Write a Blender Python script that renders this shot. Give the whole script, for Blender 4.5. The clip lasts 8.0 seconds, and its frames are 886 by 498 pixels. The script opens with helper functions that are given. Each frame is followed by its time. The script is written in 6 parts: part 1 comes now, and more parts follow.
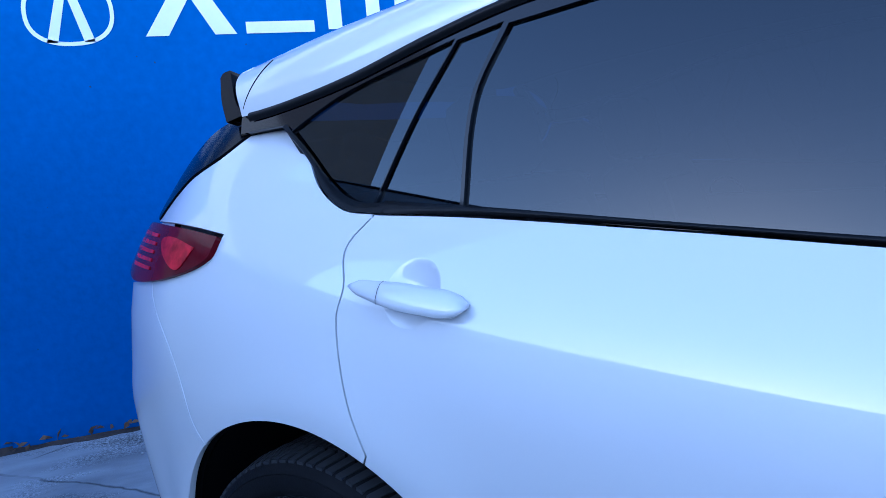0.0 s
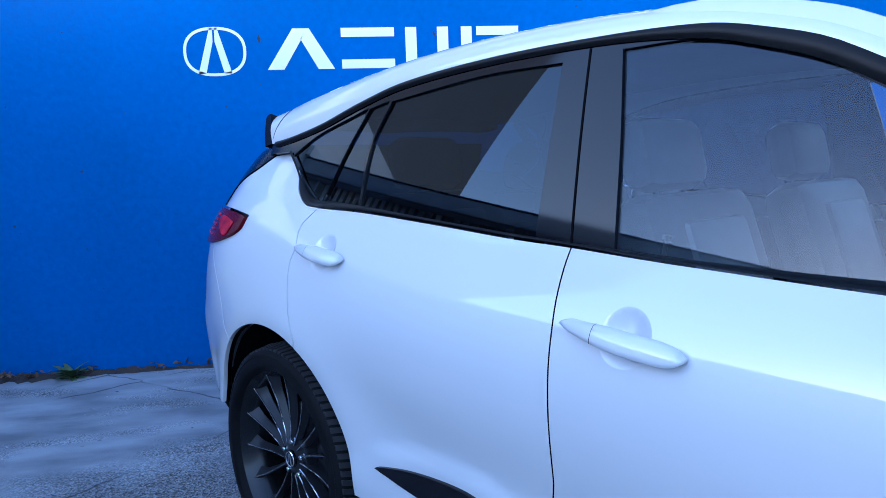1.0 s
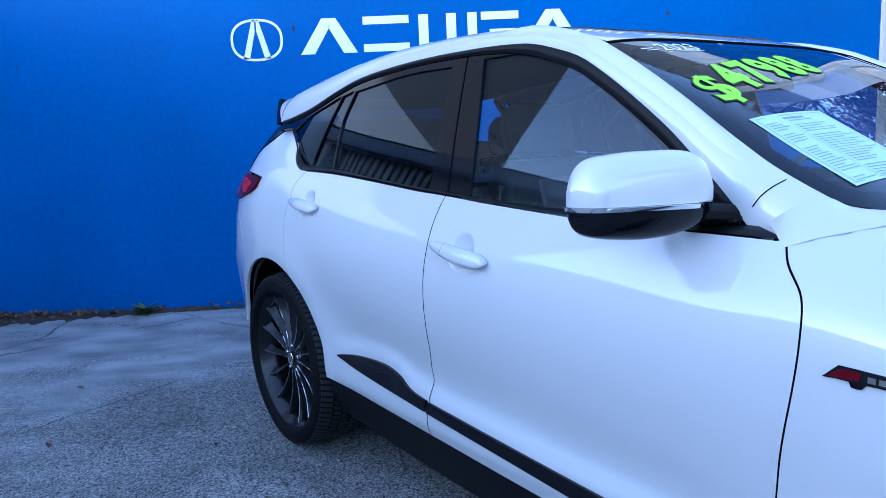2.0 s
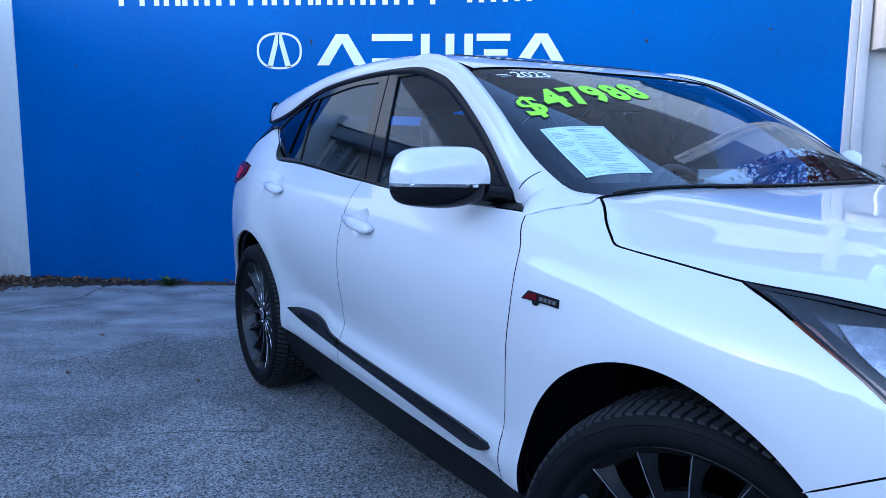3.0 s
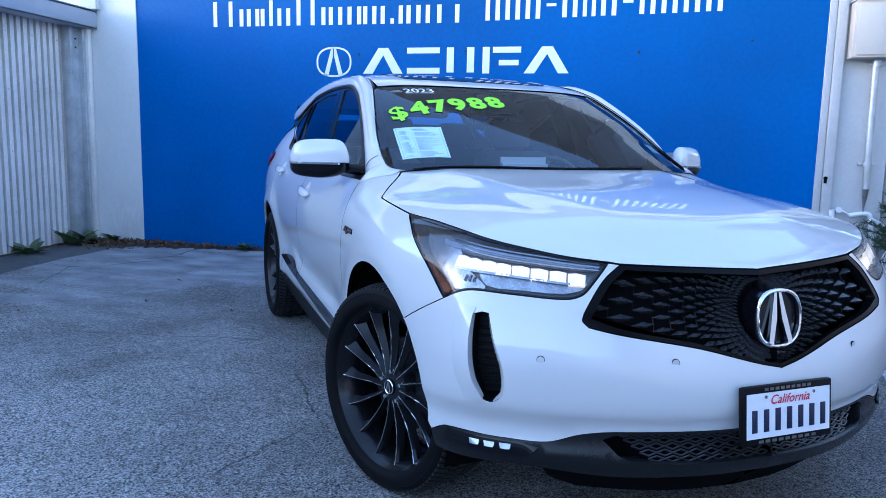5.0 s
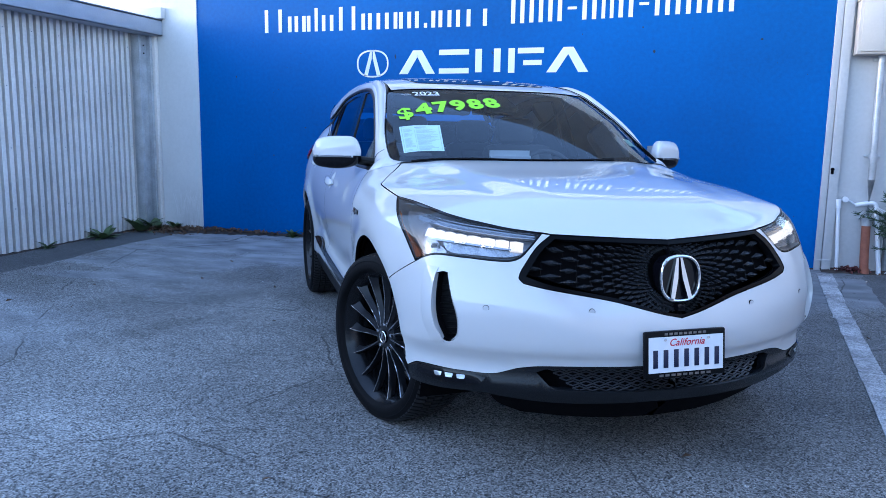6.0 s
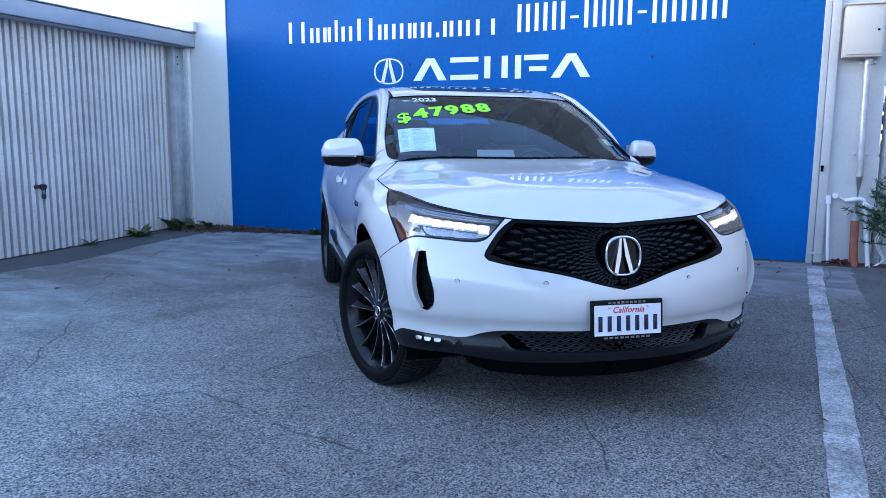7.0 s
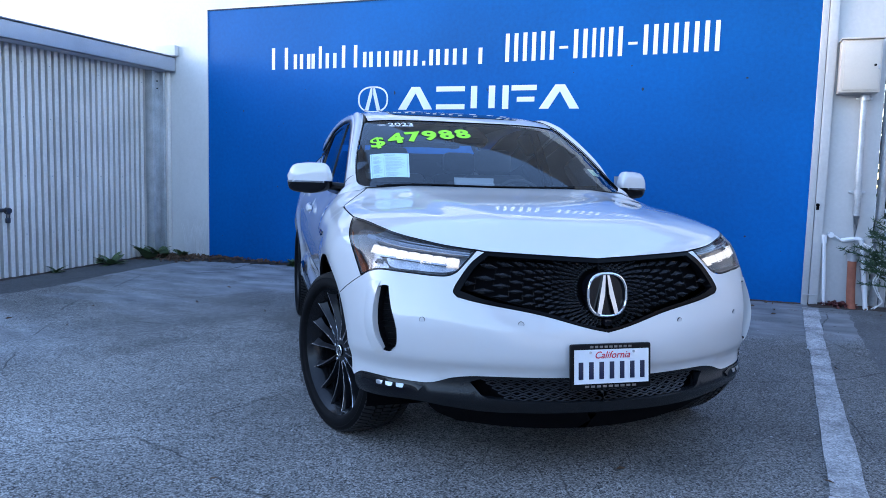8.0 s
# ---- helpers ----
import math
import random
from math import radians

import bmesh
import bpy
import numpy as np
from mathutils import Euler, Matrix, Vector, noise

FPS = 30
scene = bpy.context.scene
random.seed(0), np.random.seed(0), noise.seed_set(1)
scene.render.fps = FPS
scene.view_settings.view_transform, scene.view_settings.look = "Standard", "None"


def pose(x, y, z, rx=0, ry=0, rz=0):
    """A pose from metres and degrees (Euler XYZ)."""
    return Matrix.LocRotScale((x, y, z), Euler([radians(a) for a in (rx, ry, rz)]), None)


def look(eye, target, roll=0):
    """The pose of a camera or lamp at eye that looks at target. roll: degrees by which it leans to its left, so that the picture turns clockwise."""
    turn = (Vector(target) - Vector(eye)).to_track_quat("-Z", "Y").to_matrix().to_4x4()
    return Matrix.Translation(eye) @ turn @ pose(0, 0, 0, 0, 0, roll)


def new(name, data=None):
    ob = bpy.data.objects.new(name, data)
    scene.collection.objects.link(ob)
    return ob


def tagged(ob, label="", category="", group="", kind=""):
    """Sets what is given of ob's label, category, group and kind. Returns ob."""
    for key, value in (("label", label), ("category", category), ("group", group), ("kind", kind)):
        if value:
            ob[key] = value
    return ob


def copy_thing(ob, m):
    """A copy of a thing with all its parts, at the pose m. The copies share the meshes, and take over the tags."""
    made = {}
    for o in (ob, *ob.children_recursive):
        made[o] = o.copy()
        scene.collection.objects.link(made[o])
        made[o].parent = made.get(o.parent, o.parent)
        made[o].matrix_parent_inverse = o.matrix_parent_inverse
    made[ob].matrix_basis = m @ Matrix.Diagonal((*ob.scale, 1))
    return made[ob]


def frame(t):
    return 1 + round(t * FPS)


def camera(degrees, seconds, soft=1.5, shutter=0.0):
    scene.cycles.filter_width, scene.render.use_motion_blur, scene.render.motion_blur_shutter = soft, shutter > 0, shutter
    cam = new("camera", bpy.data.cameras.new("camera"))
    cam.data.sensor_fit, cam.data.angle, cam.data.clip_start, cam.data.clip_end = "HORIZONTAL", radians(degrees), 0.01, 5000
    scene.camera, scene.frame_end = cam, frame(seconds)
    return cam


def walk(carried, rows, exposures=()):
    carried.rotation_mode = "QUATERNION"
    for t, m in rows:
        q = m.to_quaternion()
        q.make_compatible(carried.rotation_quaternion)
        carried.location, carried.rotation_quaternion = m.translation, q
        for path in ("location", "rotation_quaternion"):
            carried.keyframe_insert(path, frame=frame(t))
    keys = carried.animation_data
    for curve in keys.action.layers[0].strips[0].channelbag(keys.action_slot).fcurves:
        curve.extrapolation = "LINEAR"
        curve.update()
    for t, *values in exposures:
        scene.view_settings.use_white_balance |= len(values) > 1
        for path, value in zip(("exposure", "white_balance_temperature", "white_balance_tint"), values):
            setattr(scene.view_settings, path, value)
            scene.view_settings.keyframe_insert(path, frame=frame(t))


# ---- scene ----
cam = camera(62.0, 8.0, .7)
PATH = [
    (0, (-0.945, -3.755, 1.248), (-0.32, -1.873, 0.985), -4.8),
    (0.5, (-0.764, -4.253, 1.261), (-0.414, -2.296, 1.035), -3.3),
    (1, (-0.524, -4.731, 1.26), (-0.308, -2.755, 1.037), -1.9),
    (1.2, (-0.456, -4.901, 1.261), (-0.267, -2.923, 1.034), -1.6),
    (2.3, (0.004, -5.672, 1.267), (-0.043, -3.698, 0.95), -1.7),
    (2.5, (0.112, -5.791, 1.239), (0.027, -3.814, 0.952), -0.6),
    (3, (0.386, -6.111, 1.216), (0.258, -4.134, 0.946), 0.4),
    (3.5, (0.73, -6.337, 1.23), (0.579, -4.362, 0.953), 1.1),
    (4, (1.01, -6.588, 1.228), (0.781, -4.622, 0.942), 1.4),
    (4.5, (1.27, -6.855, 1.221), (0.912, -4.908, 0.935), 1.4),
    (4.7, (1.389, -6.95, 1.212), (0.981, -5.013, 0.927), 1.4),
    (5.8, (1.905, -7.513, 1.215), (1.307, -5.627, 0.924), 0.8),
    (6, (2.001, -7.593, 1.227), (1.377, -5.716, 0.925), 0.9),
    (6.5, (2.238, -7.774, 1.219), (1.554, -5.92, 0.907), 0.4),
    (7, (2.369, -7.984, 1.213), (1.664, -6.135, 0.921), 0.4),
    (7.5, (2.465, -8.138, 1.226), (1.771, -6.277, 0.986), 0.8),
    (7.7, (2.453, -8.146, 1.212), (1.776, -6.276, 1.0), 1.5),
    (7.8, (2.417, -7.999, 1.184), (1.742, -6.127, 0.985), 1.8),
    (7.9, (2.372, -7.84, 1.172), (1.70, -5.966, 0.976), 1.8),
    (8, (2.356, -7.66, 1.172), (1.666, -5.793, 0.972), 1.5),
]
EXPOSURES = [(0.0, 2.62, 5010, 21), (1.0, 2.73, 5150, 20), (3.0, 2.61, 5360, 20), (4.5, 2.54, 5420, 19), (6.0, 2.61, 5610, 18), (8.0, 2.56, 5780, 18)]
walk(cam, [(t, look(eye, target, roll)) for t, eye, target, roll in PATH], EXPOSURES)

# ---- world and light ----
world = bpy.data.worlds.new("world")
scene.world = world
world.use_nodes = True
sky = world.node_tree.nodes.new("ShaderNodeTexSky")
sky.sky_type, sky.sun_disc = "NISHITA", False
sky.sun_elevation, sky.sun_rotation = radians(12), radians(250)
sky.air_density, sky.dust_density, sky.ozone_density = 1.0, .3, .8
world.node_tree.links.new(sky.outputs[0], world.node_tree.nodes["Background"].inputs[0])
world.node_tree.nodes["Background"].inputs[1].default_value = 0.15
sun = new("sun", bpy.data.lights.new("sun", "SUN"))
sun.data.energy, sun.data.angle, sun.data.color = .125, radians(5), (1.0, .93, .84)
sun.matrix_world = look((0, 0, 0), (.940, .342, -.150))


# ---- materials ----
def surface(name, colour, rough=.5, metal=0.0, vary=.12, scale=3.0, fine=60.0, bump=.0, bump_scale=80.0, coat=0.0, spec=.5, emit=None, stain=None):
    """A node material: colour varied at two scales, roughness varied, fine relief."""
    m = bpy.data.materials.new(name)
    m.use_nodes = True
    nt = m.node_tree
    p = nt.nodes["Principled BSDF"]
    p.inputs["Roughness"].default_value, p.inputs["Metallic"].default_value = rough, metal
    p.inputs["Coat Weight"].default_value, p.inputs["Coat Roughness"].default_value = coat, .03
    p.inputs["Specular IOR Level"].default_value = spec
    tc = nt.nodes.new("ShaderNodeTexCoord")
    big, small = nt.nodes.new("ShaderNodeTexNoise"), nt.nodes.new("ShaderNodeTexNoise")
    for n, sc, det in ((big, scale, 5), (small, fine, 3)):
        n.inputs["Scale"].default_value, n.inputs["Detail"].default_value = sc, det
        nt.links.new(tc.outputs["Object"], n.inputs["Vector"])
    add = nt.nodes.new("ShaderNodeMath")
    add.operation = "MULTIPLY_ADD"
    nt.links.new(small.outputs[0], add.inputs[0])
    add.inputs[1].default_value = .45
    nt.links.new(big.outputs[0], add.inputs[2])
    ramp = nt.nodes.new("ShaderNodeValToRGB")
    ramp.color_ramp.elements[0].position, ramp.color_ramp.elements[1].position = .45, 1.0
    lo = stain or tuple(c * (1 - vary) for c in colour)
    hi = tuple(min(c * (1 + vary * .6), .95) for c in colour)
    ramp.color_ramp.elements[0].color, ramp.color_ramp.elements[1].color = (*lo, 1), (*hi, 1)
    nt.links.new(add.outputs[0], ramp.inputs[0])
    nt.links.new(ramp.outputs[0], p.inputs["Base Color"])
    if bump:
        bn, bp = nt.nodes.new("ShaderNodeTexNoise"), nt.nodes.new("ShaderNodeBump")
        bn.inputs["Scale"].default_value, bn.inputs["Detail"].default_value = bump_scale, 4
        bp.inputs["Strength"].default_value, bp.inputs["Distance"].default_value = 1.0, bump
        nt.links.new(tc.outputs["Object"], bn.inputs["Vector"])
        nt.links.new(bn.outputs[0], bp.inputs["Height"])
        nt.links.new(bp.outputs[0], p.inputs["Normal"])
    if emit:
        p.inputs["Emission Color"].default_value, p.inputs["Emission Strength"].default_value = (*emit[0], 1), emit[1]
    return m


def pane_glass(name, tint, gloss=1.0, ior=1.5, coat=(1, 1, 1)):
    """Thin glass: clear or tinted straight through, mirror gloss by Fresnel; coat tints it for a bluer, dimmer sky."""
    m = bpy.data.materials.new(name)
    m.use_nodes = True
    nt = m.node_tree
    nt.nodes.remove(nt.nodes["Principled BSDF"])
    out = nt.nodes["Material Output"]
    tr, gl, fr, mx = (nt.nodes.new("ShaderNode" + k) for k in ("BsdfTransparent", "BsdfGlossy", "Fresnel", "MixShader"))
    tr.inputs[0].default_value, gl.inputs[0].default_value, gl.inputs["Roughness"].default_value = (*tint, 1), (*coat, 1), .004
    fr.inputs[0].default_value = ior
    mul = nt.nodes.new("ShaderNodeMath")
    mul.operation, mul.inputs[1].default_value = "MULTIPLY", gloss
    nt.links.new(fr.outputs[0], mul.inputs[0])
    nt.links.new(mul.outputs[0], mx.inputs[0])
    nt.links.new(tr.outputs[0], mx.inputs[1])
    nt.links.new(gl.outputs[0], mx.inputs[2])
    nt.links.new(mx.outputs[0], out.inputs[0])
    return m


PAINT = surface("white_car_paint", (.60, .60, .61), .32, vary=.015, scale=1.5, fine=400, coat=1.0)
PAINT.node_tree.nodes["Principled BSDF"].inputs["Coat IOR"].default_value = 1.65
GLOSS_BLACK = surface("gloss_black", (.003, .003, .005), .07, vary=.2, spec=.32)
TRIM_BLACK = surface("satin_black_trim", (.004, .004, .005), .34, vary=.2, spec=.16, fine=300, bump=.0002, bump_scale=900)
PLASTIC = surface("rough_black_plastic", (.004, .004, .005), .45, vary=.25, spec=.12, fine=200, bump=.0006, bump_scale=700)
DARK = surface("dark_inner", (.003, .003, .004), .9, vary=.2, spec=.05)
RUBBER = surface("tyre_rubber", (.006, .006, .007), .6, vary=.35, spec=.09, scale=9, fine=120, bump=.0007, bump_scale=260)
LIP_BLACK = surface("satin_black_lip", (.008, .009, .011), .26, vary=.2, spec=.34, fine=200, bump=.0003, bump_scale=700)
GRILLE_BLACK = surface("grille_black", (.003, .003, .004), .16, vary=.2, spec=.08)
FACET = surface("grille_facet_black", (.035, .036, .040), .22, vary=.2, spec=.9)
CHIP = surface("dark_paint_chip", (.02, .035, .07), .8, vary=.5, scale=20)
SCUFF = surface("grey_scuff", (.68, .68, .70), .8, vary=.1, scale=12)
TREAD = surface("tread_rubber", (.024, .024, .026), .6, vary=.3, spec=.25)
MESH = surface("dark_metal_mesh", (.10, .10, .11), .35, .9, vary=.3)
GUNMETAL = surface("dark_grey_alloy", (.020, .021, .025), .28, .3, vary=.15, scale=8, fine=200, spec=.28)
BARREL = surface("satin_alloy", (.018, .019, .022), .22, .6, vary=.2, scale=8)
CUT_METAL = surface("bright_cut_alloy", (.5, .51, .54), .25, 1.0, vary=.1, fine=300)
CHROME = surface("chrome", (.75, .76, .78), .06, 1.0, vary=.04)
STEEL = surface("brake_steel", (.28, .27, .26), .38, 1.0, vary=.25, scale=12)
RED_LENS = surface("red_lamp_plastic", (.10, .002, .007), .1, vary=.35, scale=6, spec=.14)
RED_DEEP = surface("deep_red_reflector", (.48, .008, .02), .2, vary=.5, scale=30, spec=.2)
AMBER = surface("amber_reflector", (.30, .085, .035), .18, vary=.5, scale=22, coat=1.0)
LAMP_SILVER = surface("silver_lamp_reflector", (.36, .37, .41), .15, .72, vary=.6, scale=34, fine=160, coat=.5)
LAMP_BODY = surface("silver_lamp_housing", (.42, .43, .47), .16, .9, vary=.25, scale=30, fine=200)
LAMP_BLADE = surface("grey_lamp_blade", (.24, .28, .36), .3, .2, vary=.2, scale=20)
LAMP_DARK = surface("grey_lamp_housing", (.13, .14, .165), .28, .6, vary=.45, scale=9, coat=.4)
LED = surface("lit_led", (.5, .48, .42), .3, vary=.25, scale=60, emit=((1.0, .92, .78), .14))
LED_SMALL = surface("small_lamp_face", (.32, .34, .37), .15, .6, vary=.4, scale=40, coat=1)
GLASS_CLEAR = pane_glass("clear_lamp_cover", (.93, .94, .95))
# coat here colours the reflections, standing in for a bluer sky
GLASS_FRONT = pane_glass("windshield_glass", (.74, .79, .81), ior=1.55, coat=(.80, .89, 1))
GLASS_DOOR = pane_glass("door_glass", (.64, .72, .75), ior=1.5, coat=(.72, .84, 1))
GLASS_DARK = pane_glass("privacy_glass", (.045, .048, .055), ior=1.48, coat=(.74, .87, 1))
SEAT = surface("black_leather", (.085, .086, .092), .45, vary=.25, scale=6, bump=.0006, bump_scale=400)
SEAT_LIGHT = surface("grey_leather_insert", (.17, .172, .18), .5, vary=.2, scale=6, bump=.0006, bump_scale=400)
DASH = surface("dashboard_black", (.03, .03, .033), .5, vary=.2, fine=200, bump=.0006, bump_scale=600)
HEADLINER = surface("grey_headliner", (.22, .22, .23), .9, vary=.1)
GREEN = surface("green_marker_vinyl", (.34, .86, .02), .55, vary=.06)
INK = surface("dark_outline_ink", (.01, .02, .012), .5, vary=.1)
WHITE_VINYL = surface("white_vinyl", (.82, .84, .86), .5, vary=.05)
PAPER = surface("pale_paper", (.50, .68, .74), .7, vary=.05)
STICKER = surface("pale_green_sticker", (.66, .74, .48), .6, vary=.2, scale=60)
PRINT = surface("grey_print", (.26, .33, .40), .7, vary=.2)
PLATE_WHITE = surface("plate_white", (.78, .79, .82), .4, vary=.05, bump=.0002)
PLATE_BLUE = surface("plate_navy", (.008, .013, .045), .4, vary=.1)
PLATE_RED = surface("plate_red", (.55, .02, .05), .4, vary=.1)
WALL_BLUE = surface("blue_wall_paint", (.0014, .100, .36), .6, vary=.30, scale=.55, fine=25, spec=.2, bump=.0012, bump_scale=45)
WALL_WHITE = surface("white_wall_paint", (.63, .63, .64), .6, vary=.10, scale=1.1, fine=30, bump=.001, bump_scale=50)
# darker copy of the white wall paint: the east end's shade as colour
WALL_WHITE_SHADED = surface("shaded_white_paint", (.49, .49, .50), .65, vary=.14, scale=1.4, fine=30, bump=.001, bump_scale=50)
SIGN_WHITE = surface("white_sign_paint", (.80, .82, .84), .55, vary=.05, scale=4, bump=.0008, bump_scale=60)
CORRUGATED = surface("weathered_corrugated_steel", (.68, .645, .62), .5, .0, vary=.22, scale=1.6, fine=40, bump=.0006, bump_scale=60)
GALVANISED = surface("galvanised_steel", (.48, .50, .53), .38, .5, vary=.28, scale=7, fine=50)
BEAM_GREY = surface("grey_painted_steel", (.40, .43, .50), .38, .2, vary=.12, scale=3)
BOX_BEIGE = surface("beige_enamel", (.56, .51, .46), .45, vary=.07, scale=4)
PIPE_RED = surface("red_brown_pipe", (.30, .10, .06), .6, vary=.3, scale=10)
PVC = surface("white_pvc", (.74, .75, .78), .45, vary=.08)
LEAF = surface("weed_leaf", (.08, .125, .05), .55, vary=.45, scale=14)
LEAF_DRY = surface("dead_leaf", (.13, .075, .045), .8, vary=.5, scale=14)
LEAF_RED = surface("red_brown_leaf", (.12, .03, .03), .6, vary=.5, scale=5)
CONIFER = surface("conifer_green", (.03, .065, .03), .6, vary=.4, scale=9)
BARK = surface("bark", (.09, .065, .05), .9, vary=.4, scale=8, bump=.004, bump_scale=30)
DIRT = surface("brown_dirt", (.05, .036, .03), .95, vary=.5, scale=6, fine=50, bump=.006, bump_scale=60)
FENCE_SLAT = surface("grey_fence_slat", (.50, .50, .52), .6, vary=.15)
# for the unseen upper walls: their shade put into a dark grey
UNSEEN_WALL_DARK = surface("unseen_dark_wall", (.17, .17, .18), .85, vary=.15, scale=.8, bump=.002, bump_scale=30)
BUILDING = surface("pale_stucco", (.50, .50, .52), .85, vary=.1, scale=.6, bump=.002, bump_scale=30)


def gritty(m, scale, low, high, smooth=None):
    """Single grains of stone, lighter and darker, over a surface; smooth (a socket, 0 to 1) fades them out."""
    nt = m.node_tree
    p = nt.nodes["Principled BSDF"]
    under = p.inputs["Base Color"].links[0].from_socket
    tc = next(n for n in nt.nodes if n.type == "TEX_COORD")
    out = []
    for sc, lo, hi in ((scale, low, high), (scale * 2.3, .5 + low * .5, .5 + high * .5)):
        vor = nt.nodes.new("ShaderNodeTexVoronoi")
        vor.inputs["Scale"].default_value = sc
        nt.links.new(tc.outputs["Object"], vor.inputs["Vector"])
        sp = nt.nodes.new("ShaderNodeMapRange")
        sp.inputs[1].default_value, sp.inputs[2].default_value, sp.inputs[3].default_value, sp.inputs[4].default_value = .12, .88, lo, hi
        nt.links.new(vor.outputs["Color"], sp.inputs[0])
        out.append(sp.outputs[0])
    both = nt.nodes.new("ShaderNodeMath")
    both.operation = "MULTIPLY"
    nt.links.new(out[0], both.inputs[0])
    nt.links.new(out[1], both.inputs[1])
    amount = both.outputs[0]
    if smooth is not None:
        fade = nt.nodes.new("ShaderNodeMix")
        fade.inputs[3].default_value = .96
        nt.links.new(smooth, fade.inputs[0])
        nt.links.new(amount, fade.inputs[2])
        amount = fade.outputs[0]
    times = nt.nodes.new("ShaderNodeVectorMath")
    times.operation = "SCALE"
    nt.links.new(under, times.inputs[0])
    nt.links.new(amount, times.inputs[3])
    nt.links.new(times.outputs[0], p.inputs["Base Color"])
    return m


def asphalt():
    """Worn asphalt: fine aggregate, smooth pale patches near the wall, thin cracks, dark spots, painted shade
    eastwards.
    """
    m = surface("worn_asphalt", (.152, .150, .147), .85, vary=.30, scale=1.1, fine=9, bump=.0022, bump_scale=210)
    nt = m.node_tree
    p = nt.nodes["Principled BSDF"]
    ramp = p.inputs["Base Color"].links[0].from_node
    tc = next(n for n in nt.nodes if n.type == "TEX_COORD")

    def spread(value, lo, hi, a=0.0, b=1.0):
        r = nt.nodes.new("ShaderNodeMapRange")
        for k, v in zip((1, 2, 3, 4), (lo, hi, a, b)):
            r.inputs[k].default_value = v
        nt.links.new(value, r.inputs[0])
        return r.outputs[0]

    def calc(op, a, b):
        r = nt.nodes.new("ShaderNodeMath")
        r.operation = op
        for k, v in enumerate((a, b)):
            if isinstance(v, float):
                r.inputs[k].default_value = v
            else:
                nt.links.new(v, r.inputs[k])
        return r.outputs[0]

    def noise(scale, detail, stretch=(1, 1, 1)):
        r, mp = nt.nodes.new("ShaderNodeTexNoise"), nt.nodes.new("ShaderNodeMapping")
        r.inputs["Scale"].default_value, r.inputs["Detail"].default_value = scale, detail
        mp.inputs["Scale"].default_value = stretch
        nt.links.new(tc.outputs["Object"], mp.inputs[0])
        nt.links.new(mp.outputs[0], r.inputs["Vector"])
        return r

    sep = nt.nodes.new("ShaderNodeSeparateXYZ")
    nt.links.new(tc.outputs["Object"], sep.inputs[0])
    # the smooth patches: a ragged apron along the wall, and a scatter beside it
    ragged = spread(noise(1.3, 6).outputs[0], .3, .7, -.55, .55)
    apron = spread(calc("ADD", sep.outputs[1], ragged), -2.0, -1.35)
    holes = spread(noise(1.7, 7, (.6, 1.8, 1)).outputs[0], .31, .46)
    beside = spread(sep.outputs[0], -1.2, -2.7)
    scatter = spread(noise(.9, 6, (.5, 1.5, 1)).outputs[0], .46, .60)
    smooth = calc("MAXIMUM", calc("MULTIPLY", apron, holes), calc("MULTIPLY", beside, scatter))
    mix = nt.nodes.new("ShaderNodeMix")
    mix.data_type = "RGBA"
    nt.links.new(smooth, mix.inputs[0])
    nt.links.new(ramp.outputs[0], mix.inputs[6])
    tone = nt.nodes.new("ShaderNodeValToRGB")
    tone.color_ramp.elements[0].position, tone.color_ramp.elements[1].position = .35, .65
    tone.color_ramp.elements[0].color, tone.color_ramp.elements[1].color = (.23, .24, .255, 1), (.42, .435, .46, 1)
    nt.links.new(noise(3.2, 7, (.7, 1.6, 1)).outputs[0], tone.inputs[0])
    nt.links.new(tone.outputs[0], mix.inputs[7])
    # cracks
    wob = noise(2.5, 7)
    wm = nt.nodes.new("ShaderNodeMix")
    wm.data_type, wm.inputs[0].default_value = "RGBA", .12
    nt.links.new(tc.outputs["Object"], wm.inputs[6])
    nt.links.new(wob.outputs["Color"], wm.inputs[7])
    ck = nt.nodes.new("ShaderNodeTexVoronoi")
    ck.feature = "DISTANCE_TO_EDGE"
    ck.inputs["Scale"].default_value = .55
    nt.links.new(wm.outputs[2], ck.inputs["Vector"])
    crack = spread(ck.outputs["Distance"], .0, .0042, .22, 1.0)
    broken = spread(noise(1.9, 3).outputs[0], .46, .56)
    crack = calc("MAXIMUM", crack, broken)
    # dark spots and faint stains
    dots = nt.nodes.new("ShaderNodeTexVoronoi")
    dots.inputs["Scale"].default_value = 5.5
    nt.links.new(tc.outputs["Object"], dots.inputs["Vector"])
    spot = calc("MAXIMUM", spread(dots.outputs["Distance"], .05, .10, .35, 1.0), spread(dots.outputs["Color"], .25, .32))
    stain = spread(noise(2.1, 5).outputs[0], .34, .48, .80, 1.0)
    # paler tone towards the south, ragged at its edge
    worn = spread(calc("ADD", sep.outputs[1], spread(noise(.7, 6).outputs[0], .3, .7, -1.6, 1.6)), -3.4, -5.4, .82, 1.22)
    # shade round the car put into the colour: darker towards the east
    east_shade = spread(calc("ADD", sep.outputs[0], spread(noise(.6, 6).outputs[0], .3, .7, -.6, .6)), -.5, 1.2, 1.0, .67)
    stain = calc("MULTIPLY", calc("MULTIPLY", stain, worn), east_shade)
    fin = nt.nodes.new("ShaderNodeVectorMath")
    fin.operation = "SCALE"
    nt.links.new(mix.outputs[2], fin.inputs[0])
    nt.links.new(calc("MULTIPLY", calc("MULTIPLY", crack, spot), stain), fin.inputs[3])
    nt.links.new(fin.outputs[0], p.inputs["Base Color"])
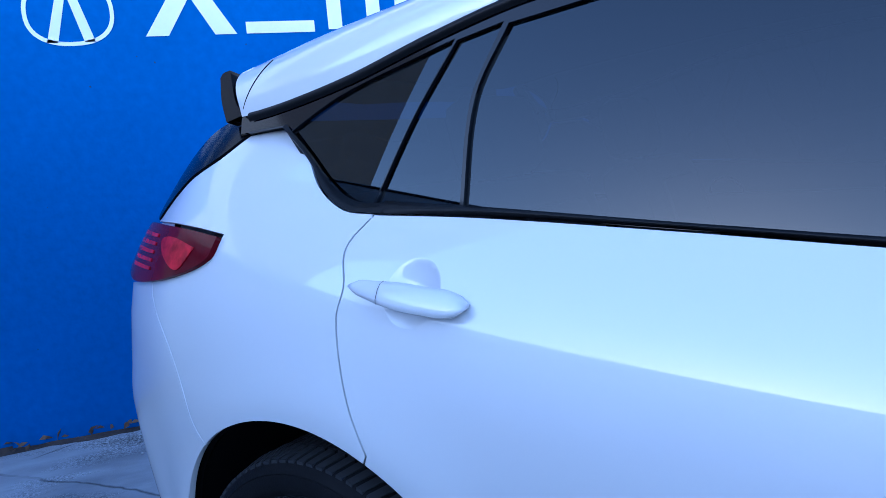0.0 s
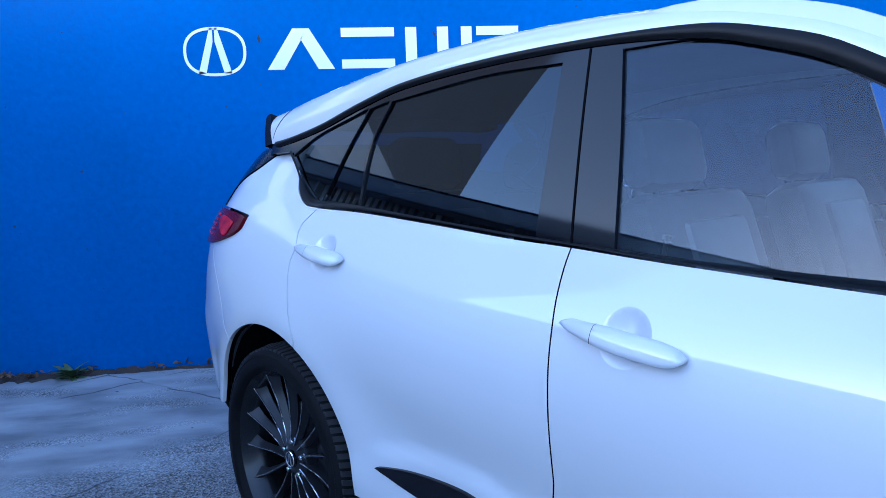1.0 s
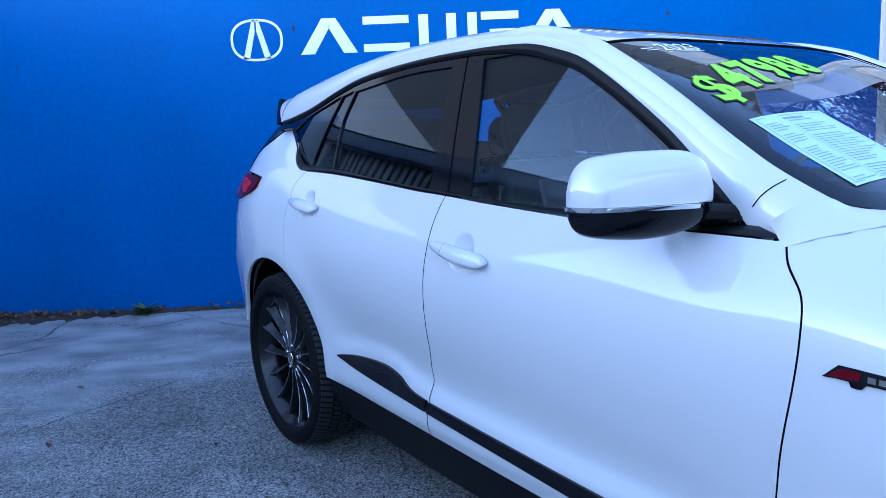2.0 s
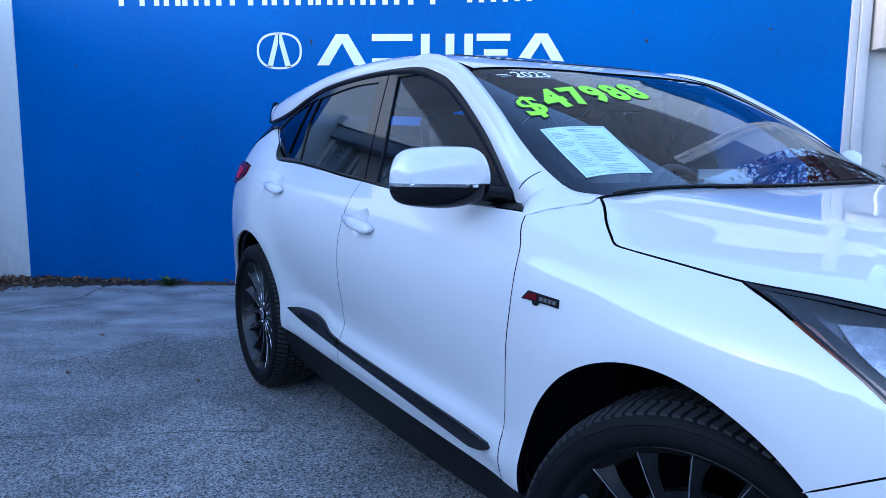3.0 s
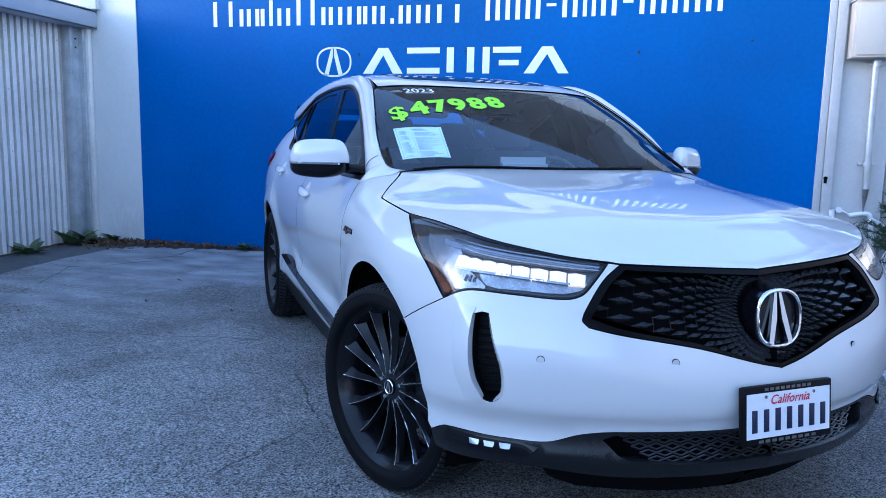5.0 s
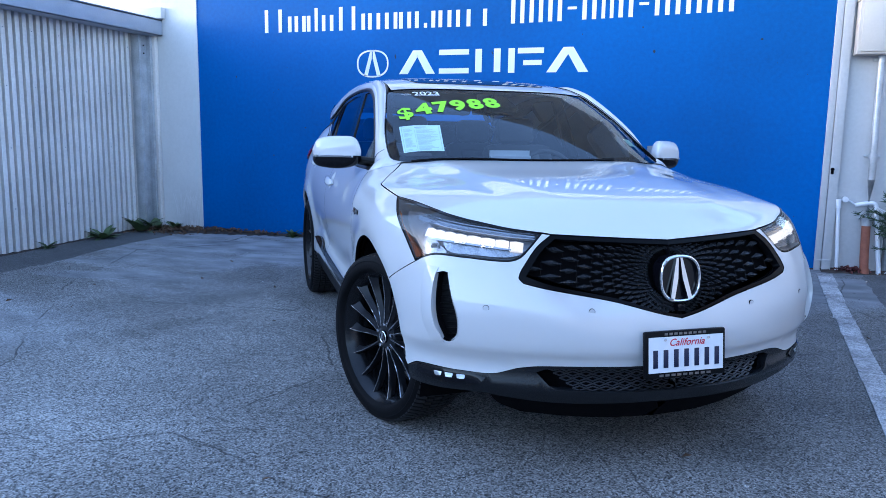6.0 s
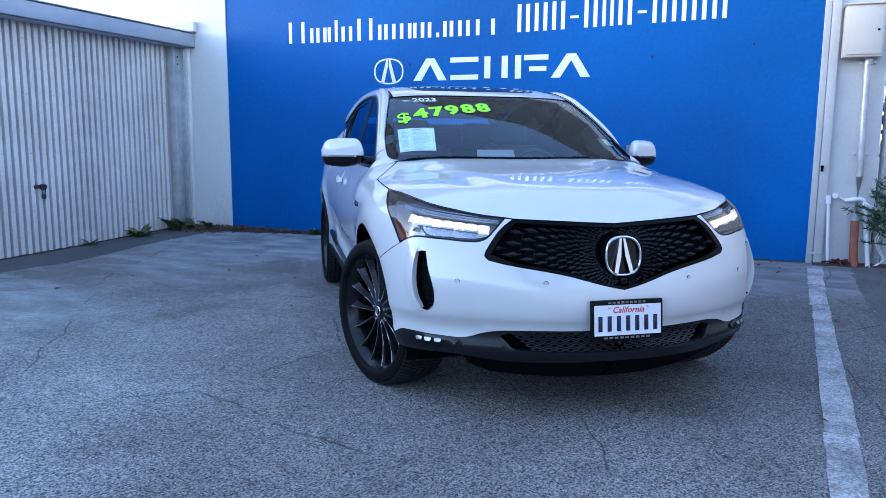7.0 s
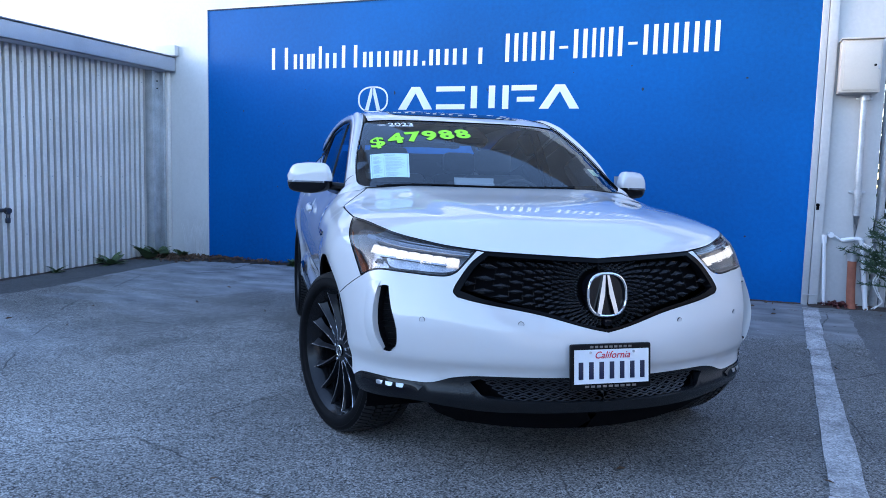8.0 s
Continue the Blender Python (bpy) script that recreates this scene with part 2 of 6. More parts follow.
    return gritty(m, 155, .10, 2.5, smooth)


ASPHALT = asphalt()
ASPHALT_DARK = gritty(surface("smooth_dark_asphalt", (.082, .084, .088), .8, vary=.3, scale=2.5, fine=12, bump=.002, bump_scale=210), 130, .5, 1.6)
CONCRETE = gritty(surface("pale_concrete_strip", (.40, .40, .41), .85, vary=.55, scale=5, fine=22, bump=.003, bump_scale=190), 130, .55, 1.35)


# ---- mesh helpers ----
def part(name, bm, material, parent=None, label="", smooth=True):
    """Links a bmesh as one mesh object under a thing or a part."""
    me = bpy.data.meshes.new(name)
    bm.to_mesh(me)
    bm.free()
    if smooth:
        me.shade_smooth()
        me.set_sharp_from_angle(angle=radians(38))
    for k in material if isinstance(material, (list, tuple)) else [material]:
        me.materials.append(k)
    ob = new(name, me)
    if parent:
        ob.parent = parent
    return tagged(ob, label)


def raw(name, verts, faces, material, parent=None, label="", normals=None, smooth=True):
    me = bpy.data.meshes.new(name)
    me.from_pydata(verts, [], faces)
    me.materials.append(material)
    if smooth:
        me.shade_smooth()
    if normals:
        me.normals_split_custom_set_from_vertices(normals)
    ob = new(name, me)
    if parent:
        ob.parent = parent
    return tagged(ob, label)


def block(bm, x0, x1, y0, y1, z0, z1, bevel=0.0, m=None):
    """Adds a box with rounded edges to bm."""
    t = Matrix.Translation(((x0+x1)/2, (y0+y1)/2, (z0+z1)/2)) @ Matrix.Diagonal((abs(x1-x0), abs(y1-y0), abs(z1-z0), 1))
    made = bmesh.ops.create_cube(bm, size=1, matrix=t)["verts"]
    if bevel:
        edges = list({e for v in made for e in v.link_edges})
        res = bmesh.ops.bevel(bm, geom=edges, offset=bevel, segments=2, affect="EDGES", profile=.5)
        made = list({v for f in res["faces"] for v in f.verts} | {v for v in made if v.is_valid})
    if m:
        bmesh.ops.transform(bm, matrix=m, verts=[v for v in made if v.is_valid])
    return made


def rod(bm, a, b, r, r2=None, n=12):
    """Adds a round bar from a to b."""
    a, b = Vector(a), Vector(b)
    q = (b - a).to_track_quat("Z", "Y").to_matrix().to_4x4()
    bmesh.ops.create_cone(bm, segments=n, radius1=r, radius2=r if r2 is None else r2, depth=(b-a).length, cap_ends=True,
                          matrix=Matrix.Translation((a+b)/2) @ q)


def bar_box(name, x0, x1, y0, y1, z0, z1, material, parent=None, bevel=.0, label="", m=None):
    bm = bmesh.new()
    block(bm, x0, x1, y0, y1, z0, z1, bevel, m)
    return part(name, bm, material, parent, label)


def lathe(bm, profile, n=64, axis="X"):
    """Turns a profile of (radius, along) round the X axis."""
    rings = []
    for k in range(n):
        c, s = math.cos(2*math.pi*k/n), math.sin(2*math.pi*k/n)
        rings.append([bm.verts.new((a, r*c, r*s)) for r, a in profile])
    for k in range(n):
        p, q = rings[k], rings[(k+1) % n]
        for i in range(len(profile)-1):
            bm.faces.new((p[i], p[i+1], q[i+1], q[i]))


def area2(poly):
    return sum(a[0]*b[1] - b[0]*a[1] for a, b in zip(poly, poly[1:] + poly[:1])) / 2


def inside(p, poly):
    hit, n = False, len(poly)
    for k in range(n):
        a, b = poly[k], poly[(k+1) % n]
        if (a[1] > p[1]) != (b[1] > p[1]) and p[0] < (b[0]-a[0]) * (p[1]-a[1]) / (b[1]-a[1]) + a[0]:
            hit = not hit
    return hit


def shrink(poly, d):
    """Moves the edge of a closed outline inwards by d (outwards if negative)."""
    if area2(poly) < 0:
        poly = poly[::-1]
    n, out = len(poly), []
    for k in range(n):
        a, b, c = Vector(poly[k-1]), Vector(poly[k]), Vector(poly[(k+1) % n])
        e1, e2 = (b-a), (c-b)
        if e1.length < 1e-7 or e2.length < 1e-7:
            out.append(tuple(b))
            continue
        n1, n2 = Vector((-e1.y, e1.x)).normalized(), Vector((-e2.y, e2.x)).normalized()
        m = n1 + n2
        m = m / max(m.length_squared/2, .35)
        out.append(tuple(b + m*d))
    return out


def dense(poly, step):
    out = []
    for a, b in zip(poly, poly[1:] + poly[:1]):
        d = math.dist(a, b)
        if d < 1e-5:
            continue
        k = max(1, math.ceil(d/step))
        out += [(a[0] + (b[0]-a[0])*i/k, a[1] + (b[1]-a[1])*i/k) for i in range(k)]
    return out


def loop(*segments, n=6):
    """A closed outline of smooth segments that meet in corners."""
    out = []
    for seg in segments:
        pts = spline(seg, n) if len(seg) > 2 else list(seg)
        if out and math.dist(out[-1], pts[0]) < 1e-4:
            pts = pts[1:]
        out += pts
    if math.dist(out[0], out[-1]) < 1e-4:
        out.pop()
    return out




def patch(name, outline, fn, material, parent, side=1, step=.045, gap=.0019, lip=.014, lift=0.0, holes=(), label="", hint=None, dark=True):
    """A panel: fills a flat outline with a fine mesh, lays it on the surface fn(u, v) -> (half width, y, z) and
    gives it a folded rim of depth lip. Its shading normals are those of the surface."""
    if area2(outline) < 0:
        outline = outline[::-1]
    edge = dense(shrink(outline, gap) if gap else outline, step)
    cut = [dense(h, step) for h in holes]
    pts, edges = list(edge), [(k, (k+1) % len(edge)) for k in range(len(edge))]
    for h in cut:
        base = len(pts)
        pts += h
        edges += [(base+k, base+(k+1) % len(h)) for k in range(len(h))]
    near = set()
    for p in pts:
        i, j = round(p[0]/step*2), round(p[1]/step*2)
        near |= {(i+a, j+b) for a in (-1, 0, 1) for b in (-1, 0, 1)}
    us, vs = [p[0] for p in edge], [p[1] for p in edge]
    row, v = 0, min(vs)
    while v < max(vs):
        u = min(us) + (row % 2)*step/2
        while u < max(us):
            if (round(u/step*2), round(v/step*2)) not in near and inside((u, v), edge) and not any(inside((u, v), h) for h in cut):
                pts.append((u, v))
            u += step
        v += step*.87
        row += 1
    from mathutils import geometry
    co, _, tris, *_ = geometry.delaunay_2d_cdt([Vector(p) for p in pts], edges, [], 0, 1e-7)
    keep = []
    for t in tris:
        c = ((co[t[0]].x+co[t[1]].x+co[t[2]].x)/3, (co[t[0]].y+co[t[1]].y+co[t[2]].y)/3)
        if inside(c, edge) and not any(inside(c, h) for h in cut):
            keep.append(t)
    verts, norms = [], []
    e = .004

    def place(u, v):
        p = fn(u, v)
        return Vector((p[0]*side, p[1], p[2]))
    for c in co:
        p = place(c.x, c.y)
        nrm = (place(c.x+e, c.y) - place(c.x-e, c.y)).cross(place(c.x, c.y+e) - place(c.x, c.y-e))
        nrm.normalize()
        out = Vector(hint) if hint else p - Vector((0, max(-1.3, min(1.3, p.y*.8)), .7))
        if nrm.dot(out) < 0:
            nrm = -nrm
        verts.append(p + nrm*lift)
        norms.append(nrm)
    faces = []
    for a, b, c in keep:
        if (verts[b]-verts[a]).cross(verts[c]-verts[a]).dot(norms[a]) < 0:
            b, c = c, b
        faces.append((a, b, c))
    if lip:
        count = {}
        for f in faces:
            for a, b in zip(f, f[1:] + f[:1]):
                count[(a, b)] = 1
        rim, far = {}, {}
        for a, b in [k for k in count if (k[1], k[0]) not in count]:
            side_n = (verts[b]-verts[a]).cross(norms[a]).normalized()
            for k in (a, b):
                if k not in rim:
                    rim[k] = len(verts)
                    verts.append(verts[k].copy())
                    norms.append((side_n + norms[k]*.4).normalized())
                    far[k] = len(verts)
                    verts.append(verts[k] - norms[k]*lip)
                    norms.append(side_n)
            faces.append((rim[b], rim[a], far[a], far[b]))
    ob = raw(name, verts, faces, material, parent, label, norms)
    if lip and material is PAINT and dark:
        ob.data.materials.append(DARK)
        ob.data.polygons.foreach_set("material_index", [1 if len(f) == 4 else 0 for f in faces])
    return ob


def loft(name, a, b, material, parent, side=1, cols=6, puff=.0, label="", out=None):
    """A strip between two curves of (half width, y, z), bulged by puff."""
    n = len(a)
    verts, faces = [], []
    for k in range(n):
        p, q = Vector(a[k]), Vector(b[k])
        d = Vector(out) if out else Vector((1, 0, .3)).normalized()
        for i in range(cols+1):
            u = i/cols
            v = p.lerp(q, u) + d*(puff[k] if isinstance(puff, list) else puff)*math.sin(math.pi*u)
            verts.append((v.x*side, v.y, v.z))
    for k in range(n-1):
        for i in range(cols):
            f = (k*(cols+1)+i, k*(cols+1)+i+1, (k+1)*(cols+1)+i+1, (k+1)*(cols+1)+i)
            faces.append(f)
    ob = raw(name, verts, faces, material, parent, label)
    bm = bmesh.new()
    bm.from_mesh(ob.data)
    bmesh.ops.recalc_face_normals(bm, faces=bm.faces)
    if sum(f.normal.x*side*f.calc_area() for f in bm.faces) < 0:
        bmesh.ops.reverse_faces(bm, faces=bm.faces)
    bm.to_mesh(ob.data)
    bm.free()
    return ob


def resample(curve, n):
    """n points evenly along a polyline."""
    d = [0.0]
    for a, b in zip(curve, curve[1:]):
        d.append(d[-1] + math.dist(a, b))
    out = []
    for k in range(n):
        t = d[-1]*k/(n-1)
        i = max(j for j in range(len(d)-1) if d[j] <= t + 1e-9)
        u = (t-d[i])/max(d[i+1]-d[i], 1e-9)
        out.append(tuple(x+(y-x)*u for x, y in zip(curve[i], curve[i+1])))
    return out


def tube(bm, curve, r, n=8):
    """A round tube along a polyline."""
    rings = []
    for k, p in enumerate(curve):
        a, b = Vector(curve[max(k-1, 0)]), Vector(curve[min(k+1, len(curve)-1)])
        q = (b-a).to_track_quat("Z", "Y")
        rings.append([bm.verts.new(Vector(p) + q @ Vector((r*math.cos(2*math.pi*i/n), r*math.sin(2*math.pi*i/n), 0))) for i in range(n)])
    for p, q in zip(rings, rings[1:]):
        for i in range(n):
            bm.faces.new((p[i], p[(i+1) % n], q[(i+1) % n], q[i]))
    bm.faces.new(rings[0][::-1])
    bm.faces.new(rings[-1])


def prism(bm, outline, place, depth):
    """Extrudes a flat outline: place(u, v, d) gives the point at depth d."""
    if area2(outline) < 0:
        outline = outline[::-1]
    a = [bm.verts.new(place(u, v, 0)) for u, v in outline]
    b = [bm.verts.new(place(u, v, depth)) for u, v in outline]
    n = len(outline)
    fs = [bm.faces.new(a), bm.faces.new(b[::-1])]
    fs += [bm.faces.new((a[k], b[k], b[(k+1) % n], a[(k+1) % n])) for k in range(n)]
    return fs


def group(name, label, category, m=None, grp="", kind=""):
    ob = new(name)
    ob.empty_display_size = .2
    if m:
        ob.matrix_world = m
    return tagged(ob, label, category, grp, kind)


def lettering(body, size, bold=0.0, spacing=1.0):
    """The flat mesh of a line of text in the built-in font, as vertices and faces."""
    cu = bpy.data.curves.new("text", "FONT")
    cu.body, cu.size, cu.offset, cu.space_character, cu.fill_mode, cu.resolution_u = body, size, bold, spacing, "FRONT", 4
    ob = bpy.data.objects.new("text", cu)
    scene.collection.objects.link(ob)
    bpy.context.view_layer.update()
    me = bpy.data.meshes.new_from_object(ob.evaluated_get(bpy.context.evaluated_depsgraph_get()))
    verts, faces = [tuple(v.co) for v in me.vertices], [tuple(f.vertices) for f in me.polygons]
    bpy.data.objects.remove(ob)
    bpy.data.curves.remove(cu)
    bpy.data.meshes.remove(me)
    return verts, faces


# ---- the car's surfaces ----
def lerp_table(tab, x):
    """Smooth value at x of a small table of (x, value) pairs."""
    if x <= tab[0][0]:
        return tab[0][1]
    for k in range(len(tab) - 1):
        x0, v0 = tab[k]
        x1, v1 = tab[k + 1]
        if x <= x1:
            def slope(i):
                a, b = max(i - 1, 0), min(i + 1, len(tab) - 1)
                return (tab[b][1] - tab[a][1]) / (tab[b][0] - tab[a][0])
            u, w = (x - x0) / (x1 - x0), x1 - x0
            m0, m1 = slope(k) * w, slope(k + 1) * w
            return (2*u**3 - 3*u*u + 1)*v0 + (u**3 - 2*u*u + u)*m0 + (3*u*u - 2*u**3)*v1 + (u**3 - u*u)*m1
    return tab[-1][1]


def spline(pts, n=8):
    """Points on a smooth curve through pts (centripetal feel, any dimension)."""
    out = []
    m = len(pts)
    for k in range(m - 1):
        p1, p2 = pts[k], pts[k + 1]
        p0 = pts[k - 1] if k else tuple(2*a - b for a, b in zip(p1, p2))
        p3 = pts[k + 2] if k + 2 < m else tuple(2*b - a for a, b in zip(p1, p2))
        d1 = math.dist(p1, p2)
        w0 = d1 / max(math.dist(p0, p1) + d1, 1e-6)
        w1 = d1 / max(math.dist(p2, p3) + d1, 1e-6)
        for i in range(n):
            u = i / n
            h0, h1, h2, h3 = 2*u**3 - 3*u*u + 1, u**3 - 2*u*u + u, 3*u*u - 2*u**3, u**3 - u*u
            out.append(tuple(h0*b + h1*(c - a)*w0 + h2*c + h3*(d - b)*w1 for a, b, c, d in zip(p0, p1, p2, p3)))
    out.append(tuple(pts[-1]))
    return out


# Half plan of the lower body: half width and place along the car (front is -y)
PLAN = spline([(0, -2.222), (.2, -2.204), (.4, -2.15), (.58, -2.069), (.70, -1.995), (.80, -1.915), (.868, -1.815),
               (.905, -1.66), (.926, -1.42), (.932, -1.15), (.934, -.9), (.93, -.4), (.926, .1), (.921, .6), (.916, 1.1), (.916, 1.4),
               (.905, 1.7), (.878, 1.92), (.82, 2.12), (.70, 2.26), (.45, 2.34), (0, 2.36)], 8)
ARC = [0.0]
for a, b in zip(PLAN, PLAN[1:]):
    ARC.append(ARC[-1] + math.dist(a, b))
_zero = next(ARC[k] + (ARC[k+1]-ARC[k]) * (0 - PLAN[k][1]) / (PLAN[k+1][1] - PLAN[k][1]) for k in range(len(PLAN)-1) if PLAN[k][1] <= 0 < PLAN[k+1][1])
ARC = [a - _zero for a in ARC]
S_FRONT, S_REAR = ARC[0], ARC[-1]


def plan(s):
    """Half width, y and outward normal of the plan at arc length s."""
    s = min(max(s, S_FRONT), S_REAR)
    lo, hi = 0, len(ARC) - 2
    while lo < hi:
        mid = (lo + hi + 1) // 2
        if ARC[mid] <= s:
            lo = mid
        else:
            hi = mid - 1
    k = lo
    u = (s - ARC[k]) / (ARC[k+1] - ARC[k])

    def tangent(i):
        a, b = PLAN[max(i-1, 0)], PLAN[min(i+1, len(PLAN)-1)]
        if i == 0 or i == len(PLAN)-1:
            return (1.0, 0.0) if i == 0 else (-1.0, 0.0)
        d = math.dist(a, b)
        return ((b[0]-a[0])/d, (b[1]-a[1])/d)
    t0, t1 = tangent(k), tangent(k+1)
    tx, ty = t0[0] + (t1[0]-t0[0])*u, t0[1] + (t1[1]-t0[1])*u
    h = PLAN[k][0] + (PLAN[k+1][0]-PLAN[k][0])*u
    y = PLAN[k][1] + (PLAN[k+1][1]-PLAN[k][1])*u
    d = math.hypot(tx, ty)
    return h, y, ty/d, -tx/d


CROWN = [(-2.4, 1.03), (-1.6, 1.05), (-1.2, 1.085), (-1.0, 1.11), (-.85, 1.165), (-.7, 1.26), (-.45, 1.33), (0, 1.34), (.6, 1.35), (1.2, 1.42), (1.7, 1.54), (2.4, 1.62)]
POWER = [(-2.4, 2.6), (-1.6, 3.0), (-1.2, 3.4), (-.9, 3.2), (-.7, 2.4), (-.4, 2.2), (2.4, 2.2)]
TUCK = [(.15, -.10), (.25, -.06), (.34, -.03), (.42, -.018), (.52, -.022), (.64, -.012), (.76, 0), (.84, 0), (1.5, 0)]
NOSE = [(.15, -.16), (.22, -.12), (.28, -.05), (.34, -.02), (.39, -.034), (.43, -.034), (.462, -.019), (.482, -.008), (.50, -.004), (.56, -.001), (.62, -.004), (.70, -.022), (.76, -.04), (.84, -.075), (.90, -.11), (.95, -.16), (1.0, -.25)]
TAIL = [(.15, -.16), (.3, -.09), (.45, -.04), (.7, -.01), (.8, -.02), (1.0, -.05), (1.1, -.10), (1.3, -.25), (1.5, -.4)]
SHOULDER = [(-.8, .476), (-.2, .494), (.25, .513), (.38, .53), (.47, .560), (.56, .575), (.72, .566), (.9, .532)]
ARCH_F, ARCH_R, ARCH_Z, ARCH_RAD = -1.30, 1.41, .362, .435


def step(a, b, x):
    u = min(max((x - a) / (b - a), 0), 1)
    return u*u*(3 - 2*u)


def bulge(s, z):
    """How far the skin stands out from the plan at arc length s and height z."""
    h, y, nx, ny = plan(s)
    c, n = lerp_table(CROWN, y), lerp_table(POWER, y)
    side = lerp_table(TUCK, z)
    if z > .8:
        q = min((z - .8) / (c - .8), .999)
        side += .94 * ((1 - q**n)**(1/n) - 1)
    for yc in (ARCH_F, ARCH_R):
        r = math.hypot(y - yc, z - ARCH_Z)
        side += .016 * math.exp(-((r - ARCH_RAD - .01) / .09)**2) * step(.2, .4, z)
    # hollow along the lower doors
    side -= .014 * math.exp(-((z - .56 - .05*(y-.2)) / .09)**2) * step(-.85, -.5, y) * (1 - step(.7, 1.0, y))
    crest = lerp_table(SHOULDER, y)
    side += .012 * (1 - step(crest - .022, crest + .034, z)) * step(.36, .42, z) * step(-.84, -.74, y) * (1 - step(.84, .95, y))
    front = lerp_table(NOSE, z)
    # upper nose set back in the middle
    front -= .045 * step(.66, .10, h) * step(.50, .78, z)
    rear = lerp_table(TAIL, z)
    wf, wr = step(-1.45, -2.0, y), step(1.8, 2.2, y)
    return side * (1 - wf - wr) + front * wf + rear * wr


def skin(s, z):
    """Lower body, right half as positive half width: half width, y, z."""
    h, y, nx, ny = plan(s)
    d = bulge(s, z)
    return (h + nx*d, y + ny*d, z)


def house(y, z):
    """Half width of the glazed upper body at y and z."""
    k = z - 1.1
    h = .769 - .265*k - .105*k*k
    if y > .9:
        h -= .030 * (y - .9)**2
    if y < 0:
        h -= .02 * y*y
    return h


def glazed(y, z):
    return (house(y, z), y, z)


ROOF_C = [(-1.0, 1.078), (-.8, 1.188), (-.6, 1.292), (-.41, 1.384), (-.2, 1.475), (-.1, 1.514), (.1, 1.564), (.35, 1.597), (.7, 1.610), (1.0, 1.603), (1.5, 1.564), (1.9, 1.490), (2.2, 1.41)]
RAIL_Z = [(-.95, .93), (-.67, 1.05), (-.58, 1.128), (-.41, 1.264), (-.14, 1.427), (.0, 1.475), (.12, 1.50), (.38, 1.512), (.7, 1.509), (1.02, 1.485), (1.21, 1.447), (1.43, 1.392), (1.69, 1.355), (1.86, 1.36), (2.1, 1.34)]
HOOD_C = [(-2.2, .87), (-2.16, .902), (-2.1, .925), (-2.0, .955), (-1.8, .998), (-1.5, 1.04), (-1.2, 1.068), (-.9, 1.10), (-.6, 1.115)]


def bonnet(h, y):
    """Height of the hood."""
    w = lerp_table([(-2.25, .93), (-1.6, .935), (-.6, .94)], y)
    n = lerp_table([(-2.2, 2.8), (-1.6, 3.1), (-1.2, 3.5), (-.85, 4.8)], y)
    top = lerp_table(HOOD_C, y)
    z0 = lerp_table([(-2.2, .80), (-1.2, .80), (-.85, .88)], y)
    q = min(abs(h) / w, .995)
    z = z0 + (top - z0) * (1 - q**n)**(1/n)
    # raised middle with soft shoulders
    edge = lerp_table([(-2.2, .30), (-1.6, .42), (-.8, .60)], y)
    z += .013 * (1 - step(edge - .08, edge + .10, abs(h))) * step(-2.2, -1.7, y)
    # front fall away from the middle
    z -= .035 * step(-1.7, -2.15, y) * (abs(h)/.5)**2 * .6
    return z


BEND = 3.1


def roofline(h, y):
    zt = lerp_table(RAIL_Z, y)
    top = lerp_table(ROOF_C, y)
    w = house(y, zt) + .012
    q = min(abs(h) / w, .995)
    return zt + (top - zt) * (1 - q**BEND)**(1/BEND)


def canopy(a, y):
    """Upper body by its turn a from the middle (0) to the side (pi / 2) and y."""
    zt, top = lerp_table(RAIL_Z, y), lerp_table(ROOF_C, y)
    w = house(y, zt) + .012
    return (w * max(math.sin(a), 0)**(2/BEND), y, zt + (top - zt) * max(math.cos(a), 0)**(2/BEND))


def turn_at(h, y):
    w = house(y, lerp_table(RAIL_Z, y)) + .012
    return math.asin(min(abs(h) / w, .9999)**(BEND/2))

# ---- setting ----
def ground_height(x, y):
    return .045 * step(-2.6, -.3, y)


def build_ground():
    xs = [-400, -120, -40, -15] + [-9 + .45*k for k in range(41)] + [15, 40, 120, 400]
    ys = [-400, -120, -40, -16] + [-11 + .3*k for k in range(44)] + [6, 15, 40, 120, 400]
    verts = [(x, y, ground_height(x, y)) for y in ys for x in xs]
    n = len(xs)
    faces = [(j*n+i, j*n+i+1, (j+1)*n+i+1, (j+1)*n+i) for j in range(len(ys)-1) for i in range(n-1)]
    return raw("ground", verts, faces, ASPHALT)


tagged(build_ground(), "worn grey asphalt yard with cracks and pale patches", "ground", kind="structure")


# darker strip of smooth asphalt along the shed
def dark_strip():
    rows = []
    rnd = random.Random(17)
    for k in range(90):
        y = -.02 - .14*k
        edge = -3.62 + .05*math.sin(k*.45) + rnd.uniform(-.02, .02) - .10*step(-1.4, -.3, y)
        rows.append([(-4.40 + (edge + 4.40)*i/5, y, ground_height(0, y) + (.006 if i < 5 else -.002)) for i in range(6)])
    verts = [v for r in rows for v in r]
    faces = [(k*6+i, (k+1)*6+i, (k+1)*6+i+1, k*6+i+1) for k in range(len(rows)-1) for i in range(5)]
    return raw("pavement", verts, faces, ASPHALT_DARK)


tagged(dark_strip(), "strip of darker smooth asphalt along the shed", "pavement", kind="structure")


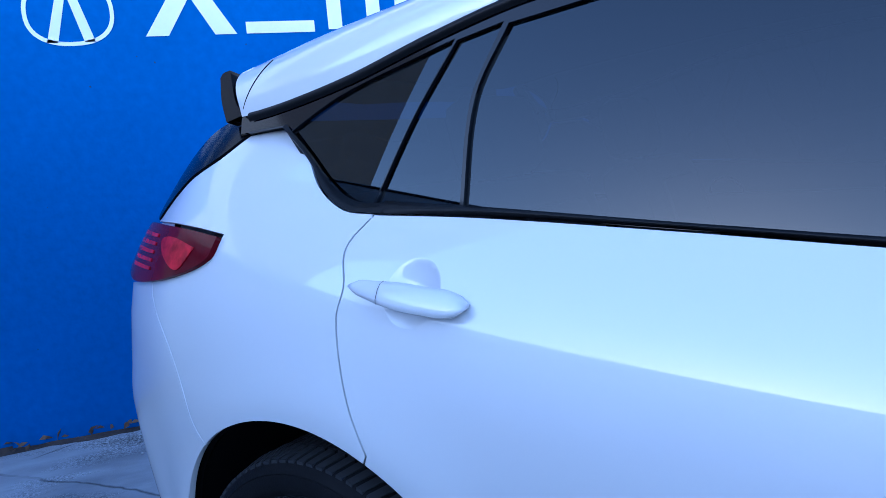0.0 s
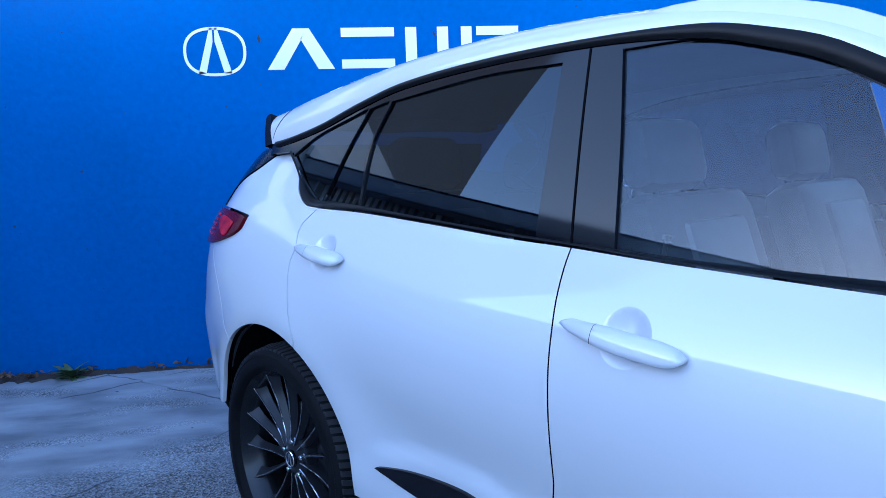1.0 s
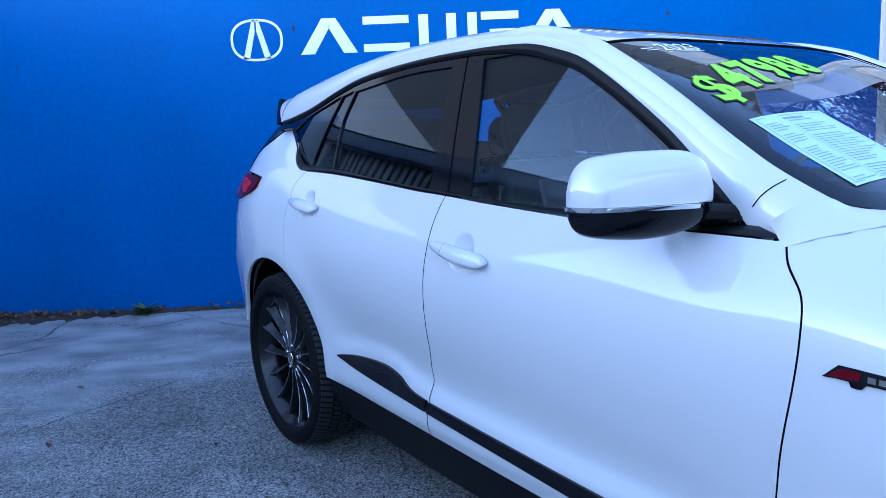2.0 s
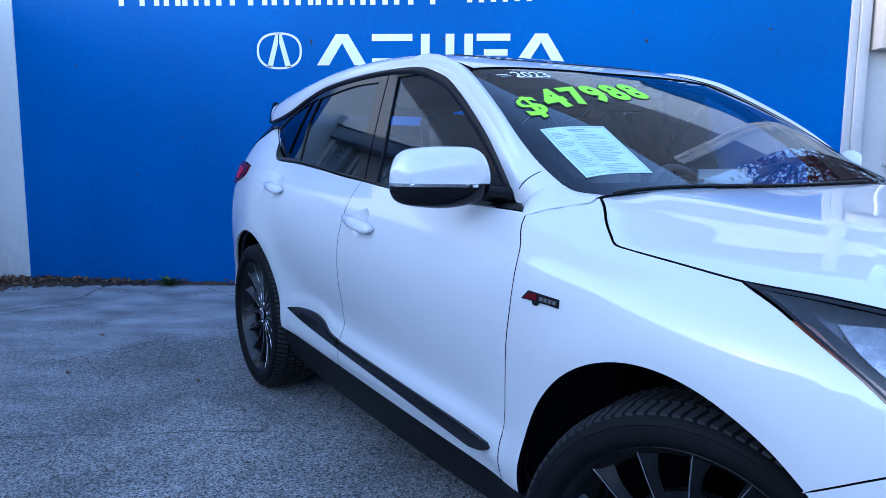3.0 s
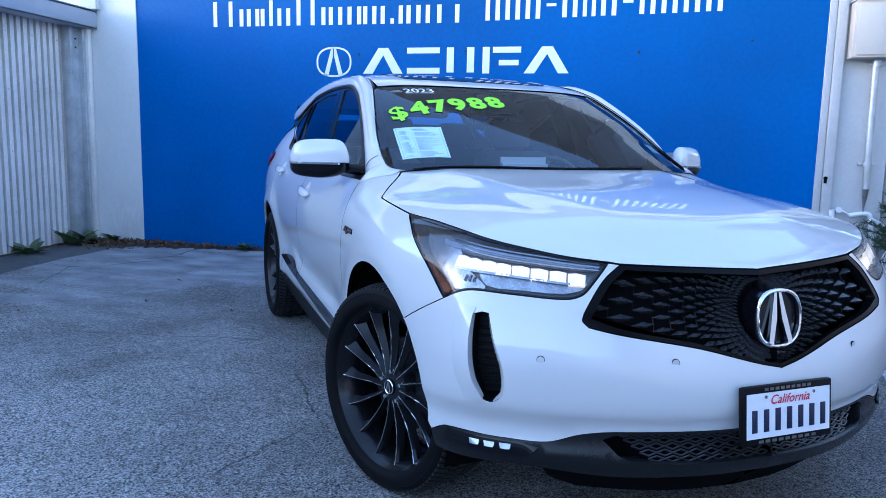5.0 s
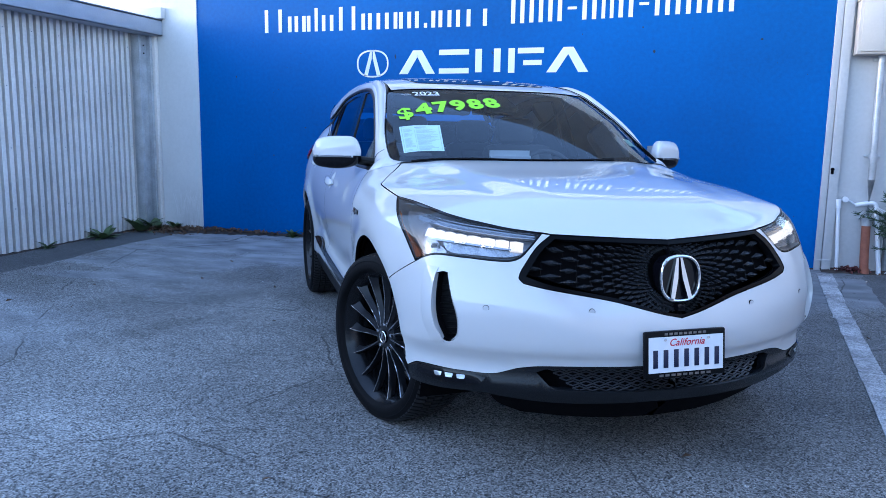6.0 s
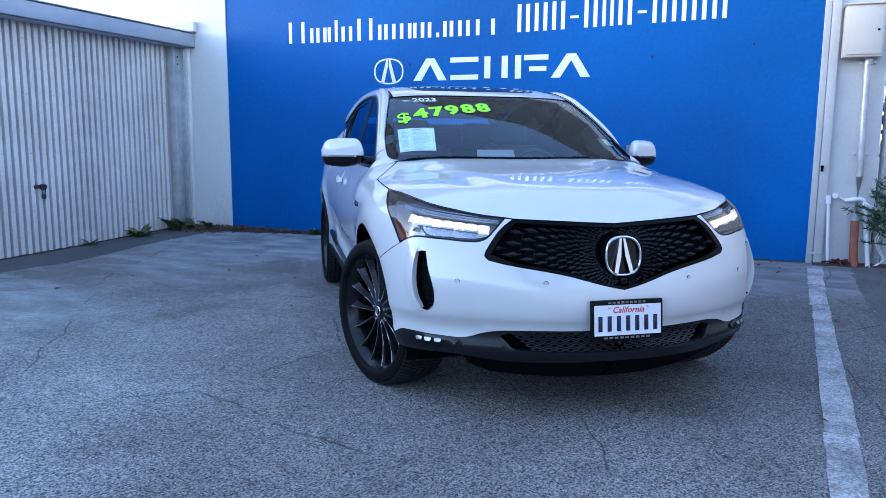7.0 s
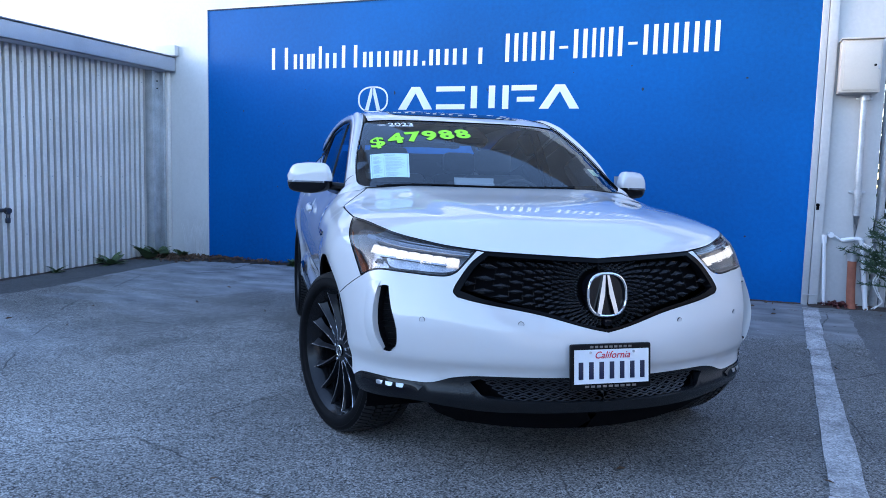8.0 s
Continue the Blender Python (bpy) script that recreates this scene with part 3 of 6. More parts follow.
def dark_lane():
    rows = []
    rnd = random.Random(23)
    for k in range(70):
        y = -.02 - .16*k
        edge = 3.30 - .073*(-y) + rnd.uniform(-.012, .012)
        rows.append([(edge + (6.64 - edge)*i/6, y, ground_height(0, y) + (.004 if i else -.003)) for i in range(7)])
    verts = [v for r in rows for v in r]
    faces = [(k*7+i, (k+1)*7+i, (k+1)*7+i+1, k*7+i+1) for k in range(len(rows)-1) for i in range(6)]
    return raw("pavement", verts, faces, ASPHALT_DARK)


tagged(dark_lane(), "darker smooth asphalt beyond the concrete strip", "pavement", kind="structure")


def wall(name, x0, x1, y0, y1, z0, z1, material, label):
    return tagged(bar_box(name, x0, x1, y0, y1, z0, z1, material), label, "wall", kind="structure")


BLUE_L, BLUE_R, BLUE_TOP = -3.62, 3.15, 3.09
wall("wall_north", BLUE_L, BLUE_R, 0, .3, -.05, BLUE_TOP, WALL_BLUE, "blue painted stucco wall behind the parked car")
wall("wall_north_top", -10.3, 3.70, 0, .3, BLUE_TOP, 3.6, WALL_WHITE, "white painted wall band above the blue field")
# two unseen upper walls, added dark so the car's glass reflects less
wall("wall_north_upper", -3.9, 3.70, 0, .3, 3.6, 5.1, UNSEEN_WALL_DARK, "unseen upper wall above the white band, darkened to dim reflections")
wall("wall_north_west_top", -10.3, -3.9, 0, .3, 3.6, 10.5, UNSEEN_WALL_DARK, "unseen tall upper wall behind the shed, darkened to dim reflections")
wall("wall_north_west", -10.3, BLUE_L, -.012, .3, -.05, BLUE_TOP, WALL_WHITE, "white painted wall beside the blue field, scuffed near the ground")
wall("wall_north_east", 3.285, 3.70, .0, .3, -.05, BLUE_TOP, WALL_WHITE_SHADED, "white painted wall end beside the fence")
wall("wall_side_east", 3.45, 3.70, .3, 6.0, -.05, 4.6, WALL_WHITE, "white side wall running back from the corner")
wall("wall_back", -10.3, -10.0, .3, 6, -.05, 4.6, WALL_WHITE, "white side wall far behind the shed")
for x0, x1, d in ((3.15, 3.205, .03), (3.21, 3.285, .055)):
    tagged(bar_box("trim", x0, x1, -d, .29, .0, 4.58, WALL_WHITE_SHADED, bevel=.004), "white painted vertical board at the wall's edge", "trim", kind="structure")
tagged(bar_box("trim", BLUE_L, BLUE_R, -.010, -.001, BLUE_TOP, BLUE_TOP + .012, CHIP), "thin dark joint above the blue field", "trim", kind="structure")
tagged(bar_box("trim", 3.15, 3.285, -.062, -.056, .14, .155, WALL_WHITE_SHADED, bevel=.002), "white painted cross batten low on the board", "trim", kind="structure")

# pale strip of concrete let into the asphalt
a, b = Vector((3.205, -.25, 0)), Vector((2.845, -5.2, 0))
way = (b - a).normalized()
across = Vector((way.y, -way.x, 0))
pos = 0.0
strip = group("kerb_strip", "pale cracked concrete strip let into the asphalt", "kerb", kind="structure")
for k, length in enumerate((.55, 1.15, 1.3, 1.4, 1.35, 1.5, 1.5)):
    bm = bmesh.new()
    p, q = a + way*pos, a + way*(pos + length - .008)
    w0, w1 = .062 + .006*math.sin(k*2.1), .062 + .006*math.sin(k*2.1 + 2)
    n = 10
    rows = []
    for i in range(n+1):
        c = p.lerp(q, i/n)
        z = ground_height(c.x, c.y)
        j0, j1 = random.uniform(-.005, .005), random.uniform(-.005, .005)
        rows.append([bm.verts.new((c + across*(w0+j0))[:2] + (z - .02,)), bm.verts.new((c + across*(w0+j0))[:2] + (z + .006,)),
                     bm.verts.new((c - across*(w1+j1))[:2] + (z + .006,)), bm.verts.new((c - across*(w1+j1))[:2] + (z - .02,))])
    for r, s2 in zip(rows, rows[1:]):
        for i in range(3):
            bm.faces.new((r[i], r[i+1], s2[i+1], s2[i]))
    bm.faces.new(rows[0])
    bm.faces.new(rows[-1][::-1])
    bmesh.ops.recalc_face_normals(bm, faces=bm.faces)
    part("slab", bm, CONCRETE, strip, smooth=False)
    pos += length

# ---- painted sign on the wall: plain shapes in place of the maker's name ----
def on_wall(u, v, d):
    return (u, -.004 + d, v)


def flat_shape(name, outlines, parent, material=SIGN_WHITE, depth=.004):
    bm = bmesh.new()
    for o in outlines:
        prism(bm, o, on_wall, depth)
    bmesh.ops.recalc_face_normals(bm, faces=bm.faces)
    return part(name, bm, material, parent, smooth=False)


def oval(cx, cz, rx, rz, n=48, p=2.4):
    out = []
    for k in range(n):
        c, s = math.cos(2*math.pi*k/n), math.sin(2*math.pi*k/n)
        out.append((cx + rx*math.copysign(abs(c)**(2/p), c), cz + rz*math.copysign(abs(s)**(2/p), s)))
    return out


def ring_quads(cx, cz, rx, rz, w, n=48):
    return oval(cx, cz, rx, rz, n), oval(cx, cz, rx-w, rz-w, n)


sign = group("wall_sign", "white painted emblem and row of shapes on the blue wall", "sign")
Z0, Z1 = 1.885, 2.132
outer, inner_o = ring_quads(-1.366, 2.0, .187, .147, .017)
bm = bmesh.new()
rims = [[bm.verts.new(on_wall(u, v, d)) for u, v in o] for o, d in ((outer, .004), (outer, 0), (inner_o, 0), (inner_o, .004))]
for a, b in zip(rims, rims[1:]):
    for k in range(len(a)):
        bm.faces.new((a[k], a[(k+1) % len(a)], b[(k+1) % len(a)], b[k]))
bmesh.ops.recalc_face_normals(bm, faces=bm.faces)
part("emblem_ring", bm, SIGN_WHITE, sign, smooth=False)
flat_shape("emblem_bar", [[(-1.47, 1.868), (-1.425, 1.868), (-1.376, 2.06), (-1.376, 2.142), (-1.392, 2.142)]], sign)
flat_shape("emblem_bar", [[(-1.27, 1.868), (-1.315, 1.868), (-1.364, 2.06), (-1.364, 2.142), (-1.348, 2.142)]], sign)
for x0, x1 in ((-1.055, -.645), (.55, .972)):
    w, m = .10, (x0+x1)/2 + .01
    flat_shape("chevron", [[(x0, Z0), (x0+w, Z0), (m+.01, Z1-.045), (m+.045, Z1), (m-.055, Z1)],
                           [(m+.01, Z1-.045), (m-.01, Z1-.06), (x1-w, Z0), (x1, Z0), (m+.045, Z1)]], sign)
for x0, x1, z0, z1 in ((-.60, -.27, Z0, Z0 + .055), (-.60, -.27, Z1 - .055, Z1), (-.20, -.13, Z0 + .01, Z1), (0, .07, Z0 + .01, Z1),
                       (.152, .22, Z0, Z1), (.25, .52, Z1 - .055, Z1), (.31, .50, Z0 + .075, Z0 + .125)):
    flat_shape("bar", [[(x0, z0), (x1, z0), (x1, z1), (x0, z1)]], sign)
line = group("wall_lettering", "row of white painted bars on the blue wall", "sign")
x = -2.73
for wd, top in ((.28, 1), (.16, .68), (.13, .68), (.075, 1), (.18, .68), (.25, 1), (.155, .68), (.18, .68), (.135, .68), (.165, .68), (.07, .2), (.155, .68), (.175, .68), (.28, .68)):
    slim = min(.042, wd*.5)
    for a in (x + wd*.10, x + wd*.88 - slim) if wd > .1 else (x + wd*.25,):
        flat_shape("bar", [[(a, 2.362), (a + slim, 2.362), (a + slim, 2.362+.25*top), (a, 2.362+.25*top)]], line)
    x += wd*1.075 + .01
line2 = group("wall_number", "row of tall white painted bars on the blue wall", "sign")
x = .15
for wd, lo, hi in ((.19, 0, 1), (.19, 0, 1), (.19, 0, 1), (.15, .36, .45), (.19, 0, 1), (.16, 0, 1), (.19, 0, 1), (.15, .36, .45), (.19, 0, 1), (.19, 0, 1), (.19, 0, 1), (.19, 0, 1)):
    z = 2.372 + .022*x
    for a, b in (((.10, .32), (.60, .82)) if hi == 1 else ((.15, .75),)):
        flat_shape("bar", [[(x + wd*a, z + .29*lo), (x + wd*b, z + .29*lo), (x + wd*b, z + .29*hi), (x + wd*a, z + .29*hi)]], line2)
    x += wd

# ---- corrugated shed on the west side ----
shed = group("shed", "weathered white corrugated steel shed with a grey steel beam", "shed")
SHED_X = -4.33


def ribbed_sheet(y0, y1, z0, z1):
    pitch, groove, deep = .083, .036, .095
    prof = []
    y = y0
    while y < y1 - 1e-6:
        for dy, dx in ((0, 0), (pitch-groove, 0), (pitch-groove+.002, -deep), (pitch-.002, -deep)):
            if y + dy <= y1:
                prof.append((y+dy, dx))
        y += pitch
    prof.append((y1, 0))
    verts, faces = [], []
    for y, dx in prof:
        for z in (z0, z1):
            verts.append((SHED_X + dx, y, z))
    for k in range(len(prof)-1):
        faces.append((2*k, 2*k+2, 2*k+3, 2*k+1)[::-1])
    return verts, faces


y = -.30
while y > -12:
    y0 = y - 1.577
    v, f = ribbed_sheet(y0, y, -.01, 2.42)
    raw("corrugated_sheet", v, f, CORRUGATED, shed, smooth=False)
    y = y0
bar_box("end_strip", -4.33, -4.178, -.075, -.018, 0, 2.36, CORRUGATED, shed, .004, "narrow beige strip beside the post")
bm = bmesh.new()
block(bm, -4.36, -4.205, -.125, -.085, 0, 2.38, .004)
post = part("corner_post", bm, GALVANISED, shed)
bar_box("post_flange", -4.36, -4.215, -.30, -.262, 0, 2.36, GALVANISED, shed, .004)
bar_box("post_web", -4.36, -4.262, -.262, -.125, 0, 2.37, GALVANISED, shed, .002)
for k in range(2):
    bm = bmesh.new()
    rod(bm, (-4.264, -.17, 2.24 - .09*k), (-4.254, -.17, 2.24 - .09*k), .009, n=8)
    part("post_bolt", bm, DARK, post)
bm = bmesh.new()
block(bm, -4.30, -4.10, -12.0, -.02, 2.36, 2.375, .003)
block(bm, -4.115, -4.10, -12.0, -.02, 2.36, 2.545, .003)
block(bm, -4.30, -4.10, -12.0, -.02, 2.53, 2.545, .003)
block(bm, -4.12, -4.088, -12.0, -.02, 2.548, 2.556, .002)
part("beam", bm, BEAM_GREY, shed)
bar_box("flashing", -4.95, -4.055, -.085, -.016, 2.56, 2.685, WALL_WHITE, shed, .004, "white board along the wall above the beam")
bar_box("roof", -8.7, -4.14, -12.0, -.09, 2.535, 2.555, GALVANISED, shed)
bar_box("back_wall", -8.7, -8.6, -12.0, -.02, 0, 2.53, CORRUGATED, shed)
bar_box("end_wall", -8.6, -4.36, -12.1, -12.0, 0, 2.53, CORRUGATED, shed)
bm = bmesh.new()
block(bm, -4.33, -4.318, -2.345, -2.24, .685, .725, .005)
rod(bm, (-4.33, -2.245, .70), (-4.285, -2.245, .70), .034, .028, 14)
tube(bm, spline([(-4.30, -2.27, .625), (-4.295, -2.275, .68), (-4.295, -2.255, .70), (-4.295, -2.235, .68), (-4.30, -2.24, .625)], 5), .005)
block(bm, -4.312, -4.288, -2.28, -2.23, .575, .63, .009)
part("hasp_and_padlock", bm, MESH, shed, "dark worn hasp with a padlock")
bm = bmesh.new()
bmesh.ops.create_icosphere(bm, subdivisions=1, radius=.007)
screw = part("screw", bm, GALVANISED, shed)
screw.matrix_local = Matrix.Translation((SHED_X+.003, -.36, .45))
for k in range(1, 40):
    c = screw.copy()
    scene.collection.objects.link(c)
    c.matrix_local = Matrix.Translation((SHED_X+.003, -.36 - .332*(k % 10), (.45, 1.05, 1.65, 2.2)[k//10]))

# ---- east side: meter box, pipes, fence ----
meter = group("meter_box", "beige enamelled steel meter box on the white wall", "meter box")
bar_box("body", 3.31, 3.628, -.19, 0, 1.992, 2.45, BOX_BEIGE, meter, .006)
bar_box("door", 3.333, 3.612, -.204, -.192, 2.012, 2.432, BOX_BEIGE, meter, .003)
bar_box("rain_lip", 3.302, 3.640, -.215, -.0, 2.452, 2.466, BOX_BEIGE, meter, .003)
bar_box("latch", 3.600, 3.615, -.212, -.204, 2.19, 2.225, GALVANISED, meter, .003)
bm = bmesh.new()
rod(bm, (3.578, -.209, 2.225), (3.578, -.203, 2.225), .011)
part("lock", bm, DARK, meter)
conduit = group("conduit", "grey steel conduit running down the white wall", "pipe")
bm = bmesh.new()
tube(bm, [(3.532, -.06, 1.99), (3.54, -.06, 1.3), (3.548, -.06, .9), (3.543, -.06, .50)], .029, 14)
part("tube", bm, GALVANISED, conduit)
for z in (1.955, 1.112, .55):
    bm = bmesh.new()
    rod(bm, (3.54, -.06, z-.022), (3.54, -.06, z+.022), .036, n=14)
    block(bm, 3.478, 3.612, -.014, -.001, z-.012, z+.012, .002)
    block(bm, 3.52, 3.57, -.06, -.002, z-.01, z+.01)
    part("clamp", bm, GALVANISED, conduit)
drain = group("drain_pipe", "red-brown clay drain pipe rising from the ground", "pipe")
bm = bmesh.new()
tube(bm, spline([(3.54, -.07, .52), (3.545, -.072, .35), (3.552, -.08, .15), (3.565, -.09, .02)], 6), .037, 14)
part("tube", bm, PIPE_RED, drain)
bm = bmesh.new()
rod(bm, (3.54, -.07, .485), (3.54, -.07, .575), .042, n=14)
part("collar", bm, GALVANISED, drain)
tap = group("water_pipe", "white plastic water pipe with an elbow and valve", "pipe")
bm = bmesh.new()
tube(bm, spline([(3.442, -.05, .668), (3.57, -.05, .69), (3.605, -.05, .672), (3.618, -.05, .6), (3.65, -.06, .3), (3.68, -.08, .03)], 6), .021, 10)
part("tube", bm, PVC, tap)
bm = bmesh.new()
tube(bm, [(3.338, -.05, .04), (3.302, -.05, .70)], .016, 10)
rod(bm, (3.306, -.05, .635), (3.301, -.05, .715), .024)
part("riser", bm, PVC, tap)
bm = bmesh.new()
rod(bm, (3.354, -.075, .715), (3.354, -.02, .715), .026)
tube(bm, [(3.354, -.05, .715), (3.40, -.05, .70), (3.445, -.05, .668)], .008)
part("valve", bm, PVC, tap)
bm = bmesh.new()
rod(bm, (3.226, -.072, .985), (3.226, -.056, .985), .016)
block(bm, 3.214, 3.238, -.068, -.056, .94, .972, .004)
tagged(part("bell_knob", bm, DARK), "small dark round knob on the white board", "knob")
fence = group("fence", "grey slatted chain-link fence with a steel post", "fence")
bm = bmesh.new()
rod(bm, (3.775, .15, 0), (3.765, .15, 2.28), .036, n=14)
bmesh.ops.create_uvsphere(bm, u_segments=12, v_segments=6, radius=.05, matrix=Matrix.Translation((3.765, .15, 2.28)))
part("post", bm, GALVANISED, fence)
bm = bmesh.new()
rod(bm, (3.78, .16, 1.73), (6.6, .6, 1.73), .024)
part("rail", bm, GALVANISED, fence)
for k in range(44):
    bm = bmesh.new()
    x, yy = 3.85 + k*.062, .17 + k*.0099
    block(bm, x-.024, x+.024, yy, yy+.006, .05, 1.70)
    part("slat", bm, FENCE_SLAT, fence, smooth=False)
bm = bmesh.new()
for k in range(42):
    for sgn in (1, -1):
        z0 = -1.3 + k*.07
        p0, p1 = (3.88, z0) if sgn > 0 else (3.88, z0 + 2.9), (6.6, z0 + 2.9) if sgn > 0 else (6.6, z0)
        us = [(zz - p0[1])/(p1[1]-p0[1]) for zz in (.05, 1.73)]
        u0, u1 = max(0, min(us)), min(1, max(us))
        if u1 - u0 > .03:
            pt = [(p0[0]+(p1[0]-p0[0])*u, .155 + (p0[0]+(p1[0]-p0[0])*u - 3.88)*.16, p0[1]+(p1[1]-p0[1])*u) for u in (u0, u1)]
            rod(bm, pt[0], pt[1], .0022, n=4)
part("wire_mesh", bm, GALVANISED, fence, smooth=False)
for z in (1.2, 1.62, .5):
    bm = bmesh.new()
    rod(bm, (3.77, .15, z-.015), (3.77, .15, z+.015), .043, n=14)
    part("band", bm, GALVANISED, fence)


def leafy(bm, c, r, n, size, seed, flat=1.0):
    """A clump of small folded leaves within a ball."""
    rnd = random.Random(seed)
    for _ in range(n):
        d = Vector((rnd.gauss(0, 1), rnd.gauss(0, 1), rnd.gauss(0, 1)*flat)).normalized() * r * rnd.random()**.45
        p = Vector(c) + d
        q = Euler((rnd.uniform(0, 6.3), rnd.uniform(0, 6.3), rnd.uniform(0, 6.3))).to_matrix()
        s2 = size*rnd.uniform(.6, 1.3)
        a, b, e, f = (p + q @ Vector(v) for v in ((0, -s2, 0), (s2*.45, 0, s2*.12), (0, s2, 0), (-s2*.45, 0, s2*.12)))
        vs = [bm.verts.new(v) for v in (a, b, e, f)]
        bm.faces.new((vs[0], vs[1], vs[2]))
        bm.faces.new((vs[0], vs[2], vs[3]))


def tree(m, height, spread, seed, leaf, n_clumps, label):
    rnd = random.Random(seed)
    t = group("tree", label, "tree", m)
    bm = bmesh.new()
    tube(bm, spline([(0, 0, -.05), (.05, .03, height*.3), (-.04, .02, height*.55), (.05, 0, height*.8)], 5), .09, 8)
    tips = []
    for k in range(14):
        ang, z = rnd.uniform(0, 6.3), height*rnd.uniform(.32, .75)
        tip = (math.cos(ang)*spread*rnd.uniform(.5, 1), math.sin(ang)*spread*rnd.uniform(.5, 1), z + height*rnd.uniform(.08, .3))
        tube(bm, spline([(0, 0, z), (tip[0]*.5, tip[1]*.5, (z+tip[2])/2 + .1), tip], 4), .022, 6)
        tips.append(tip)
    part("trunk", bm, BARK, t)
    bm = bmesh.new()
    for k in range(n_clumps):
        c = rnd.choice(tips)
        leafy(bm, (c[0]*rnd.uniform(.4, 1.1), c[1]*rnd.uniform(.4, 1.1), c[2] + rnd.uniform(-.5, .4)), spread*.22, 60, .06, seed*100+k)
    part("crown", bm, leaf, t, smooth=False)
    return t


tree(pose(6.3, 3.4, 0), 8.0, 2.3, 3, LEAF_RED, 170, "tall tree with red-brown leaves behind the fence")
tree(pose(4.75, 1.5, 0), 3.9, 1.15, 11, LEAF_RED, 120, "young tree with dark red leaves close behind the fence")
bush = group("conifer_bush", "dark green juniper branches reaching over the pipes", "bush")
bm = bmesh.new()
rnd = random.Random(5)
for k in range(38):
    base = Vector((3.80 + rnd.uniform(0, .42), -.10, rnd.uniform(.26, .76)))
    tip = base + Vector((rnd.uniform(-.42, .1), rnd.uniform(-.16, .0), rnd.uniform(-.05, .22)))
    rod(bm, base, tip, .006, .002, 5)
    for i in range(46):
        p = base.lerp(tip, .25 + .75*i/46)
        d = Vector((rnd.uniform(-1, 1), rnd.uniform(-1, .6), rnd.uniform(-.6, 1))).normalized()*rnd.uniform(.025, .06)
        rod(bm, p, p + d, .0045, .001, 4)
part("foliage", bm, CONIFER, bush, smooth=False)
bm = bmesh.new()
rod(bm, (3.88, -.08, 0), (3.90, -.09, .75), .03, .015)
part("stem", bm, BARK, bush)

hedge = group("hedge", "dark green conifer hedge behind the fence", "hedge")
bm = bmesh.new()
rnd = random.Random(41)
for k in range(130):
    leafy(bm, (rnd.uniform(4.0, 6.9), rnd.uniform(.6, 1.6), rnd.uniform(.1, 1.75)), .34, 60, .06, 900 + k)
part("foliage", bm, CONIFER, hedge, smooth=False)
bm = bmesh.new()
for k in range(6):
    rod(bm, (4.2 + .45*k, 1.1, -.05), (4.2 + .45*k + rnd.uniform(-.1, .1), 1.1, 1.8), .04, .015, 8)
part("stem", bm, BARK, hedge)

cable = group("cable", "two thin white cables hanging from the water pipe", "cable")
for d in (0.0, .022):
    bm = bmesh.new()
    tube(bm, spline([(3.615 + d*.3, -.075, .655), (3.690 + d, -.10, .581 + d*.6), (3.736 + d, -.11, .484), (3.743 + d, -.11, .391), (3.715 + d, -.11, .306), (3.767 + d*.6, -.10, .182), (3.800 + d*.3, -.10, .130), (3.741 - d, -.10, .062)], 6), .0042, 6)
    part("strand", bm, PVC, cable)

# ---- dirt, dead leaves and weeds along the walls ----
def dirt_bed(name, line_pts, width, height, seed, label, end=1.0):
    rnd = random.Random(seed)
    bm = bmesh.new()
    n = len(line_pts)
    rows = []
    for k, (x, y, dx, dy) in enumerate(line_pts):
        u = k/(n - 1)
        w = width*(1 + (end - 1)*step(0, 1, u))*(.75 + .15*math.sin(k*.9) + .12*math.sin(k*2.3) + .25*rnd.random())*step(0, .03, 1 - u)
        row = []
        for i in range(7):
            u = i/6
            z = ground_height(x, y) + (height*(1-u)**1.5*rnd.uniform(.5, 1) + .002 if i < 6 else -.006)
            row.append(bm.verts.new((x + dx*w*u, y + dy*w*u, z)))
        rows.append(row)
    for r, q in zip(rows, rows[1:]):
        for i in range(6):
            bm.faces.new((r[i], r[i+1], q[i+1], q[i]))
    bmesh.ops.recalc_face_normals(bm, faces=bm.faces)
    if sum(f.normal.z for f in bm.faces) < 0:
        bmesh.ops.reverse_faces(bm, faces=bm.faces)
    return tagged(part(name, bm, DIRT), label, "dirt", kind="stuff")


dirt_bed("dirt", [(-4.30 + .04*k, -.012, .0, -1) for k in range(62)], .46, .03, 1, "brown dirt and litter in the corner of the walls", .12)
dirt_bed("dirt", [(-1.95 + .05*k, .0, .0, -1) for k in range(104)], .06, .010, 2, "thin line of brown dirt along the blue wall")
dirt_bed("dirt", [(-4.33, -.2 - .07*k, 1, 0) for k in range(46)], .09, .02, 3, "thin line of dirt along the corrugated shed")
dirt_bed("dirt", [(3.2 + .1*k, -.01, .0, -1) for k in range(14)], .16, .03, 4, "brown dirt below the pipes")


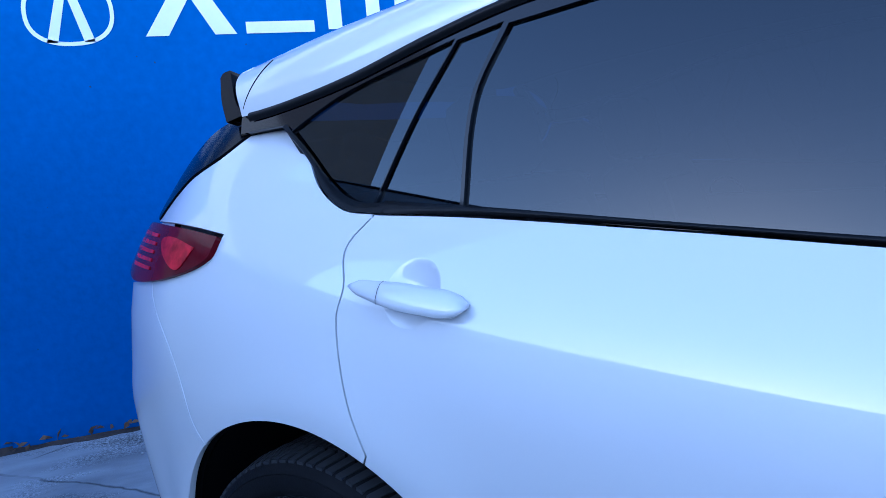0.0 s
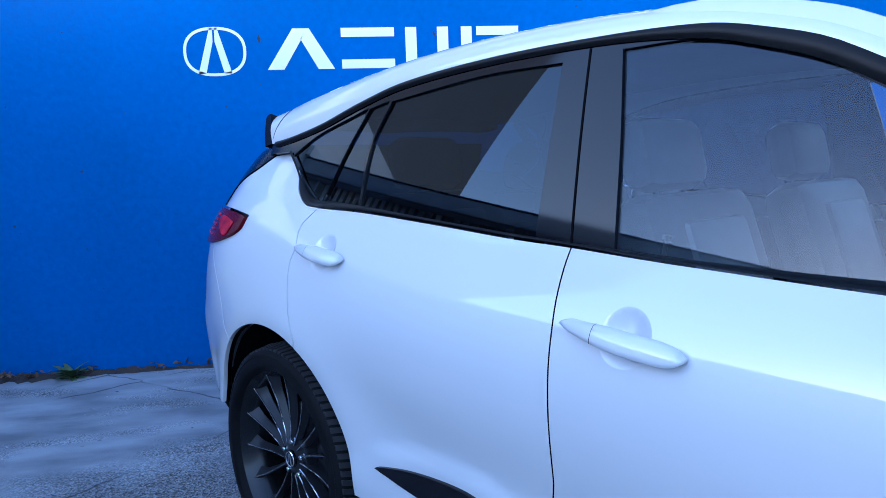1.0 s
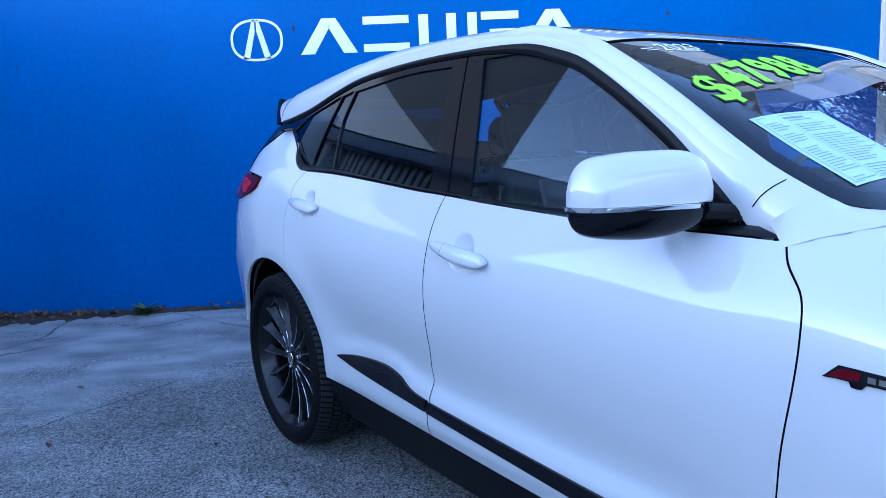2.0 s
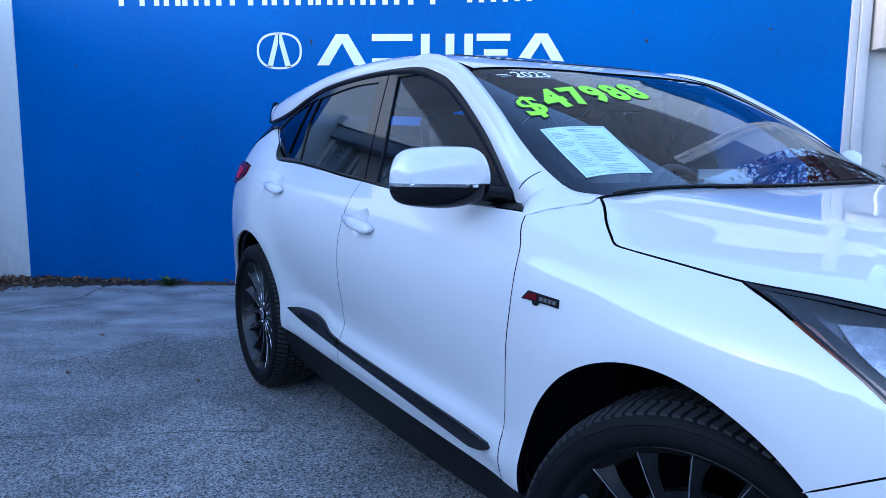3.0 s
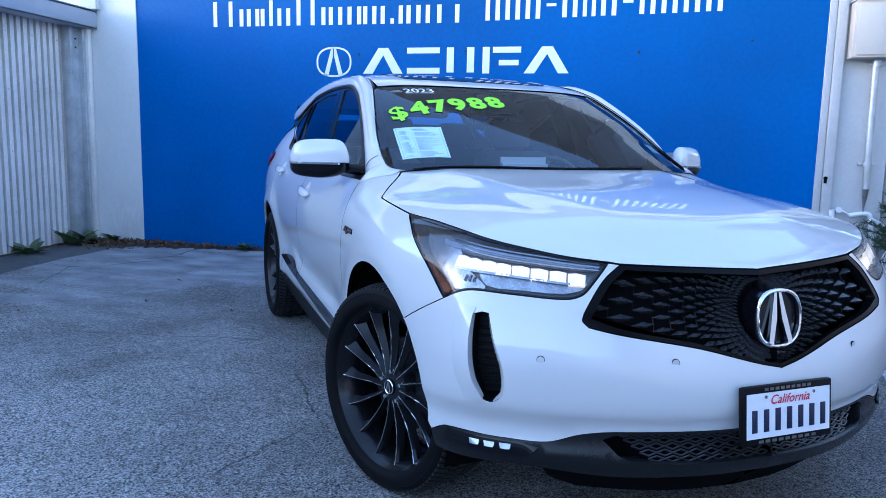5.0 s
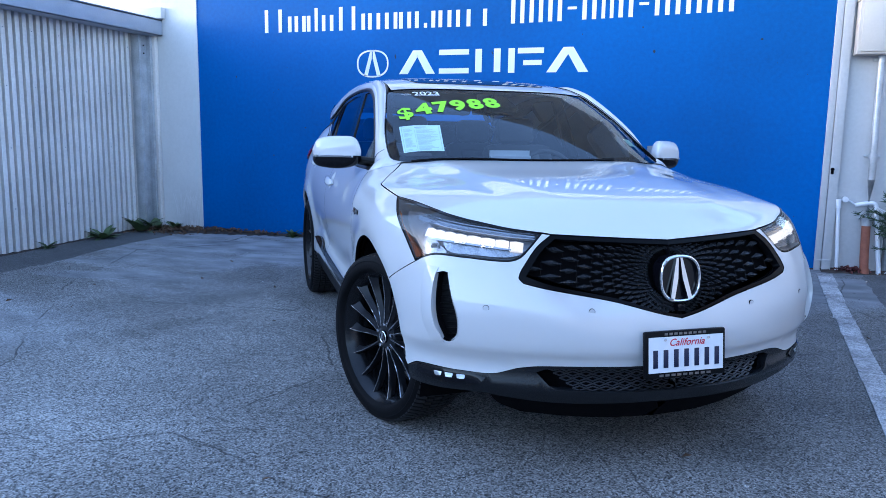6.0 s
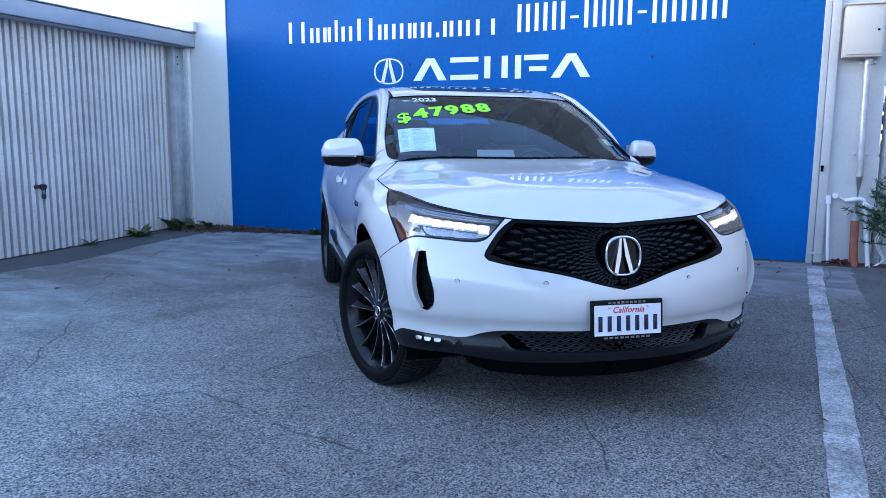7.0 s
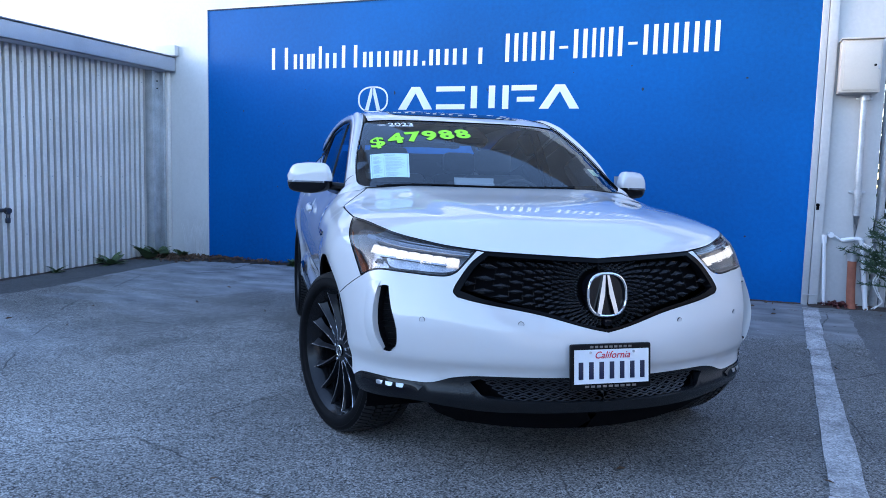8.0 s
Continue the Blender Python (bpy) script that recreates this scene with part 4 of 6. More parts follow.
def dead_leaves(name, spots, seed, n, label, leaf=LEAF_DRY):
    rnd = random.Random(seed)
    bm = bmesh.new()
    for _ in range(n):
        cx, cy, rx, ry = rnd.choice(spots)
        x, y = cx + rnd.gauss(0, rx), min(cy + rnd.gauss(0, ry), -.02)
        z = ground_height(x, y) + rnd.uniform(.012, .05) * (1 if y > -.4 else .4)
        q = Euler((rnd.gauss(0, .5), rnd.gauss(0, .5), rnd.uniform(0, 6.3))).to_matrix()
        s2 = rnd.uniform(.012, .032)
        vs = [bm.verts.new(Vector((x, y, z)) + q @ Vector(v)) for v in ((-s2, 0, 0), (0, -s2*.5, s2*.25), (s2, 0, 0), (0, s2*.5, s2*.25))]
        bm.faces.new(vs[:3])
        bm.faces.new((vs[0], vs[2], vs[3]))
    return tagged(part(name, bm, leaf, smooth=False), label, "leaves", kind="stuff")


dead_leaves("dead_leaves", [(-4.0, -.17, .2, .1), (-3.6, -.12, .3, .06), (-3.2, -.07, .4, .03), (-3.9, -.35, .25, .10)], 11, 900, "dead brown leaves heaped in the wall's corner")
dead_leaves("dead_leaves", [(-1.8, -.04, .9, .015), (0, -.04, 1.5, .015)], 12, 120, "scattered dead leaves along the blue wall")
dead_leaves("dead_leaves", [(-2, -2.6, 1.6, .9), (1.5, -4.2, 1.8, .9), (3.3, -2.4, 1.0, 1.0), (2.6, -.5, .8, .2)], 14, 46, "a few dark leaf scraps lying on the asphalt")
dead_leaves("dead_leaves", [(3.48, -.07, .07, .03), (3.42, -.05, .06, .02)], 13, 130, "red dead leaves piled at the foot of the pipes", LEAF_RED)
bm = bmesh.new()
rnd = random.Random(21)
for _ in range(240):
    x, y = rnd.uniform(-3.6, 5.0), rnd.uniform(-6.5, -.3)
    r = rnd.uniform(.003, .009)
    bmesh.ops.create_icosphere(bm, subdivisions=1, radius=r, matrix=Matrix.Translation((x, y, ground_height(x, y) + r*.4)) @ Matrix.Diagonal((1, rnd.uniform(.6, 1), .6, 1)))
tagged(part("pebbles", bm, CONCRETE, smooth=False), "loose pale pebbles scattered over the asphalt", "pebbles", kind="stuff")


def weed(m, seed, n, length, label):
    rnd = random.Random(seed)
    plant = tagged(group("weed", label, "weed", m), label, "weed", "weeds along the walls")
    for k in range(n):
        bm = bmesh.new()
        ang, tilt = 2*math.pi*k/n + rnd.uniform(-.5, .5), rnd.uniform(.1, 1.35)
        ln, w = length*rnd.uniform(.4, 1.1), length*rnd.uniform(.10, .22)
        d = Vector((math.cos(ang), math.sin(ang), 0))
        s2 = Vector((-d.y, d.x, 0))
        rows = []
        for i in range(6):
            u = i/5
            c = d*ln*u*math.cos(tilt*(1 - .5*u)) + Vector((0, 0, ln*u*math.sin(tilt) - .35*ln*u*u))
            ww = w*math.sin(math.pi*min(.12 + u*.86, 1))
            rows.append((bm.verts.new(c + s2*ww), bm.verts.new(c - Vector((0, 0, ww*.35))), bm.verts.new(c - s2*ww)))
        for a2, b2 in zip(rows, rows[1:]):
            bm.faces.new((a2[0], a2[1], b2[1], b2[0]))
            bm.faces.new((a2[1], a2[2], b2[2], b2[1]))
        part("leaf", bm, LEAF, plant)
    return plant


weed(pose(-2.33, -.10, .055), 1, 34, .13, "green weed growing at the foot of the blue wall")
weed(pose(-4.20, -.42, .04), 2, 13, .36, "broad-leaved green weed at the shed's corner post")
weed(pose(-4.12, -.26, .05), 3, 12, .30, "broad-leaved green weed among dead leaves")
weed(pose(-4.20, -1.02, .03), 4, 17, .27, "low green weed at the foot of the shed")
weed(pose(-4.24, -1.75, .02), 5, 13, .15, "low green weed at the foot of the shed")
weed(pose(-3.92, -.16, .06), 6, 11, .18, "small weed among dead leaves")

# ---- chips in the blue paint, scuffs low on the white wall ----
def marks(name, places, material, seed, label, category):
    rnd = random.Random(seed)
    bm = bmesh.new()
    for x, z, w, h, depth in places:
        n = 9
        ring = [bm.verts.new((x + w*math.cos(6.283*k/n)*rnd.uniform(.4, 1), depth, z + h*math.sin(6.283*k/n)*rnd.uniform(.4, 1))) for k in range(n)]
        bm.faces.new(ring)
    bmesh.ops.recalc_face_normals(bm, faces=bm.faces)
    return tagged(part(name, bm, material, smooth=False), label, category, kind="stuff")


rnd = random.Random(31)
chips = [(-1.10, 2.075, .012, .030, -.002), (-.02, 2.09, .012, .022, -.002), (1.595, 2.07, .014, .020, -.002), (2.55, 2.16, .018, .012, -.002), (1.48, 2.30, .012, .012, -.002), (-3.1, 1.88, .016, .016, -.002),
         (-2.2, 1.30, .02, .01, -.002), (-2.62, .98, .012, .012, -.002), (2.62, .66, .02, .012, -.002), (.9, 2.25, .01, .01, -.002)]
chips += [(rnd.uniform(-3.5, 3.0), rnd.uniform(.1, 2.3), rnd.uniform(.003, .009), rnd.uniform(.003, .008), -.002) for _ in range(60)]
marks("paint_chips", chips, CHIP, 2, "small dark chips and stains in the blue wall paint", "paint chips")
bm = bmesh.new()
for k in range(46):
    x0, lean, h = rnd.uniform(-4.0, -3.64), rnd.uniform(-.5, .9), rnd.uniform(.08, .46)
    w = rnd.uniform(.003, .009)
    z0 = .05 + rnd.uniform(0, .12)
    rows = []
    for i in range(7):
        u = i/6
        x = min(max(x0 + lean*h*u*u*.5, -4.25), -3.63)
        ww = w*math.sin(math.pi*(.08 + .84*u))
        yy = -.0155 - .00025*k
        rows.append((bm.verts.new((x - ww, yy, z0 + h*u)), bm.verts.new((x + ww, yy, z0 + h*u))))
    for p, q in zip(rows, rows[1:]):
        bm.faces.new((p[0], p[1], q[1], q[0]))
bmesh.ops.recalc_face_normals(bm, faces=bm.faces)
tagged(part("scuffs", bm, SCUFF, smooth=False), "grey brushed scuffs low on the white wall", "scuffs", kind="stuff")

# ---- the rest of the yard, behind and beside the walk ----
# unseen east wall, its nearness and height set to block eastern sky light
wall("wall_east", 6.65, 7.05, -24, 2.0, -.05, 3.4, BUILDING, "plain unseen wall added along the east side to shade the yard")
wall("wall_south", -16, 14, -24.4, -24, -.05, 4.2, BUILDING, "plain pale stucco building across the yard")
tree(pose(6.2, -12.5, 0), 6.5, 2.4, 8, LEAF_RED, 90, "tree with red-brown leaves across the yard")

# ---- the car ----
CAR = pose(.746, -3.097, 0, 0, 0, 34.8) @ Matrix.Diagonal((1.02, 1, 1, 1))
car = group("car", "white sport utility car with black trim parked on asphalt", "car", CAR)


def arch(yc, a0, a1, r=ARCH_RAD, n=14):
    return [(yc + r*math.cos(math.radians(a0 + (a1-a0)*k/n)), ARCH_Z + r*math.sin(math.radians(a0 + (a1-a0)*k/n))) for k in range(n+1)]


def arch_angle(yc, s, z):
    return math.degrees(math.atan2(z - ARCH_Z, s - yc))


# shared lines of the side: (arc length along the plan, height)
GAP_B = [(.321, 1.091), (.303, 1.01), (.288, .92), (.281, .76), (.286, .65), (.300, .585), (.296, .545), (.300, .48), (.306, .374)]
GAP_F = [(-.749, 1.055), (-.772, 1.022), (-.819, .972), (-.832, .905), (-.826, .82), (-.802, .668), (-.778, .354)]
GAP_R = [(1.283, 1.149), (1.318, 1.095), (1.300, 1.035), (1.304, .985), (1.268, .868), (1.222, .775)]
BELT = [(-.749, 1.055), (-.3, 1.062), (.09, 1.078), (.321, 1.091), (.493, 1.099), (.758, 1.118), (1.077, 1.140), (1.283, 1.149)]
SILL = [(.95, .393), (.306, .374), (-.2, .362), (-.778, .354)]
LAMP_SIDE = [(-1.412, .978), (-1.522, .941), (-1.66, .869), (-1.793, .767)]
LAMP_LOW = [(-1.793, .767), (-1.846, .791), (-1.90, .801), (-2.02, .798), (-2.18, .793), (-2.228, .806), (-2.262, .842), (-2.301, .890)]
LAMP_TOP = [(-2.301, .890), (-2.157, .907), (-2.0, .928), (-1.757, .953), (-1.565, .970), (-1.412, .978)]
FENDER_TOP = [(-1.410, .978), (-1.252, .993), (-1.13, 1.0035), (-1.085, 1.0085), (-1.052, 1.021), (-.988, 1.0475), (-.932, 1.074), (-.884, 1.0960)]
COWL_LINE = [(-.884, 1.0960), (-.842, 1.085), (-.80, 1.074), (-.749, 1.055)]
SEAM_F = [(-1.793, .767), (-1.70, .720), (-1.605, .668)]
CORNER = [(1.283, 1.150), (1.357, 1.159), (1.44, 1.200), (1.525, 1.270), (1.600, 1.320)]
QUARTER_TOP = [(1.739, 1.316), (1.794, 1.270), (1.892, 1.223), (2.004, 1.139)]
SEAM_R = [(1.905, 1.018), (1.89, .985), (1.80, .89), (1.722, .76), (1.682, .716)]
GRILLE_SIDE = [(-2.335, .886), (-2.288, .848), (-2.252, .795), (-2.228, .742), (-2.245, .722)]
S_MID = S_FRONT - .004
GRILLE_LOW = [(-2.245, .722), (-2.32, .706), (-2.56, .666), (-2.75, .618), (S_MID, .604)]
GRILLE_TOP = [(S_MID, .866), (-2.57, .877), (-2.335, .886)]
BUMP_LOW = [(S_MID, .428), (-2.67, .428), (-2.335, .425), (-2.24, .413), (-2.145, .386), (-2.02, .385), (-1.82, .386), (-1.758, .36)]


def cut(curve, lo, hi):
    """The stretch of a curve with its first coordinate between lo and hi."""
    pts = [p for p in spline(curve, 6) if lo - 1e-6 <= p[0] <= hi + 1e-6]
    return pts


def raised(fn, d):
    """A surface like fn, moved out by d along its plan."""
    def moved(s, z):
        h, y, nx, ny = plan(s)
        p = fn(s, z)
        return (p[0] + nx*d, p[1] + ny*d, p[2])
    return moved


def vault(h, y):
    return (h, y, roofline(h, y))


HANDLE_Z = {"front": (.128, .952), "rear": (1.155, 1.030)}


CUP = (.054, .052)


def cup_edge(yc, zc, n=40):
    return [(yc + CUP[0]*math.cos(2*math.pi*k/n), zc + CUP[1]*math.sin(2*math.pi*k/n)) for k in range(n)]


def cupped(s, z):
    """Skin with the two hollows behind the door handles."""
    d = 0
    for yc, zc in HANDLE_Z.values():
        r = math.hypot((s - yc)/CUP[0], (z - zc)/CUP[1])
        if r < 1:
            d -= .020*(1 - r*r)**1.15
    h, y, nx, ny = plan(s)
    p = skin(s, z)
    return (p[0] + nx*d, p[1] + ny*d, p[2])


def grip(u):
    """Half height of a door handle along its length, blunt at the front end."""
    h = .010 + .0105*step(-.05, .55, u)
    return h*math.sqrt(max(1 - max((u - .80)/.205, 0)**2, .01))*math.sqrt(min(1, .12 + u*9))


def door_handle(yc, zc, parent, side, tilt, reach=.256):
    """A pull handle: a bowed blade with a fixed cap at its rear end."""
    verts, faces, norms = [], [], []
    n, m = 20, 10
    for k in range(n+1):
        u = k/n
        s = yc + reach*(.5 - u)
        z = zc + tilt*(u - .5)
        half = grip(u)
        lift = .009 + .020*math.sin(math.pi*(.12 + .80*u))
        h, y, nx, ny = plan(s)
        for i in range(m):
            t = 2*math.pi*i/m
            c, q = math.cos(t), math.sin(t)
            dz = half*math.copysign(abs(c)**.8, c)
            p = skin(s, z + dz)
            dd = lift + .011*math.copysign(abs(q)**.7, q)
            verts.append(((p[0] + nx*dd)*side, p[1] + ny*dd, p[2]))
    for k in range(n):
        for i in range(m):
            f = (k*m+i, k*m+(i+1) % m, (k+1)*m+(i+1) % m, (k+1)*m+i)
            faces.append(f if side > 0 else f[::-1])
    faces += [tuple(range(m)), tuple(range(n*m, (n+1)*m))]
    hd = raw("handle", verts, faces, PAINT, parent)
    bm = bmesh.new()
    bm.from_mesh(hd.data)
    bmesh.ops.recalc_face_normals(bm, faces=bm.faces)
    bm.to_mesh(hd.data)
    bm.free()
    # rear cap and its dark joint
    for nm, a0, a1, mat, extra in (("handle_joint", .052, .056, DARK, .0015), ):
        verts, faces = [], []
        for k, u in enumerate((.318, .323)):
            s = yc + reach*(.5 - u)
            z = zc + tilt*(u-.5)
            half = grip(u)
            lift = .009 + .020*math.sin(math.pi*(.12+.80*u))
            h, y, nx, ny = plan(s)
            for i in range(m):
                t = 2*math.pi*i/m
                c, q = math.cos(t), math.sin(t)
                p = skin(s, z + (half+.0006)*math.copysign(abs(c)**.8, c))
                dd = lift + (.011+.0006)*math.copysign(abs(q)**.7, q)
                verts.append(((p[0]+nx*dd)*side, p[1]+ny*dd, p[2]))
        faces = [(i, (i+1) % m, m+(i+1) % m, m+i) for i in range(m)]
        raw(nm, verts, faces, mat, hd)
    return hd


# glass outlines of the side: (y, z)
Q_GLASS = loop([(1.321, 1.160), (1.37, 1.163), (1.44, 1.194), (1.51, 1.251), (1.572, 1.306)], [(1.572, 1.306), (1.43, 1.366), (1.25, 1.412), (1.171, 1.432)], [(1.171, 1.432), (1.245, 1.31), (1.321, 1.160)])
FIX_GLASS = loop([(1.305, 1.167), (1.20, 1.158), (1.125, 1.152)], [(1.125, 1.152), (1.122, 1.33), (1.074, 1.445)], [(1.074, 1.445), (1.158, 1.430)], [(1.158, 1.430), (1.234, 1.31), (1.305, 1.167)])
R_GLASS = loop([(1.110, 1.151), (.76, 1.125), (.44, 1.106)], [(.44, 1.106), (.446, 1.30), (.454, 1.474)], [(.454, 1.474), (.70, 1.474), (1.055, 1.442)], [(1.055, 1.442), (1.106, 1.33), (1.110, 1.151)])
F_GLASS = loop([(.228, 1.095), (-.10, 1.078), (-.47, 1.068)], [(-.47, 1.068), (-.468, 1.165)], [(-.468, 1.165), (-.35, 1.262), (-.11, 1.408), (.0, 1.455), (.12, 1.478), (.290, 1.482)], [(.290, 1.482), (.255, 1.30), (.228, 1.095)])


def rail_curve(y0, y1, n=40):
    return [(y0 + (y1-y0)*k/n, lerp_table(RAIL_Z, y0 + (y1-y0)*k/n) + .008) for k in range(n+1)]


def over(fn, d):
    """A glazed surface moved out by d in width."""
    return lambda y, z: (fn(y, z)[0] + d, fn(y, z)[1], fn(y, z)[2])


def pillar_face(y, z):
    """The painted pillar at y and z."""
    zt, top = lerp_table(RAIL_Z, y), lerp_table(ROOF_C, y)
    x, y, z = canopy(math.acos(min(max((z - zt)/(top - zt), 0), 1)**(BEND/2)), y)
    return (x + .005, y - .001, z + .003)


def body_side(side):
    panel = dict(parent=car, side=side)
    # front door
    fd = patch("front_door", loop(cut(BELT, -.749, .321), GAP_B, [SILL[1], SILL[2], SILL[3]], GAP_F[::-1]), skin, PAINT, step=.024, holes=[cup_edge(*HANDLE_Z["front"])], **panel)
    patch("handle_cup", cup_edge(*HANDLE_Z["front"]), cupped, PAINT, fd, side=side, step=.009, gap=0, lip=0)
    door_handle(*HANDLE_Z["front"], fd, side, -.028)
    rd = patch("rear_door", loop(cut(BELT, .321, 1.283), GAP_R, arch(ARCH_R, arch_angle(ARCH_R, *GAP_R[-1]), 176), [(ARCH_R-.434, .393), SILL[0], SILL[1]], GAP_B[::-1]), skin, PAINT, step=.024, holes=[cup_edge(*HANDLE_Z["rear"])], **panel)
    patch("handle_cup", cup_edge(*HANDLE_Z["rear"]), cupped, PAINT, rd, side=side, step=.009, gap=0, lip=0)
    door_handle(*HANDLE_Z["rear"], rd, side, -.024, .226)
    # fender, bumper, quarter panel
    patch("front_fender", loop(GAP_F, [(-.778, .354), (-.866, .356)], arch(ARCH_F, 0, arch_angle(ARCH_F, *SEAM_F[-1])), SEAM_F[::-1], LAMP_SIDE[::-1],
                               FENDER_TOP, COWL_LINE), skin, PAINT, step=.032, **panel)
    duct = loop([(-1.908, .736), (-1.938, .746), (-1.962, .744)], [(-1.962, .744), (-1.985, .673), (-2.018, .588), (-2.018, .523), (-1.99, .497), (-1.955, .506), (-1.926, .560), (-1.909, .66), (-1.908, .736)])
    corner = arch(ARCH_F, arch_angle(ARCH_F, *SEAM_F[-1]), 178)
    bumper = patch("front_bumper", loop(SEAM_F[::-1], LAMP_LOW, [LAMP_LOW[-1], GRILLE_SIDE[0]], GRILLE_SIDE, GRILLE_LOW, [(S_MID, .604), (S_MID, .428)], BUMP_LOW, [(-1.758, .36), corner[-1]], corner[::-1]),
                   skin, PAINT, step=.03, holes=[duct], gap=.0015, **panel)
    patch("air_duct", shrink(duct, -.012), raised(skin, -.055), PLASTIC, bumper, side=side, step=.03, lip=0)
    dd = shrink(duct, .0006)
    dd = resample(dd + dd[:1], 60)
    edge_in = resample(spline([(-1.958, .746), (-1.985, .673), (-2.019, .588), (-2.0185, .523), (-1.99, .496)], 8), 40)
    loft("duct_rim", [raised(skin, .0006)(*p) for p in edge_in], [raised(skin, -.034)(p[0] + .020*math.sin(math.pi*k/39)**.5, p[1]) for k, p in enumerate(edge_in)], PAINT, bumper, side, 6, .003)
    loft("duct_wall", [raised(skin, -.001)(*p) for p in dd], [raised(skin, -.06)(*p) for p in dd], PLASTIC, bumper, side, 2)
    zs = [.758 - .272*k/24 for k in range(25)]
    ss = [lerp_table([(.48, -1.962), (.506, -1.955), (.56, -1.926), (.66, -1.909), (.736, -1.908), (.76, -1.914)], z) for z in zs]
    fin = [.015*math.sin(math.pi*k/24)**.6 for k in range(25)]
    crest = [raised(skin, .0006 + f)(c - .006, z) for c, z, f in zip(ss, zs, fin)]
    loft("duct_blade", [raised(skin, .0004)(c + .055, z) for c, z in zip(ss, zs)], crest, PAINT, bumper, side, 6, .003)
    loft("blade_edge", crest, [raised(skin, -.02)(c - .002, z) for c, z in zip(ss, zs)], PAINT, bumper, side, 3)
    for k in range(9):
        bm = bmesh.new()
        z = .515 + .022*k
        c0, c1 = raised(skin, -.05)(-1.915 - .035*(z < .56), z), raised(skin, -.05)(-2.0, z + .004)
        rod(bm, (c0[0]*side, c0[1], c0[2]), (c1[0]*side, c1[1], c1[2]), .004, n=6)
        part("duct_slat", bm, PLASTIC, bumper)
    for s, z in ((-2.119, .631), (-2.486, .632)):
        bm = bmesh.new()
        p, q = skin(s, z), raised(skin, .004)(s, z)
        d = (Vector(q) - Vector(p)).normalized()
        rod(bm, Vector(p) - d*.004, Vector(p) + d*.0007, .0112, n=20)
        for v in bm.verts:
            v.co.x *= side
        bmesh.ops.recalc_face_normals(bm, faces=bm.faces)
        ring = part("parking_sensor_rim", bm, DARK, bumper)
        bm = bmesh.new()
        rod(bm, Vector(p) - d*.002, Vector(p) + d*.0012, .0099, n=20)
        for v in bm.verts:
            v.co.x *= side
        bmesh.ops.recalc_face_normals(bm, faces=bm.faces)
        part("parking_sensor", bm, PAINT, bumper)
    patch("quarter_panel", loop(GAP_R[::-1], CORNER, [CORNER[-1], (1.66, 1.321), (1.739, 1.316)], QUARTER_TOP,
                                [(2.004, 1.139), (1.868, 1.140), (1.76, 1.132), (1.655, 1.119)], [(1.655, 1.119), (1.674, 1.074), (1.78, 1.038), (1.905, 1.018)], SEAM_R, arch(ARCH_R, arch_angle(ARCH_R, *SEAM_R[-1]), arch_angle(ARCH_R, *GAP_R[-1]))),
          skin, PAINT, step=.032, dark=False, **panel)
    patch("rear_bumper", loop(SEAM_R, arch(ARCH_R, arch_angle(ARCH_R, *SEAM_R[-1]), 12), [(1.835, .45), (2.0, .46), (2.3, .47), (S_REAR, .47)], [(S_REAR, .47), (S_REAR, .93)], [(S_REAR, .93), (2.4, .95), (2.1, 1.0), (1.905, 1.018)]), skin, PAINT, step=.05, dark=False, **panel)
    patch("rear_valance", loop([(2.06, .455), (2.3, .462), (S_REAR, .462)], [(S_REAR, .462), (S_REAR, .27), (2.16, .30)], [(2.16, .30), (2.06, .455)]), skin, PLASTIC, step=.06, **panel)
    patch("tailgate", loop([(1.91, 1.022), (2.1, 1.006), (2.4, .955), (S_REAR, .935)], [(S_REAR, .935), (S_REAR, 1.22), (2.0, 1.22), (1.885, 1.13)]), raised(skin, -.012), PAINT, step=.06, **panel)
    tl = patch("tail_lamp", loop([(1.655, 1.119), (1.76, 1.132), (1.868, 1.140), (2.0, 1.142), (2.16, 1.13)], [(2.16, 1.13), (2.15, 1.03)], [(2.15, 1.03), (2.02, 1.012), (1.905, 1.018), (1.78, 1.038), (1.674, 1.074), (1.655, 1.119)]), raised(skin, .012), RED_LENS, step=.03, lip=.05, label="dark red wrap-around tail lamp", **panel)
    patch("reflector", loop([(1.72, 1.098), (1.82, 1.118), (1.87, 1.11), (1.84, 1.075), (1.77, 1.05), (1.72, 1.098)]), raised(skin, .0145), RED_DEEP, tl, side=side, step=.02, lip=.002)
    for k in range(5):
        z = 1.045 + .017*k
        patch("light_bar", loop([(1.905, z), (2.06, z + .002)], [(2.06, z + .002), (2.06, z + .009), (1.905, z + .007)]), raised(skin, .0142), RED_DEEP, tl, side=side, step=.03, lip=.002, gap=0)
    patch("side_spoiler", loop([(1.742, 1.320), (1.797, 1.274), (1.895, 1.227), (2.007, 1.143)], [(2.007, 1.143), (2.05, 1.16), (2.02, 1.25), (1.95, 1.33), (1.87, 1.362)], [(1.87, 1.362), (1.75, 1.368)], [(1.75, 1.368), (1.742, 1.320)]), raised(skin, .004), GRILLE_BLACK, step=.03, lip=.02, **panel)
    # black sill and the gloss strips low on the doors
    patch("sill", loop([(-.872, .352), (-.2, .358), (.306, .370), (.965, .389)], [(.965, .389), (.972, .24), (-.868, .24), (-.872, .352)]), raised(skin, -.006), PLASTIC, step=.05, lip=.03, **panel)
